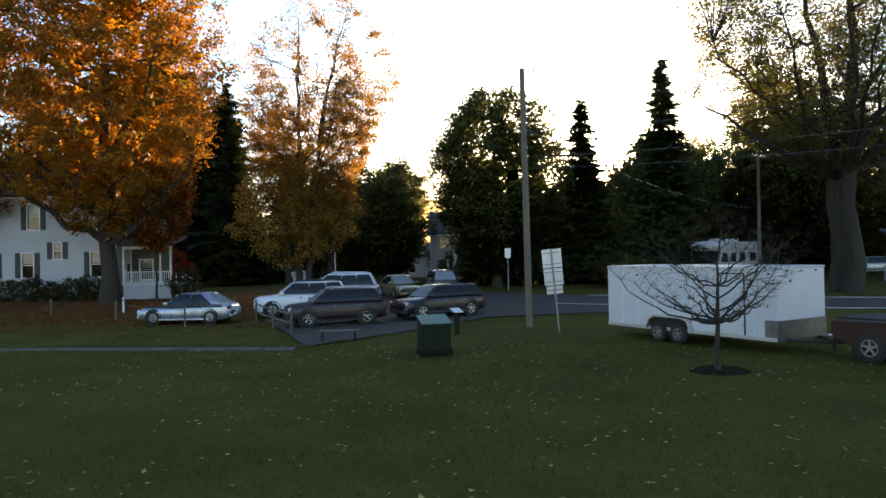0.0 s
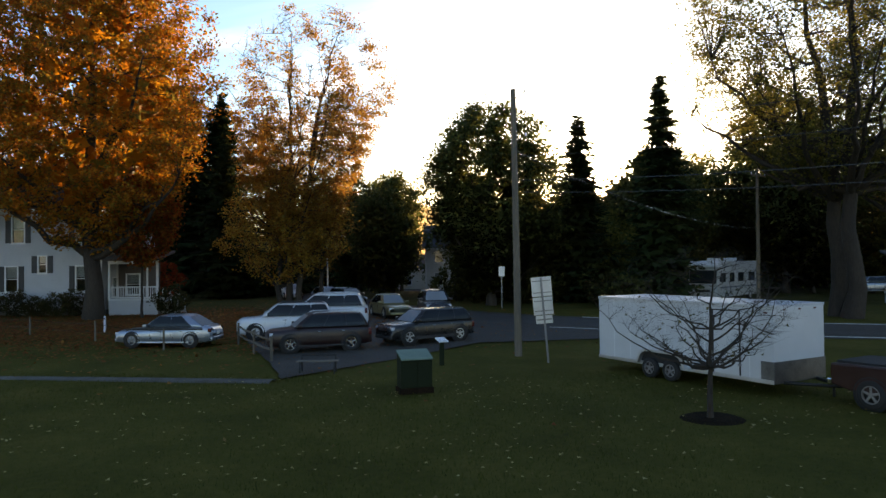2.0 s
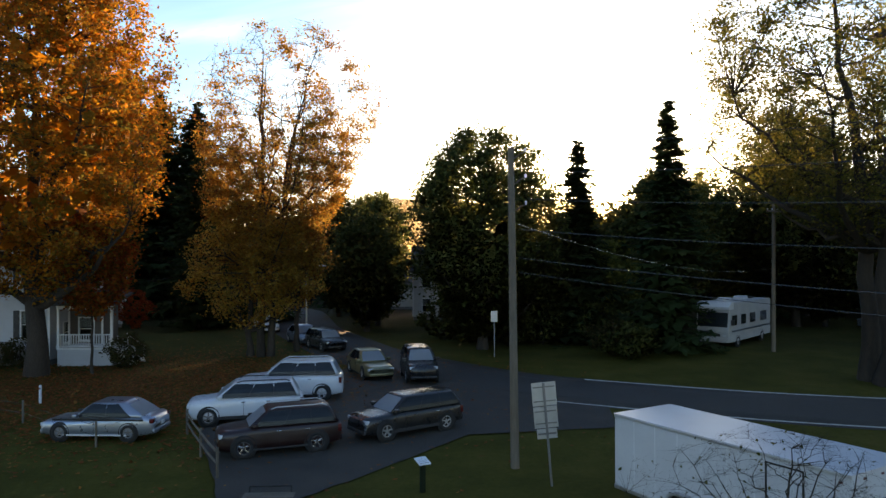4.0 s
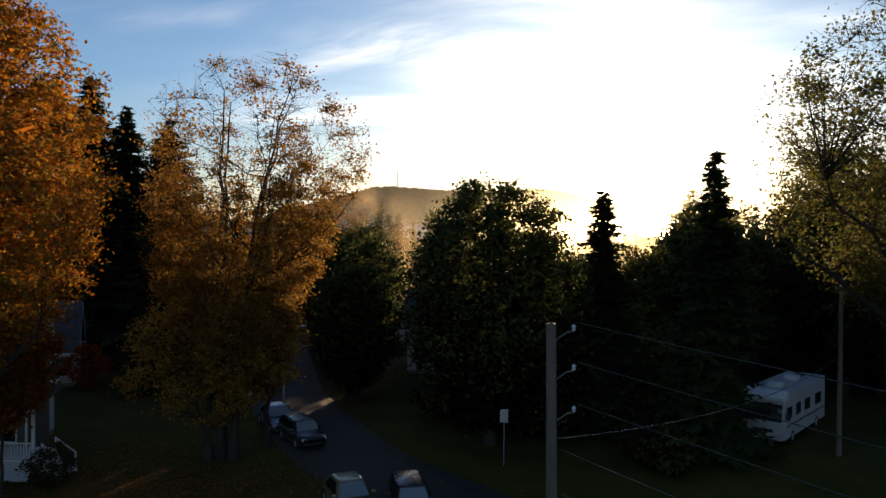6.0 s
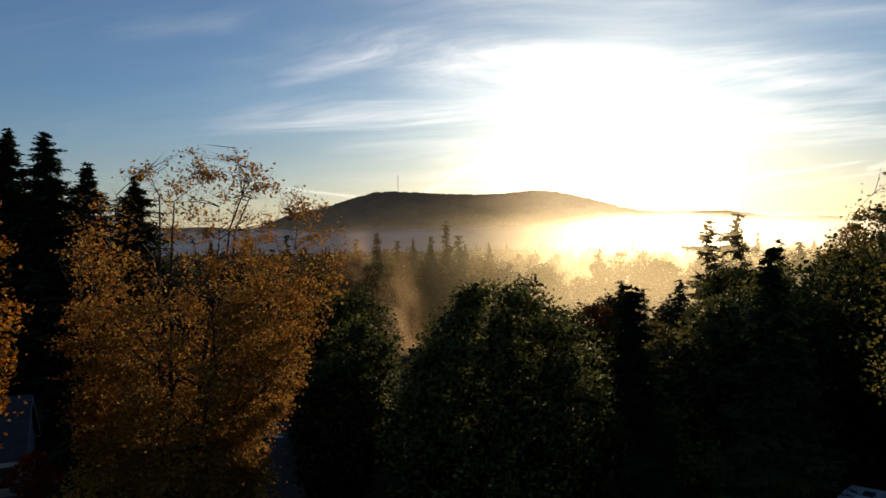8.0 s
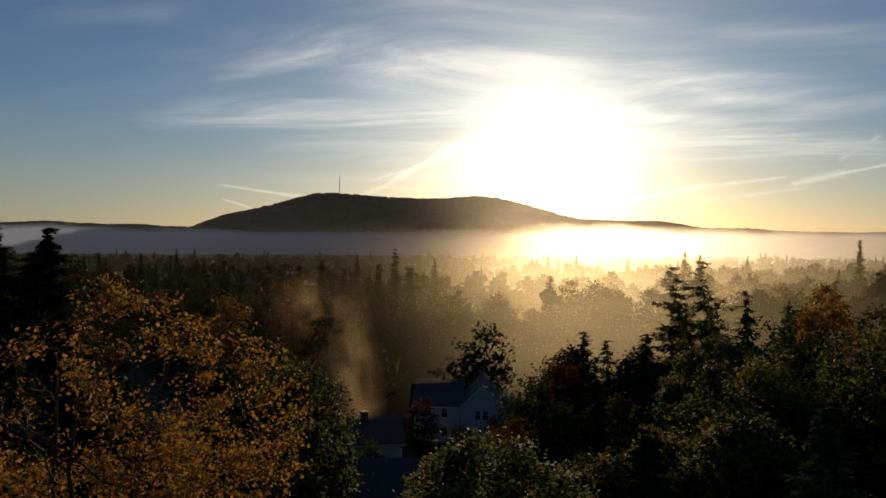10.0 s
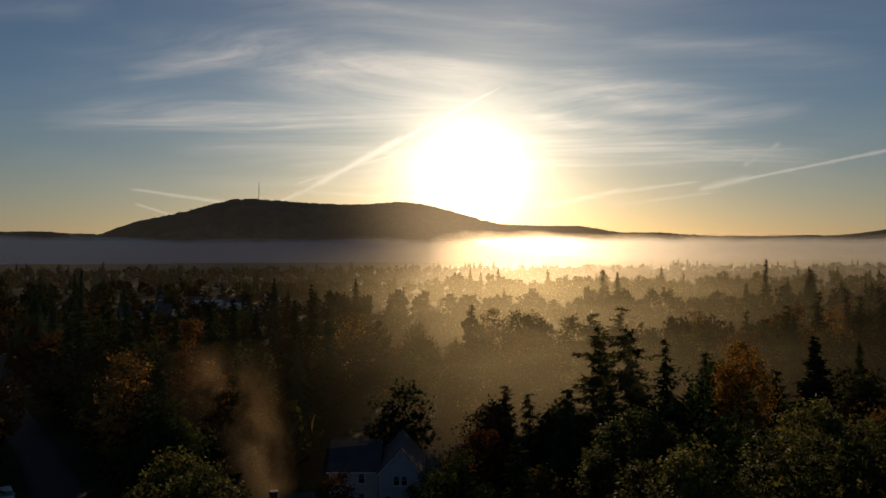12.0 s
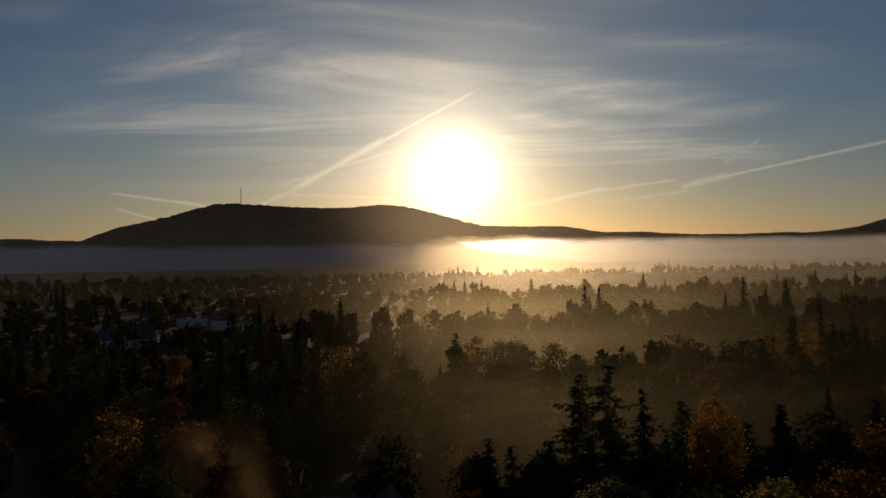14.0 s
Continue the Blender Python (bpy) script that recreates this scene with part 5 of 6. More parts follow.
silver_car = car("silver-blue four-door saloon with dew on the roof", heading(-12.75, 36.1, -1, 0.03), M["silver"], 4.75, 1.84, 1.5, rim="steel")
# Dark reflection along the saloon's flanks, laid on as thin black strips.
part("stripe", box(-2.0, 1.75, -0.925, -0.915, 0.80, 0.88), M["black_paint"], silver_car)
part("stripe", box(-2.0, 1.75, 0.915, 0.925, 0.80, 0.88), M["black_paint"], silver_car)
car("white sport utility vehicle with black roof rails", heading(-7.7, 38.7, -0.97, -0.25), M["white_car"], 4.95, 2.0, 1.78, "suv", roof_rails="plastic", clad=True, rim="steel")
car("large white sport utility vehicle with dark windows", heading(-6.7, 43.0, -0.99, -0.12), M["white_car"], 5.1, 2.0, 1.93, "suv", roof_rails=True)
car("dark red crossover with bright alloy wheels", heading(-5.1, 34.3, -0.93, -0.37), M["dark_red"], 4.6, 1.84, 1.68, "suv", roof_rails=True, rim="chrome")
car("black estate car with a shiny bonnet", heading(-0.4, 36.9, -0.80, -0.60), M["charcoal"], 4.8, 1.84, 1.62, "suv", clad=True)
car("old olive-gold car parked nose out", heading(-3.6, 49.2, 0.42, -0.91), M["olive_gold"], 4.6, 1.78, 1.48, "sedan")
car("dark boxy off-road car", heading(-0.6, 48.0, 0.2, -0.98), M["charcoal"], 4.3, 1.8, 1.8, "suv")
car("white saloon at the street's edge", heading(-16.5, 73.0, 0.45, -0.89), M["white_car"], 4.6, 1.8, 1.46)
car("grey saloon parked along the street", heading(-10.9, 64.0, 0.5, -0.86), M["blue_grey"], 4.6, 1.8, 1.46)
car("dark grey hatchback parked along the street", heading(-8.4, 60.3, 0.55, -0.83), M["charcoal"], 4.4, 1.8, 1.5, "suv")
car("silver crossover in the neighbour's drive", heading(40.9, 74.0, -0.98, -0.2), M["silver"], 4.6, 1.85, 1.68, "suv")
for cx, cy in ((-31.8, 116), (-37.0, 127.5), (-42.0, 139.5), (-60, 176)):
    car("white car parked beside the street", heading(cx, cy, 0.45, -0.9), M["white_car"], 4.6, 1.8, 1.5, "suv")


def pickup():
    t = thing("pickup_truck", "dark maroon pickup truck hitched to the trailer", "truck", "parked cars", heading(14.0, 20.3, 0.55, -0.83))
    L, w = 5.6, 0.98
    prof = [(-2.8, 0.55), (-2.8, 1.12), (-0.55, 1.15), (-0.5, 1.18), (1.0, 1.18), (1.2, 1.12), (2.6, 1.0), (2.8, 0.85), (2.8, 0.5), (2.3, 0.42), (-2.3, 0.42)]
    part("body", prism(prof, -w, w, 0.05), M["maroon"], t, smooth=False)
    part("cab", prism([(-0.55, 1.14), (-0.42, 1.78), (-0.3, 1.86), (0.5, 1.86), (0.65, 1.8), (1.25, 1.14)], -w * 0.86, w * 0.86, 0.05), M["maroon"], t)
    for s in (-1, 1):
        part("side_window", prism([(-0.4, 1.22), (-0.33, 1.68), (0.45, 1.68), (0.95, 1.22)], *sorted((s * w * 0.855, s * w * 0.87))), M["car_glass"], t)
        part("tail_light", box(-2.82, -2.74, *sorted((s * w * 0.8, s * w * 0.97)), 0.75, 1.05, 0.02), M["red_lens"], t)
        part("mirror", box(0.95, 1.08, *sorted((s * w * 0.9, s * (w + 0.22))), 1.2, 1.42, 0.03), M["plastic"], t)
        for x in (-1.75, 1.75):
            v, f = lathe([(0.2, s * (w - 0.05)), (0.46, s * (w + 0.005)), (0.47, s * (w - 0.03))], 24)
            part("wheel_arch", mesh_of("wheel_arch", v + np.array([x, 0, 0.39]), f, M["rubber"], True), None, t)
            wheel(t, x, s * (w - 0.1), 0.39, 0.25, M["steel"])
    part("rear_window", prism([(-0.57, 1.25), (-0.47, 1.7), (-0.46, 1.7), (-0.56, 1.25)], -w * 0.7, w * 0.7), M["car_glass"], t)
    part("load_bed", box(-2.7, -0.65, -w * 0.85, w * 0.85, 1.06, 1.19, 0.01), M["rubber"], t)
    part("rear_bumper", box(-2.95, -2.8, -w * 0.95, w * 0.95, 0.5, 0.68, 0.03), M["chrome"], t)
    part("number_plate", box(-2.83, -2.81, -0.16, 0.16, 0.8, 0.96), M["olive_gold"], t)


pickup()


def trailer():
    """Box trailer: its near side runs from the tail to the nose; local x is the way to the nose."""
    u = Vector((10.49 - 6.61, 22.97 - 29.03, 0)).normalized()
    side = Vector((-u.y, u.x, 0))
    mid = Vector((6.61, 29.03, 0)) + u * 3.6 + side * 1.22
    t = thing("cargo_trailer", "long white enclosed cargo trailer with two axles on the grass", "trailer", "", pose(mid.x, mid.y, gz(mid.x, mid.y), 0, 0, math.degrees(math.atan2(u.y, u.x))))
    h, w, z0, z1 = 3.6, 1.22, 0.42, 2.62
    part("body", box(-h, h, -w, w, z0, z1, 0.05), M["trailer_white"], t)
    part("roof", prism([(-h - 0.01, z1 + 0.004), (-h - 0.01, z1 + 0.05), (h + 0.01, z1 + 0.05), (h + 0.01, z1 + 0.004)], -w - 0.015, w + 0.015, 0.015), M["trailer_white"], t)
    for s in (-1, 1):
        part("roof_rail", box(-h, h, *sorted((s * w, s * (w + 0.02))), z1 - 0.05, z1 + 0.003, 0.006), M["aluminium"], t)
        part("bottom_rail", box(-h, h, *sorted((s * w, s * (w + 0.025))), z0 - 0.02, z0 + 0.10, 0.008), M["aluminium"], t)
        for k in range(1, 9):
            x = -h + 0.8 * k
            part("panel_seam", box(x - 0.012, x + 0.012, *sorted((s * w, s * (w + 0.004))), z0 + 0.1, z1 - 0.05), M["white_panel"], t)
        part("fender", prism([(-1.62, 0.46), (-1.45, 0.84), (-1.2, 0.95), (0.1, 0.95), (0.35, 0.84), (0.52, 0.46), (0.44, 0.46), (0.28, 0.78), (0.08, 0.88), (-1.18, 0.88), (-1.38, 0.78), (-1.54, 0.46)],
                             *sorted((s * (w + 0.001), s * (w + 0.16)))), M["aluminium"], t)
        part("wheel_well", box(-1.5, 0.4, *sorted((s * (w + 0.001), s * (w + 0.006))), z0, 0.86), M["rubber"], t)
        for x in (-1.0, -0.1):
            wheel(t, x, s * (w + 0.06), 0.34, 0.2, M["steel"])
        part("marker_light", box(h - 0.3, h - 0.2, *sorted((s * w, s * (w + 0.02))), z1 - 0.2, z1 - 0.15, 0.004), M["red_lens"], t)
    door = part("side_door", box(1.55, 2.45, -w - 0.02, -w - 0.001, z0 + 0.12, z1 - 0.2, 0.008), M["trailer_white"], t)
    part("door_frame", joined_box([(1.50, 1.54, z0 + 0.1, z1 - 0.15), (2.46, 2.50, z0 + 0.1, z1 - 0.15), (1.54, 2.46, z1 - 0.19, z1 - 0.15)], -w - 0.026, -w), M["iron"], door)
    part("door_handle", box(1.60, 1.82, -w - 0.06, -w - 0.021, 0.92, 0.98, 0.008), M["plastic"], door)
    for z in (0.8, 1.5, 2.2):
        part("hinge", box(2.42, 2.54, -w - 0.04, -w - 0.021, z, z + 0.07, 0.006), M["steel"], door)
    part("stone_guard", box(h - 0.02, h + 0.012, -w - 0.012, w + 0.012, z0 - 0.01, z0 + 0.62, 0.004), M["checker_plate"], t)
    part("corner_guard", box(h - 0.42, h - 0.021, -w - 0.012, -w - 0.001, z0 - 0.01, z0 + 0.62), M["checker_plate"], t)
    for k in (0.2, 0.5, 0.8):
        part("marker_light", box(h + 0.001, h + 0.02, -w + 2 * w * k - 0.05, -w + 2 * w * k + 0.05, z1 - 0.12, z1 - 0.07, 0.004), M["red_lens"], t)
    v, f = joined(rod([(h, -0.8, 0.42), (h + 1.25, 0, 0.42)], 0.05), rod([(h, 0.8, 0.42), (h + 1.25, 0, 0.42)], 0.05), rod([(h + 1.0, 0, 0.1), (h + 1.0, 0, 0.95)], 0.04))
    part("tongue", mesh_of("tongue", v, f, M["iron"]), None, t)


def joined_box(rects, y0, y1):
    bm = bmesh.new()
    for x0, x1, z0, z1 in rects:
        add_box(bm, x0, x1, y0, y1, z0, z1)
    return bm


trailer()


def motorhome():
    """Faces +x; stands on the drive across the street."""
    t = thing("motorhome", "white motorhome parked in a drive under trees", "motorhome", "", heading(23.6, 64.4, -0.66, -0.75))
    w, z0, z1 = 1.25, 0.45, 3.35
    part("body", prism([(-4.4, z0), (-4.4, z1 - 0.1), (-4.3, z1), (3.9, z1), (4.25, z1 - 0.35), (4.45, 1.5), (4.5, 1.1), (4.5, 0.5), (4.3, z0 - 0.05)], -w, w, 0.05), M["shaded_white"], t)
    part("windscreen", prism([(4.47, 1.55), (4.30, 2.62), (4.315, 2.63), (4.485, 1.56)], -w * 0.9, w * 0.9), M["car_glass"], t)
    part("cap", prism([(3.6, z1 - 0.5), (3.6, z1 + 0.06), (4.0, z1 + 0.06), (4.45, z1 - 0.3), (4.45, z1 - 0.5)], -w - 0.03, w + 0.03, 0.04), M["white_panel"], t)
    part("front_bumper", box(4.3, 4.62, -w * 0.95, w * 0.95, 0.42, 0.75, 0.05), M["shaded_white"], t)
    part("grille", box(4.49, 4.53, -0.6, 0.6, 0.85, 1.05, 0.01), M["plastic"], t)
    for s in (-1, 1):
        part("headlight", box(4.46, 4.55, *sorted((s * 0.75, s * 1.05)), 0.85, 1.02, 0.02), M["lamp_lens"], t)
        part("stripe", box(-4.3, 3.9, *sorted((s * (w + 0.002), s * (w + 0.008))), 1.15, 1.28), M["blue_grey"], t)
        for x0, x1 in ((2.9, 3.9), (1.1, 2.1), (-0.9, 0.3), (-3.4, -2.0)):
            part("window", box(x0, x1, *sorted((s * (w + 0.002), s * (w + 0.02))), 1.65, 2.4, 0.01), M["car_glass"], t)
        part("mirror", box(4.1, 4.25, *sorted((s * (w + 0.05), s * (w + 0.3))), 1.7, 2.1, 0.03), M["plastic"], t)
        for x in (-2.4, 2.7):
            wheel(t, x, s * (w - 0.12), 0.40, 0.26, M["aluminium"])
            v, f = lathe([(0.2, s * (w - 0.05)), (0.47, s * (w + 0.005)), (0.48, s * (w - 0.03))], 24)
            part("wheel_arch", mesh_of("wheel_arch", v + np.array([x, 0, 0.40]), f, M["rubber"], True), None, t)
    for x in (2.2, -1.2):
        part("roof_vent", box(x - 0.5, x + 0.5, -0.4, 0.4, z1 - 0.01, z1 + 0.28, 0.08), M["white_panel"], t)
    part("roof_hatch", box(-3.3, -2.7, -0.3, 0.3, z1 - 0.01, z1 + 0.12, 0.04), M["plastic"], t)
    part("awning", mesh_of("awning", *rod([(-3.6, -w - 0.08, z1 - 0.15), (2.6, -w - 0.08, z1 - 0.15)], 0.08, 8), M["white_panel"], True), None, t)


motorhome()


# ---------------------------------------------------------------- houses
def wall_panel(width, height, thick, holes, gable=0.0):
    """A wall along x from 0, outer face at y = 0, with holes (x0, x1, z0, z1) cut right through."""
    bm = bmesh.new()
    xs = sorted({0.0, width, *(v for h in holes for v in h[:2])})
    zs = sorted({0.0, height, *(v for h in holes for v in h[2:])})
    for x0, x1 in zip(xs[:-1], xs[1:]):
        for z0, z1 in zip(zs[:-1], zs[1:]):
            cx, cz = (x0 + x1) / 2, (z0 + z1) / 2
            if any(h[0] < cx < h[1] and h[2] < cz < h[3] for h in holes):
                continue
            for y, flip in ((0, False), (thick, True)):
                q = [bm.verts.new(p) for p in ((x0, y, z0), (x1, y, z0), (x1, y, z1), (x0, y, z1))]
                bm.faces.new(q[::-1] if flip else q)
    rings = [(h, False) for h in holes] + [((0.0, width, 0.0, height), True)]
    for (x0, x1, z0, z1), outer in rings:
        c = [(x0, z0), (x1, z0), (x1, z1), (x0, z1)]
        for i in range(4):
            (ax, az), (bx, bz) = c[i], c[(i + 1) % 4]
            if outer and gable and i == 2:
                continue
            bm.faces.new([bm.verts.new(p) for p in ((ax, 0, az), (bx, 0, bz), (bx, thick, bz), (ax, thick, az))])
    if gable:
        for y, flip in ((0, False), (thick, True)):
            q = [bm.verts.new(p) for p in ((0, y, height), (width, y, height), (width / 2, y, height + gable))]
            bm.faces.new(q[::-1] if flip else q)
    bmesh.ops.remove_doubles(bm, verts=bm.verts[:], dist=0.0005)
    bmesh.ops.recalc_face_normals(bm, faces=bm.faces[:])
    return bm


def sash(parent, x0, x1, z0, z1, m, shutters=False, thick=0.2):
    """A sash window in a hole: frame, meeting rail, panes, sill, and shutters beside it. m takes the wall's plane to the house."""
    f = 0.07
    bm = bmesh.new()
    for a in ((x0 - f, x0 + 0.02, z0 - f, z1 + f), (x1 - 0.02, x1 + f, z0 - f, z1 + f), (x0 + 0.02, x1 - 0.02, z1 - 0.02, z1 + f), (x0 + 0.02, x1 - 0.02, z0 - f, z0 + 0.02)):
        add_box(bm, a[0], a[1], -0.03, 0.08, a[2], a[3])
    w = part("window", bm, M["trim"], parent, at=m)
    zm = (z0 + z1) / 2
    part("meeting_rail", box(x0, x1, 0.03, 0.075, zm - 0.025, zm + 0.025), M["trim"], w)
    for a, b, y in ((z0, zm - 0.025, 0.05), (zm + 0.025, z1, 0.04)):
        pane = part("pane", box(x0 + 0.02, x1 - 0.02, y, y + 0.006, a + 0.02, b - 0.02), M["pane"], w)
        pane.visible_shadow = False
    part("sill", box(x0 - f - 0.03, x1 + f + 0.03, -0.08, -0.001, z0 - f - 0.05, z0 - f), M["trim"], w)
    part("blind", box(x0 + 0.02, x1 - 0.02, 0.10, 0.104, zm + 0.1, z1), M["trim"], w)
    if shutters:
        for a, b in ((x0 - f - 0.42, x0 - f - 0.02), (x1 + f + 0.02, x1 + f + 0.42)):
            s = part("shutter", box(a, b, -0.045, -0.002, z0 - 0.03, z1 + 0.03, 0.006), M["black_paint"], w, "black louvred shutter")
            for k in range(int((z1 - z0) / 0.16)):
                z = z0 + 0.05 + 0.16 * k
                part("slat", box(a + 0.05, b - 0.05, -0.06, -0.046, z, z + 0.09), M["black_paint"], s)
    return w


def roof_slabs(parent, width, depth, height, rise, mat, over=0.4, thick=0.16, along_x=True):
    """Two slopes with eaves, ridge along x (or along y), and a ridge cap."""
    run = (depth if along_x else width) / 2
    length = width if along_x else depth
    k = rise / run
    lo = height - over * k
    for s in (-1, 1):
        pts = [(s * (run + over), lo + 0.01), (0, height + rise + 0.01), (0, height + rise + 0.01 + thick), (s * (run + over), lo + 0.01 + thick)]
        bm = prism(pts, -length / 2 - over, length / 2 + over)
        turn = Matrix.Rotation(math.pi / 2, 4, "Z") if along_x else Matrix.Identity(4)
        part("roof", bm, mat, parent, at=Matrix.Translation((width / 2, depth / 2, 0)) @ turn)
        tr = prism([(s * (run + over), lo - 0.16), (s * (run + over), lo), (s * (run + over + 0.03), lo), (s * (run + over + 0.03), lo - 0.16)], -length / 2 - over, length / 2 + over)
        part("eave_board", tr, M["trim"], parent, at=Matrix.Translation((width / 2, depth / 2, 0)) @ turn)
        for e in (-1, 1):
            pts = [(s * (run + over), lo - 0.17), (0, height + rise - 0.18), (0, height + rise), (s * (run + over), lo)]
            part("rake_board", prism(pts, e * (length / 2 + over) - 0.02, e * (length / 2 + over) + 0.02), M["trim"], parent, at=Matrix.Translation((width / 2, depth / 2, 0)) @ turn)


def house(name, label, m, width, depth, height, rise, siding, roof_mat, front, along_x=True, shutters=False, sides=True, chimney=None, foundation=0.35):
    """A house whose front is along local x at y = 0. front: windows (x0, x1, z0, z1) in the front wall."""
    t = thing(name, label, "house", "", m)
    th = 0.2
    part("foundation", box(0.03, width - 0.03, 0.03, depth - 0.03, -0.6, foundation), M["concrete"], t)
    base = Matrix.Translation((0, 0, foundation))
    hh = height - foundation
    wins = [(a, b, c - foundation, d - foundation) for a, b, c, d in front]
    part("wall", wall_panel(width, hh, th, wins, 0 if along_x else rise), siding, t, at=base)
    for q in wins:
        sash(t, *q, base, shutters)
    rear = base @ pose(width, depth, 0, 0, 0, 180)
    part("wall", wall_panel(width, hh, th, [], 0 if along_x else rise), siding, t, at=rear)
    side_wins = []
    if sides:
        for zz in ([0.9] if height < 4.4 else [0.9, 3.6]):
            side_wins += [(th + depth * k, th + depth * k + 0.9, zz, min(zz + 1.4, hh - 0.3)) for k in (0.15, 0.62)]
    for mm in (base @ pose(width, th, 0, 0, 0, 90), base @ pose(0, depth - th, 0, 0, 0, -90)):
        ln = depth - 2 * th
        ws = [(a * ln / depth, a * ln / depth + (b - a), c, d) for a, b, c, d in side_wins]
        part("wall", wall_panel(ln, hh, th, ws, 0), siding, t, at=mm)
        for q in ws:
            sash(t, *q, mm)
    if along_x:
        for x in (0.0, width - th):
            part("gable", prism([(-depth / 2, 0), (0, rise), (depth / 2, 0)], -th, 0), siding, t, at=Matrix.Translation((x, depth / 2, height)) @ Matrix.Rotation(math.pi / 2, 4, "Z"))
    roof_slabs(t, width, depth, height, rise, roof_mat, along_x=along_x)
    part("floor", box(th, width - th, th, depth - th, foundation - 0.05, foundation + 0.02), M["interior"], t)
    part("partition", box(th, width - th, depth * 0.45, depth * 0.45 + 0.1, foundation + 0.03, height - 0.05), M["interior"], t)
    for x, y in ((0, 0), (width, 0)):
        part("corner_board", box(x - 0.07, x + 0.07, -0.025, -0.001, foundation, height), M["trim"], t)
    if chimney:
        cx, cy, top = chimney
        ch = part("chimney", box(cx - 0.35, cx + 0.35, cy - 0.35, cy + 0.35, height - 0.5, top, 0.01), M["brick_red"], t)
        part("chimney_cap", box(cx - 0.42, cx + 0.42, cy - 0.42, cy + 0.42, top + 0.001, top + 0.12, 0.01), M["concrete"], ch)
    return t


def porch(t, x0, x1, y0, y1, floor_z, top_z, m=None, rail=True, posts=(0.0, 1.0)):
    """A porch in front of a house: skirt, floor, posts, rail with balusters, and a shed roof."""
    part("porch_skirt", box(x0 + 0.05, x1 - 0.05, y0 + 0.05, y1, -0.1, floor_z - 0.1), M["siding"], t)
    part("porch_floor", box(x0, x1, y0, y1, floor_z - 0.098, floor_z, 0.01), M["trim"], t)
    part("porch_roof", prism([(y0 - 0.3, top_z), (y0 - 0.3, top_z + 0.14), (y1, top_z + 0.75), (y1, top_z + 0.6)], x0 - 0.25, x1 + 0.25), M["shingle"], t, at=Matrix(((0, 1, 0, 0), (1, 0, 0, 0), (0, 0, 1, 0), (0, 0, 0, 1))))
    part("porch_beam", box(x0, x1, y0 + 0.02, y0 + 0.16, top_z - 0.22, top_z - 0.002), M["trim"], t)
    for k in posts:
        px = x0 + 0.09 + (x1 - x0 - 0.18) * k
        bm = box(px - 0.07, px + 0.07, y0 + 0.02, y0 + 0.16, floor_z + 0.001, top_z - 0.223, 0.008)
        add_box(bm, px - 0.1, px + 0.1, y0 - 0.01, y0 + 0.19, floor_z + 0.001, floor_z + 0.16, 0.008)
        part("porch_post", bm, M["trim"], t)
    if rail:
        r = part("porch_rail", box(x0 + 0.18, x1 - 0.18, y0 + 0.05, y0 + 0.13, floor_z + 0.82, floor_z + 0.9, 0.008), M["trim"], t)
        part("bottom_rail", box(x0 + 0.18, x1 - 0.18, y0 + 0.06, y0 + 0.12, floor_z + 0.08, floor_z + 0.14), M["trim"], r)
        n = int((x1 - x0 - 0.4) / 0.16)
        for k in range(n):
            bx = x0 + 0.26 + k * (x1 - x0 - 0.52) / max(1, n - 1)
            part("baluster", box(bx - 0.022, bx + 0.022, y0 + 0.07, y0 + 0.11, floor_z + 0.141, floor_z + 0.819), M["trim"], r)


# the white house with black shutters: local x from its left end, front at y 52.6
hz = gz(-28, 52.6)
white_house = house("white_house", "two-storey white clapboard house with black shutters", pose(-36.2, 52.6, hz), 11.2, 9.0, 8.0, 3.2, M["siding"], M["shingle"],
                    [(4.1, 5.0, 1.75, 3.55), (4.6, 5.5, 5.3, 7.2), (6.55, 7.15, 3.1, 4.3), (9.35, 10.35, 1.75, 3.55), (9.35, 10.25, 5.3, 7.2), (1.2, 2.1, 1.75, 3.55)], shutters=True, chimney=(3, 4.5, 12.4))
wing = house("house_wing", "brown clapboard side wing behind a small white porch", pose(-24.9, 54.8, hz), 2.3, 2.2, 4.5, 0.1, M["brown_siding"], M["shingle"], [(0.7, 1.7, 1.4, 2.9)], shutters=False, sides=False)
porch(wing, 0.5, 4.2, -2.4, 0.0, 1.15, 3.9)
steps = thing("porch_steps", "white wooden porch steps with slanting handrails", "steps", "", pose(-20.6, 53.5, hz))
for k in range(4):
    part("tread", box(0.02 + 0.28 * k, 0.33 + 0.28 * k, -0.6, 0.6, 0.86 - 0.24 * k, 0.90 - 0.24 * k, 0.006), M["trim"], steps)
for yy in (-0.66, 0.62):
    part("stringer", prism([(0.0, 0.6), (0.0, 0.95), (1.25, 0.15), (1.25, -0.1), (1.0, -0.1)], yy, yy + 0.04), M["trim"], steps)
    part("handrail", mesh_of("handrail", *rod([(0.0, yy + 0.02, 1.9), (1.2, yy + 0.02, 1.05)], 0.04, 6), M["trim"]), None, steps)
    for xx in (0.05, 1.15):
        part("newel", box(xx - 0.04, xx + 0.04, yy - 0.02, yy + 0.06, 0.0, 1.9 - 0.7 * xx, 0.005), M["trim"], steps)
far_at = pose(-40.0, 72.6, gz(-37, 76), 0, 0, 25)
far_house = house("steep_roofed_house", "small white house with a steep dark roof and white gable trim", far_at, 9.0, 8.0, 3.2, 3.8, M["siding"], M["shingle"],
                  [(6.2, 8.5, 0.95, 2.55), (4.9, 5.5, 0.95, 2.35)], along_x=True, sides=True, chimney=(2.5, 4, 8.3))
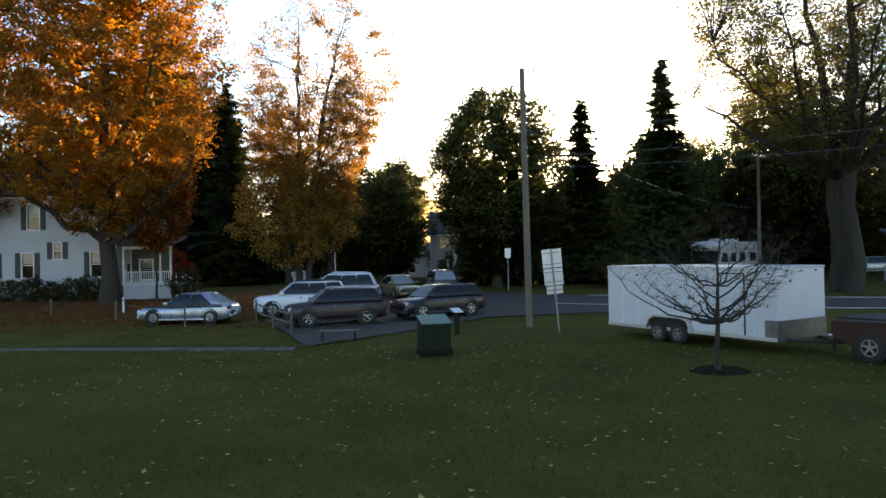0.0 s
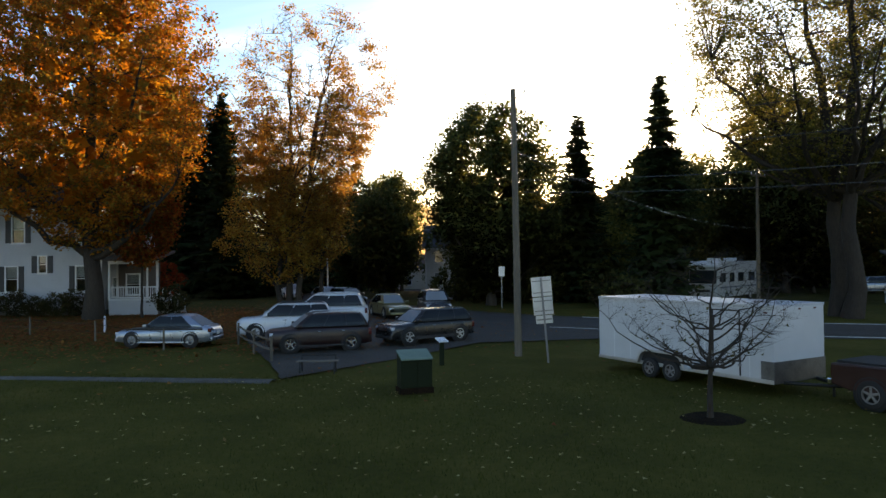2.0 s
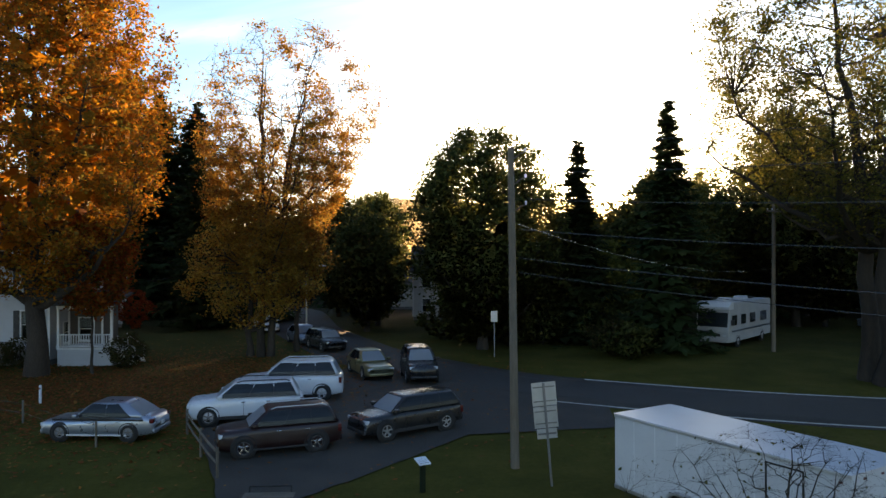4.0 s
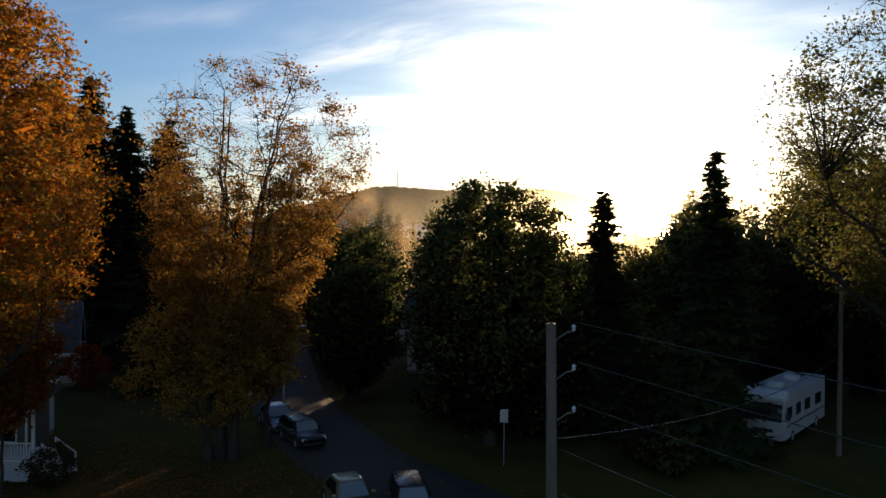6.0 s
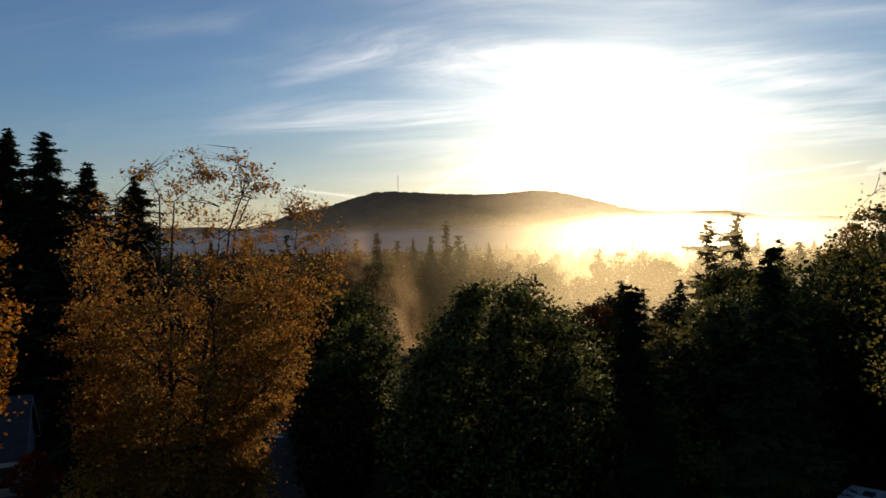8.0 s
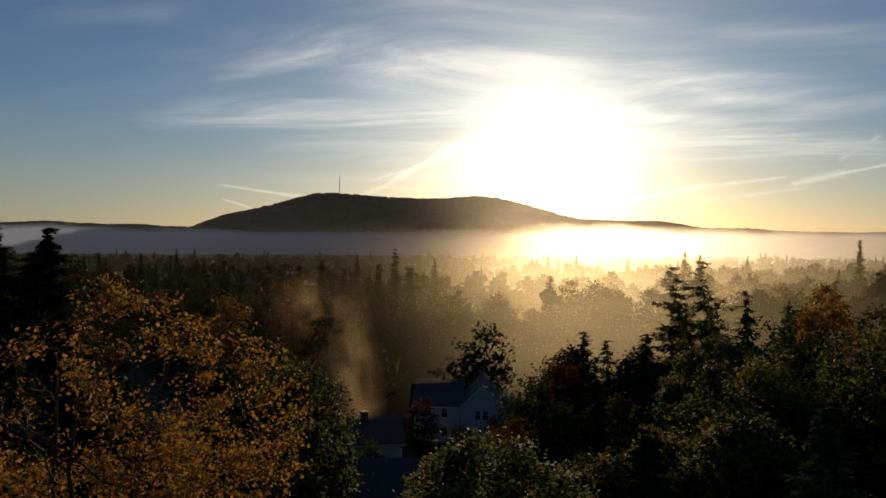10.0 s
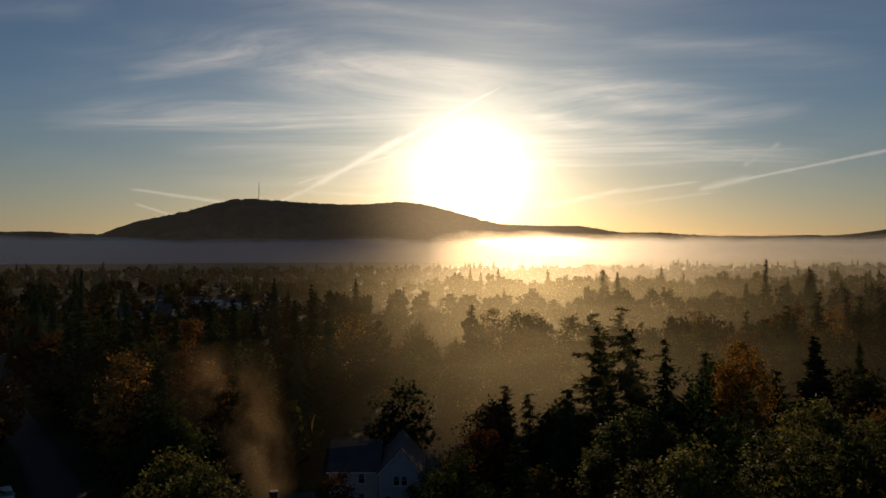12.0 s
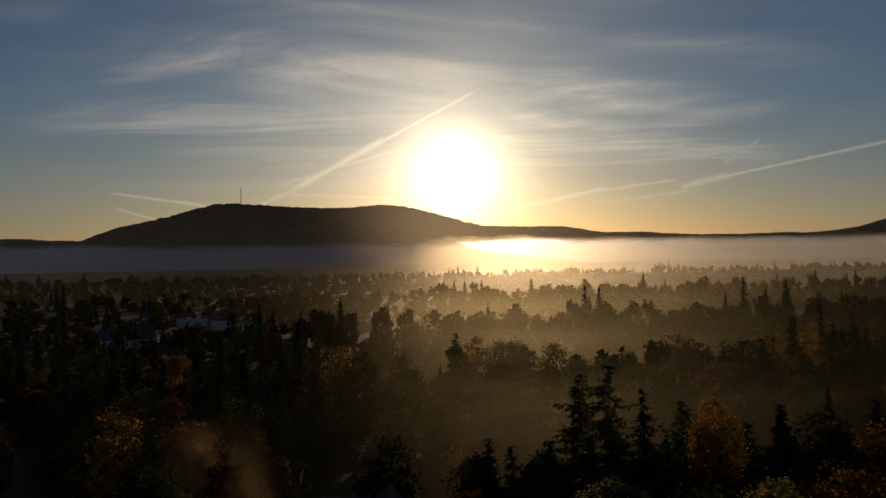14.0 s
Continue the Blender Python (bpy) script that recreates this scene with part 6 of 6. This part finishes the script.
part("porch_fascia", box(5.7, 9.3, -0.46, -0.40, 2.72, 2.98), M["trim"], far_house)
house("front_wing", "white front wing with its own steep gable", far_at @ pose(-0.7, -2.76, 0), 4.4, 2.75, 3.2, 2.5, M["siding"], M["shingle"], [(1.6, 2.6, 1.0, 2.4)], along_x=False, sides=False)
house("grey_house", "pale grey two-storey house behind street trees", pose(-3.5, 84.0, gz(0, 84)), 9.0, 7.0, 5.4, 2.4, M["grey_siding"], M["shingle"],
      [(1, 1.9, 0.9, 2.3), (3.4, 4.3, 0.9, 2.3), (6.4, 7.4, 0.9, 2.3), (1, 1.9, 3.5, 4.8), (3.4, 4.3, 3.5, 4.8), (6.4, 7.4, 3.5, 4.8)], sides=False)
gable_house = house("white_gable_house", "large white house with gables among the woods", pose(1.2, 127.0, gz(5, 127), 0, 0, -8), 6.0, 8.0, 5.4, 2.6, M["siding"], M["shingle"],
      [(0.8, 1.6, 1, 2.3), (3.6, 4.4, 1, 2.3), (0.8, 1.6, 3.6, 4.8), (3.6, 4.4, 3.6, 4.8)], sides=False)
house("gable_wing", "white front wing with a gable facing the street", pose(7.3, 124.6, gz(9, 124), 0, 0, -8), 5.2, 9.0, 5.4, 2.8, M["siding"], M["shingle"],
      [(0.8, 1.5, 1, 2.3), (1.8, 2.5, 3.6, 4.8), (2.8, 3.5, 3.6, 4.8), (3.7, 4.4, 1, 2.3)], along_x=False, sides=False)
house("low_house", "low pale house with a chimney that smokes", pose(-9.5, 110.5, gz(-5, 110), 0, 0, 6), 9.0, 7.0, 3.6, 2.0, M["cream_siding"], M["brown_shingle"], [(1, 2, 1, 2.2), (6, 7, 1, 2.2)], sides=False, chimney=(5, 2.5, 6.4))
house("garage_house", "pale house with a low roof among trees", pose(15.5, 131.5, gz(18, 131), 0, 0, 12), 8.0, 6.5, 3.4, 1.8, M["siding"], M["shingle"], [(1, 2, 1, 2.2), (5, 6, 1, 2.2)], sides=False)
right_house = house("neighbour_house", "white house with a railed porch beside the street", pose(37.2, 57.5, gz(40, 58), 0, 0, -14), 9.0, 8.0, 5.4, 2.6, M["siding"], M["shingle"], [(5, 6, 1.2, 2.6), (5, 6, 3.7, 5.0)], sides=False)
porch(right_house, -3.4, 3.0, -2.2, 1.2, 0.9, 3.4, posts=(0.0, 0.5, 1.0))
town = random.Random(11)
for k in range(26):
    bx, by = town.uniform(-104, -32), town.uniform(365, 500)
    bw = town.uniform(8, 15)
    house("town_building", "distant low town building with a pale or dark roof", pose(bx, by, gz(bx, by), 0, 0, town.uniform(-25, 25)), bw, town.uniform(6, 9), town.uniform(3.5, 6), 2.0,
          M["cream_siding" if k % 3 else "grey_siding"], M["pale_roof" if k % 9 == 0 else "shingle"], [(1 + 3 * q, 2.2 + 3 * q, 1.2, 2.6) for q in range(int(bw / 3) - 1)], sides=False)
hr = random.Random(4)
for hx, hy in ((40, 165), (70, 190), (-70, 150), (95, 240), (20, 215), (-15, 260), (60, 300), (-95, 300), (140, 220), (-150, 260)):
    house("woodland_house", "small house half hidden among the trees", pose(hx, hy, gz(hx, hy), 0, 0, hr.uniform(-30, 30)), 9, 7, 4.6, 2.4, M[hr.choice(["siding", "cream_siding", "grey_siding"])], M[hr.choice(["shingle", "brown_shingle", "pale_roof"])],
          [(1, 2, 1, 2.3), (4, 5, 1, 2.3), (7, 8, 1, 2.3)], sides=False)


# ---------------------------------------------------------------- street furniture
def cross_arm(parent, z, span, turn):
    a = part("cross_arm", box(-span / 2, span / 2, -0.055, 0.055, z - 0.06, z + 0.06, 0.01), M["pole_wood"], parent, at=pose(0, -0.18, 0, 0, 0, turn))
    for k in (-0.46, -0.16, 0.16, 0.46):
        v, f = lathe([(0.015, z + 0.06), (0.045, z + 0.09), (0.03, z + 0.13), (0.05, z + 0.17), (0.01, z + 0.2)], 10, "z")
        part("insulator", mesh_of("insulator", v + np.array([k * span, 0, 0]), f, M["lamp_lens"], True), None, a)


def utility_pole(x, y, h, arms, turn, lean=0.0):
    t = thing("utility_pole", "weathered brown wooden utility pole with wires", "utility pole", "utility poles", pose(x, y, gz(x, y) - 0.1, 0, lean, 0))
    p = np.c_[np.zeros(9), np.zeros(9), np.linspace(0, h, 9)]
    part("shaft", mesh_of("shaft", *joined(rod(p, np.linspace(0.16, 0.11, 9), 14), rod([(0, 0, h), (0, 0, h + 0.02)], [0.11, 0.01], 14)), M["pole_wood"], True), None, t)
    for z in arms:
        cross_arm(t, z, 2.2, turn)
    part("ground_wire", mesh_of("ground_wire", *rod([(0.15, 0.05, 0.2), (0.12, 0.05, h - 1)], 0.012), M["wire"]), None, t)
    return t


def insulator_arm(parent, z):
    """A short bracket on the pole's side, with an insulator at its end."""
    a = part("bracket", mesh_of("bracket", *rod([(0.1, 0, z - 0.28), (0.34, -0.05, z - 0.1), (0.5, -0.08, z - 0.06)], 0.022, 6), M["old_wood"], True), None, parent)
    v, f = lathe([(0.015, z - 0.06), (0.05, z - 0.03), (0.035, z + 0.01), (0.055, z + 0.05), (0.01, z + 0.09)], 10, "z")
    part("insulator", mesh_of("insulator", v + np.array([0.5, -0.08, 0]), f, M["lamp_lens"], True), None, a)


def power_line(a, b, sag, radius, label):
    s = np.linspace(0, 1, 48)[:, None]
    p = np.array(a) + (np.array(b) - np.array(a)) * s - np.array([0, 0, 4 * sag]) * s * (1 - s)
    tagged(new("power_line", mesh_of("power_line", *rod(p, radius, 5), M["wire"], True)), label, "wire", "overhead lines")


STREET_POLE = (3.80, 32.2)
corner_pole = utility_pole(*STREET_POLE, 11.35, (), 10, -0.5)
for z in (11.25, 10.35, 9.4):
    insulator_arm(corner_pole, z)
utility_pole(24.3, 59.0, 10.8, (10.2,), 40, 0.4)
utility_pole(27.0, 5.0, 11.0, (), 0)
for z, r in ((11.3, 0.008), (10.4, 0.008), (9.45, 0.008), (8.4, 0.009), (7.4, 0.01), (6.9, 0.008)):
    power_line((STREET_POLE[0] + (0.5 if z > 9 else 0.15), STREET_POLE[1] - 0.1, z), (26.9, 5.1, z - 0.5), 0.7, r, "thin overhead line glinting between utility poles")
power_line((STREET_POLE[0] + 0.1, STREET_POLE[1] + 0.1, 8.6), (24.3, 59.0, 6.4), 0.8, 0.014, "thin overhead cable leading across the street")


def street_lamp(x, y):
    t = thing("street_lamp", "street lamp with a curved arm and a flat oval head", "street lamp", "", pose(x, y, gz(x, y) - 0.05))
    arm = bezier(np.array([0, 0, 5.4]), np.array([0, 0, 6.3]), np.array([1.4, -0.3, 6.2]), 8)
    part("pole", mesh_of("pole", *joined(rod([(0, 0, 0), (0, 0, 5.4)], [0.09, 0.06], 10), rod(arm, 0.035, 8)), M["aluminium"], True), None, t)
    v, f = lathe([(0.02, 0.14), (0.16, 0.1), (0.2, 0.03), (0.18, 0.0), (0.02, -0.04)], 16, "z")
    part("head", mesh_of("head", v * np.array([1.7, 1, 1]) + np.array([1.55, -0.33, 6.15]), f, M["white_panel"], True), None, t)


street_lamp(-12.2, 70.8)


def sign_board():
    """The back of a tall road sign assembly on one post."""
    t = thing("road_sign", "grey backs of three stacked metal road signs on a leaning post", "road sign", "", pose(4.85, 30.3, gz(4.5, 30), 0, -4.5, 6))
    part("post", box(-0.035, 0.035, -0.03, 0.03, -0.1, 3.36, 0.006), M["steel"], t)
    for z0, z1, w in ((2.62, 3.38, 0.40), (1.90, 2.59, 0.39), (1.55, 1.87, 0.33)):
        p = part("panel", box(-w, w, 0.031, 0.037, z0, z1, 0.002), M["aluminium"], t)
        for z in (z0 + 0.15, z1 - 0.15):
            part("bracket", box(-w * 0.9, w * 0.9, 0.012, 0.03, z - 0.02, z + 0.02), M["steel"], p)


def small_sign(x, y):
    t = thing("small_sign", "small white sign on a thin post", "road sign", "", pose(x, y, gz(x, y)))
    part("post", box(-0.03, 0.03, -0.03, 0.03, -0.1, 3.2, 0.004), M["steel"], t)
    part("panel", box(-0.23, 0.23, -0.04, -0.032, 2.45, 3.2, 0.002), M["aluminium"], t)


sign_board()
small_sign(4.1, 56.3)


def bench():
    t = thing("bench", "low dark iron bench with a pale slatted seat", "bench", "", pose(-3.75, 28.0, gz(-3.7, 28), 0, 0, 4))
    for k in range(4):
        part("slat", box(-0.75, 0.75, -0.22 + 0.115 * k, -0.12 + 0.115 * k, 0.43, 0.46, 0.006), M["old_wood"], t)
    for x in (-0.62, 0.62):
        v, f = joined(rod([(x, -0.24, 0), (x, -0.2, 0.42), (x, 0.22, 0.42), (x, 0.26, 0)], 0.025), rod([(x, 0.22, 0.42), (x, 0.30, 0.62)], 0.022))
        part("leg", mesh_of("leg", v, f, M["iron"], True), None, t)
    part("back_rail", mesh_of("back_rail", *rod([(-0.62, 0.30, 0.62), (0.62, 0.30, 0.62)], 0.022), M["iron"], True), None, t)


def green_cabinet():
    t = thing("utility_cabinet", "green utility cabinet with a pale sloping lid on the lawn", "cabinet", "", pose(0.1, 24.15, gz(0, 24.1), 0, 0, 20) @ Matrix.Diagonal((0.94, 0.94, 1.13, 1)))
    part("body", prism([(-0.30, 0.0), (-0.30, 0.92), (0.30, 1.08), (0.30, 0.0)], -0.52, 0.52, 0.015), M["green_paint"], t, at=pose(0, 0, 0, 0, 0, 90))
    part("lid", prism([(-0.36, 0.915), (-0.36, 0.955), (0.36, 1.145), (0.36, 1.105)], -0.53, 0.53, 0.008), M["pale_green"], t, at=pose(0, 0, 0, 0, 0, 90))
    for x in (-0.26, 0.26):
        part("door", box(x - 0.23, x + 0.23, -0.322, -0.301, 0.2, 0.84, 0.006), M["green_paint"], t)
    part("plinth", box(-0.56, 0.56, -0.345, 0.345, -0.1, 0.17, 0.01), M["mulch"], t)


def lectern():
    t = thing("info_lectern", "small post with a tilted white information panel", "information panel", "", pose(0.7, 29.6, gz(0.7, 29.6), 0, 0, 30))
    part("post", box(-0.08, 0.08, -0.06, 0.06, -0.1, 0.96, 0.01), M["green_paint"], t)
    p = part("panel", prism([(-0.2, 0.93), (-0.2, 0.97), (0.2, 1.09), (0.2, 1.05)], -0.2, 0.2, 0.006), M["white_panel"], t, at=pose(0, 0, 0, 0, 0, 90))
    for k in range(4):
        z = 0.985 + 0.024 * k
        part("text_bar", box(-0.15, 0.15 - 0.04 * (k % 2), -0.155 + 0.085 * k, -0.135 + 0.085 * k, z - 0.004, z + 0.004), M["plastic"], t)


def fence(line, label, rails, post_h=1.05, rad=0.055):
    t = thing("fence", label, "fence", "fences", pose(0, 0, 0))
    for x, y in line:
        part("post", mesh_of("post", *joined(rod([(x, y, gz(x, y) - 0.2), (x, y, gz(x, y) + post_h)], [rad, rad * 0.95], 10), rod([(x, y, gz(x, y) + post_h), (x, y, gz(x, y) + post_h + 0.02)], [rad * 0.95, 0.01], 10)), M["old_wood"]), None, t)
    for (x0, y0), (x1, y1) in zip(line[:-1], line[1:]):
        for z, r in rails:
            part("rail", mesh_of("rail", *rod([(x0, y0, gz(x0, y0) + z), ((x0 + x1) / 2, (y0 + y1) / 2, gz(x0, y0) + z - 0.03), (x1, y1, gz(x1, y1) + z)], r, 6), M["old_wood" if r > 0.02 else "wire"]), None, t)


bench()
green_cabinet()
lectern()
fence([(-6.3, 30.9), (-7.8, 33.4), (-9.5, 36.4)], "weathered wooden post and rail fence along the drive", ((0.5, 0.045), (0.9, 0.045)))
fence([(-12.4, 34.6), (-17.6, 38.2), (-22.6, 40.6), (-28, 41.6), (-34, 42.0)], "thin wooden fence posts with wire along the lawn", ((0.45, 0.008), (0.85, 0.008)), 1.0, 0.05)
marker = thing("marker_post", "short white reflective marker post", "marker post", "", pose(-19.0, 41.8, gz(-19, 41.8)))
part("post", box(-0.05, 0.05, -0.05, 0.05, -0.1, 0.9, 0.012), M["white_panel"], marker)
part("reflector", box(-0.035, 0.035, -0.056, -0.0505, 0.7, 0.8), M["red_lens"], marker)


def mast():
    x, y, z = -318.0, 3500.0, 262.0
    t = thing("radio_mast", "tall thin lattice radio mast on the hilltop", "mast", "", pose(x, y, z))
    legs = [[(a, b, 0), (a * 0.5, b * 0.5, 100)] for a, b in ((-1.6, -1), (1.6, -1), (0, 1.8))]
    for q in legs:
        part("leg", mesh_of("leg", *rod(q, [0.75, 0.5], 5), M["steel"]), None, t)
    for k in range(8):
        zz = 6 + 12 * k
        f = 1 - 0.5 * zz / 100
        part("brace", mesh_of("brace", *rod([(-1.6 * f, -f, zz), (1.6 * f, -f, zz + 6), (0, 1.8 * f, zz), (-1.6 * f, -f, zz + 6)], 0.25, 4), M["steel"]), None, t)
    s = thing("radio_mast", "short mast beside the tall one on the hilltop", "mast", "", pose(-402, 3500, 268))
    part("shaft", mesh_of("shaft", *rod([(0, 0, 0), (0, 0, 26)], [0.9, 0.6], 5), M["steel"]), None, s)


mast()


# ---------------------------------------------------------------- shrubs, fallen leaves, grass
def shrub(label, x, y, h, r, mat, seed, n=1500, leaf=0.12):
    broadleaf("shrub", label, on_ground(x, y), mat, seed=seed, height=h, radius=r, low=0.05, trunk_r=0.05, limbs=9, boughs=40, twigs=160, leaves=n, leaf=leaf, belly=0.5, spread=0.12, stems=3, first=0.1, sides=4, category="shrub")


for k, sx in enumerate((-35.0, -32.4, -30.6, -29.0, -27.6, -26.2)):
    shrub("leggy dark shrub against the house front", sx, 51.4, 1.5 + 0.3 * (k % 3), 0.95, "shrub_leaf", 200 + k)
shrub("red-leaved burning bush at the gable end of the small house", -30.2, 75.6, 4.0, 1.9, "red_leaf", 210, 4500, 0.15)
shrub("dark green shrub at the porch steps", -19.4, 51.8, 2.3, 1.25, "shrub_leaf", 211, 2600)
shrub("round dark shrub by the street", 1.2, 72.0, 2.6, 1.8, "shrub_leaf", 212, 2500, 0.16)
shrub("round dark shrub by the street", 12.5, 57.0, 2.8, 2.0, "shrub_leaf", 213, 2500, 0.16)
for k, (bx, by) in enumerate(((5.2, 67.5), (8.2, 63.0), (12.2, 62.5), (15.0, 63.5), (2.4, 64.6), (5.4, 62.2), (0.4, 66.4))):
    shrub("overgrown dark hedge bush along the street", bx, by, 3.6, 2.3, "green_leaf", 220 + k, 3000, 0.18)
shrub("overgrown dark hedge bush", 13.2, 55.4, 2.6, 2.0, "green_leaf", 214, 2800, 0.18)
ring = bmesh.new()
bmesh.ops.create_cone(ring, cap_ends=True, segments=28, radius1=0.85, radius2=0.6, depth=0.08)
tagged(part("mulch_bed", ring, M["mulch"], at=pose(7.9, 20.4, gz(7.9, 20.4) + 0.03)), "ring of dark mulch round the small tree", "mulch bed")


def scatter(name, label, category, mat, count, centre, spread, size, seed, box_limits=None, lift=0.03):
    r = np.random.default_rng(seed)
    if box_limits:
        x0, x1, y0, y1 = box_limits
        p = np.c_[r.uniform(x0, x1, count), r.uniform(y0, y1, count)]
        keep = np.array([noise.noise((a * 0.18, b * 0.18, seed)) + r.uniform(-0.5, 0.6) > -0.1 + 0.45 * min(1, max(0, (-2 - a) / 8)) for a, b in p])
        p = p[keep]
    else:
        p = r.normal(0, 1, (count, 2)) * np.array(spread) + np.array(centre)
    c = np.c_[p, ground_z(p[:, 0], p[:, 1]) + lift + r.uniform(0, 0.03, len(p))]
    v, f = leaf_quads(c, size, r, 0.88)
    tagged(new(name, mesh_of(name, v, f, M[mat])), label, category, kind="stuff")


scatter("fallen_leaves", "pale yellow fallen leaves strewn over the lawn", "fallen leaves", "fallen_leaf", 3800, None, None, 0.085, 301, (-22, 26, 5, 27), 0.04)
scatter("fallen_leaves", "thick carpet of rust-orange leaves under the maple", "fallen leaves", "litter_leaf", 22000, (-19, 44), (10, 5.2), 0.15, 302, None, 0.03)
scatter("fallen_leaves", "orange leaves drifted along the drive and street edge", "fallen leaves", "litter_leaf", 5000, (-13, 48), (5, 7), 0.16, 303, None, 0.06)


def grass():
    r = np.random.default_rng(9)
    n = 70000
    y = 6 + 22 * r.random(n) ** 0.9
    x = r.uniform(-0.75, 0.75, n) * (y + 2)
    h = r.uniform(0.03, 0.085, n)
    a = r.uniform(0, 6.28, n)
    b = np.c_[x, y, ground_z(x, y) - 0.01]
    side = np.c_[np.cos(a), np.sin(a), 0 * a] * 0.008
    tip = b + np.c_[r.normal(0, 0.03, n), r.normal(0, 0.03, n), h + 0.03]
    v = np.stack([b - side, b + side, tip], 1).reshape(-1, 3)
    tagged(new("grass", mesh_of("grass", v, np.arange(3 * n).reshape(-1, 3), M["blade"])), "short damp grass blades of the lawn", "grass", kind="stuff")


grass()
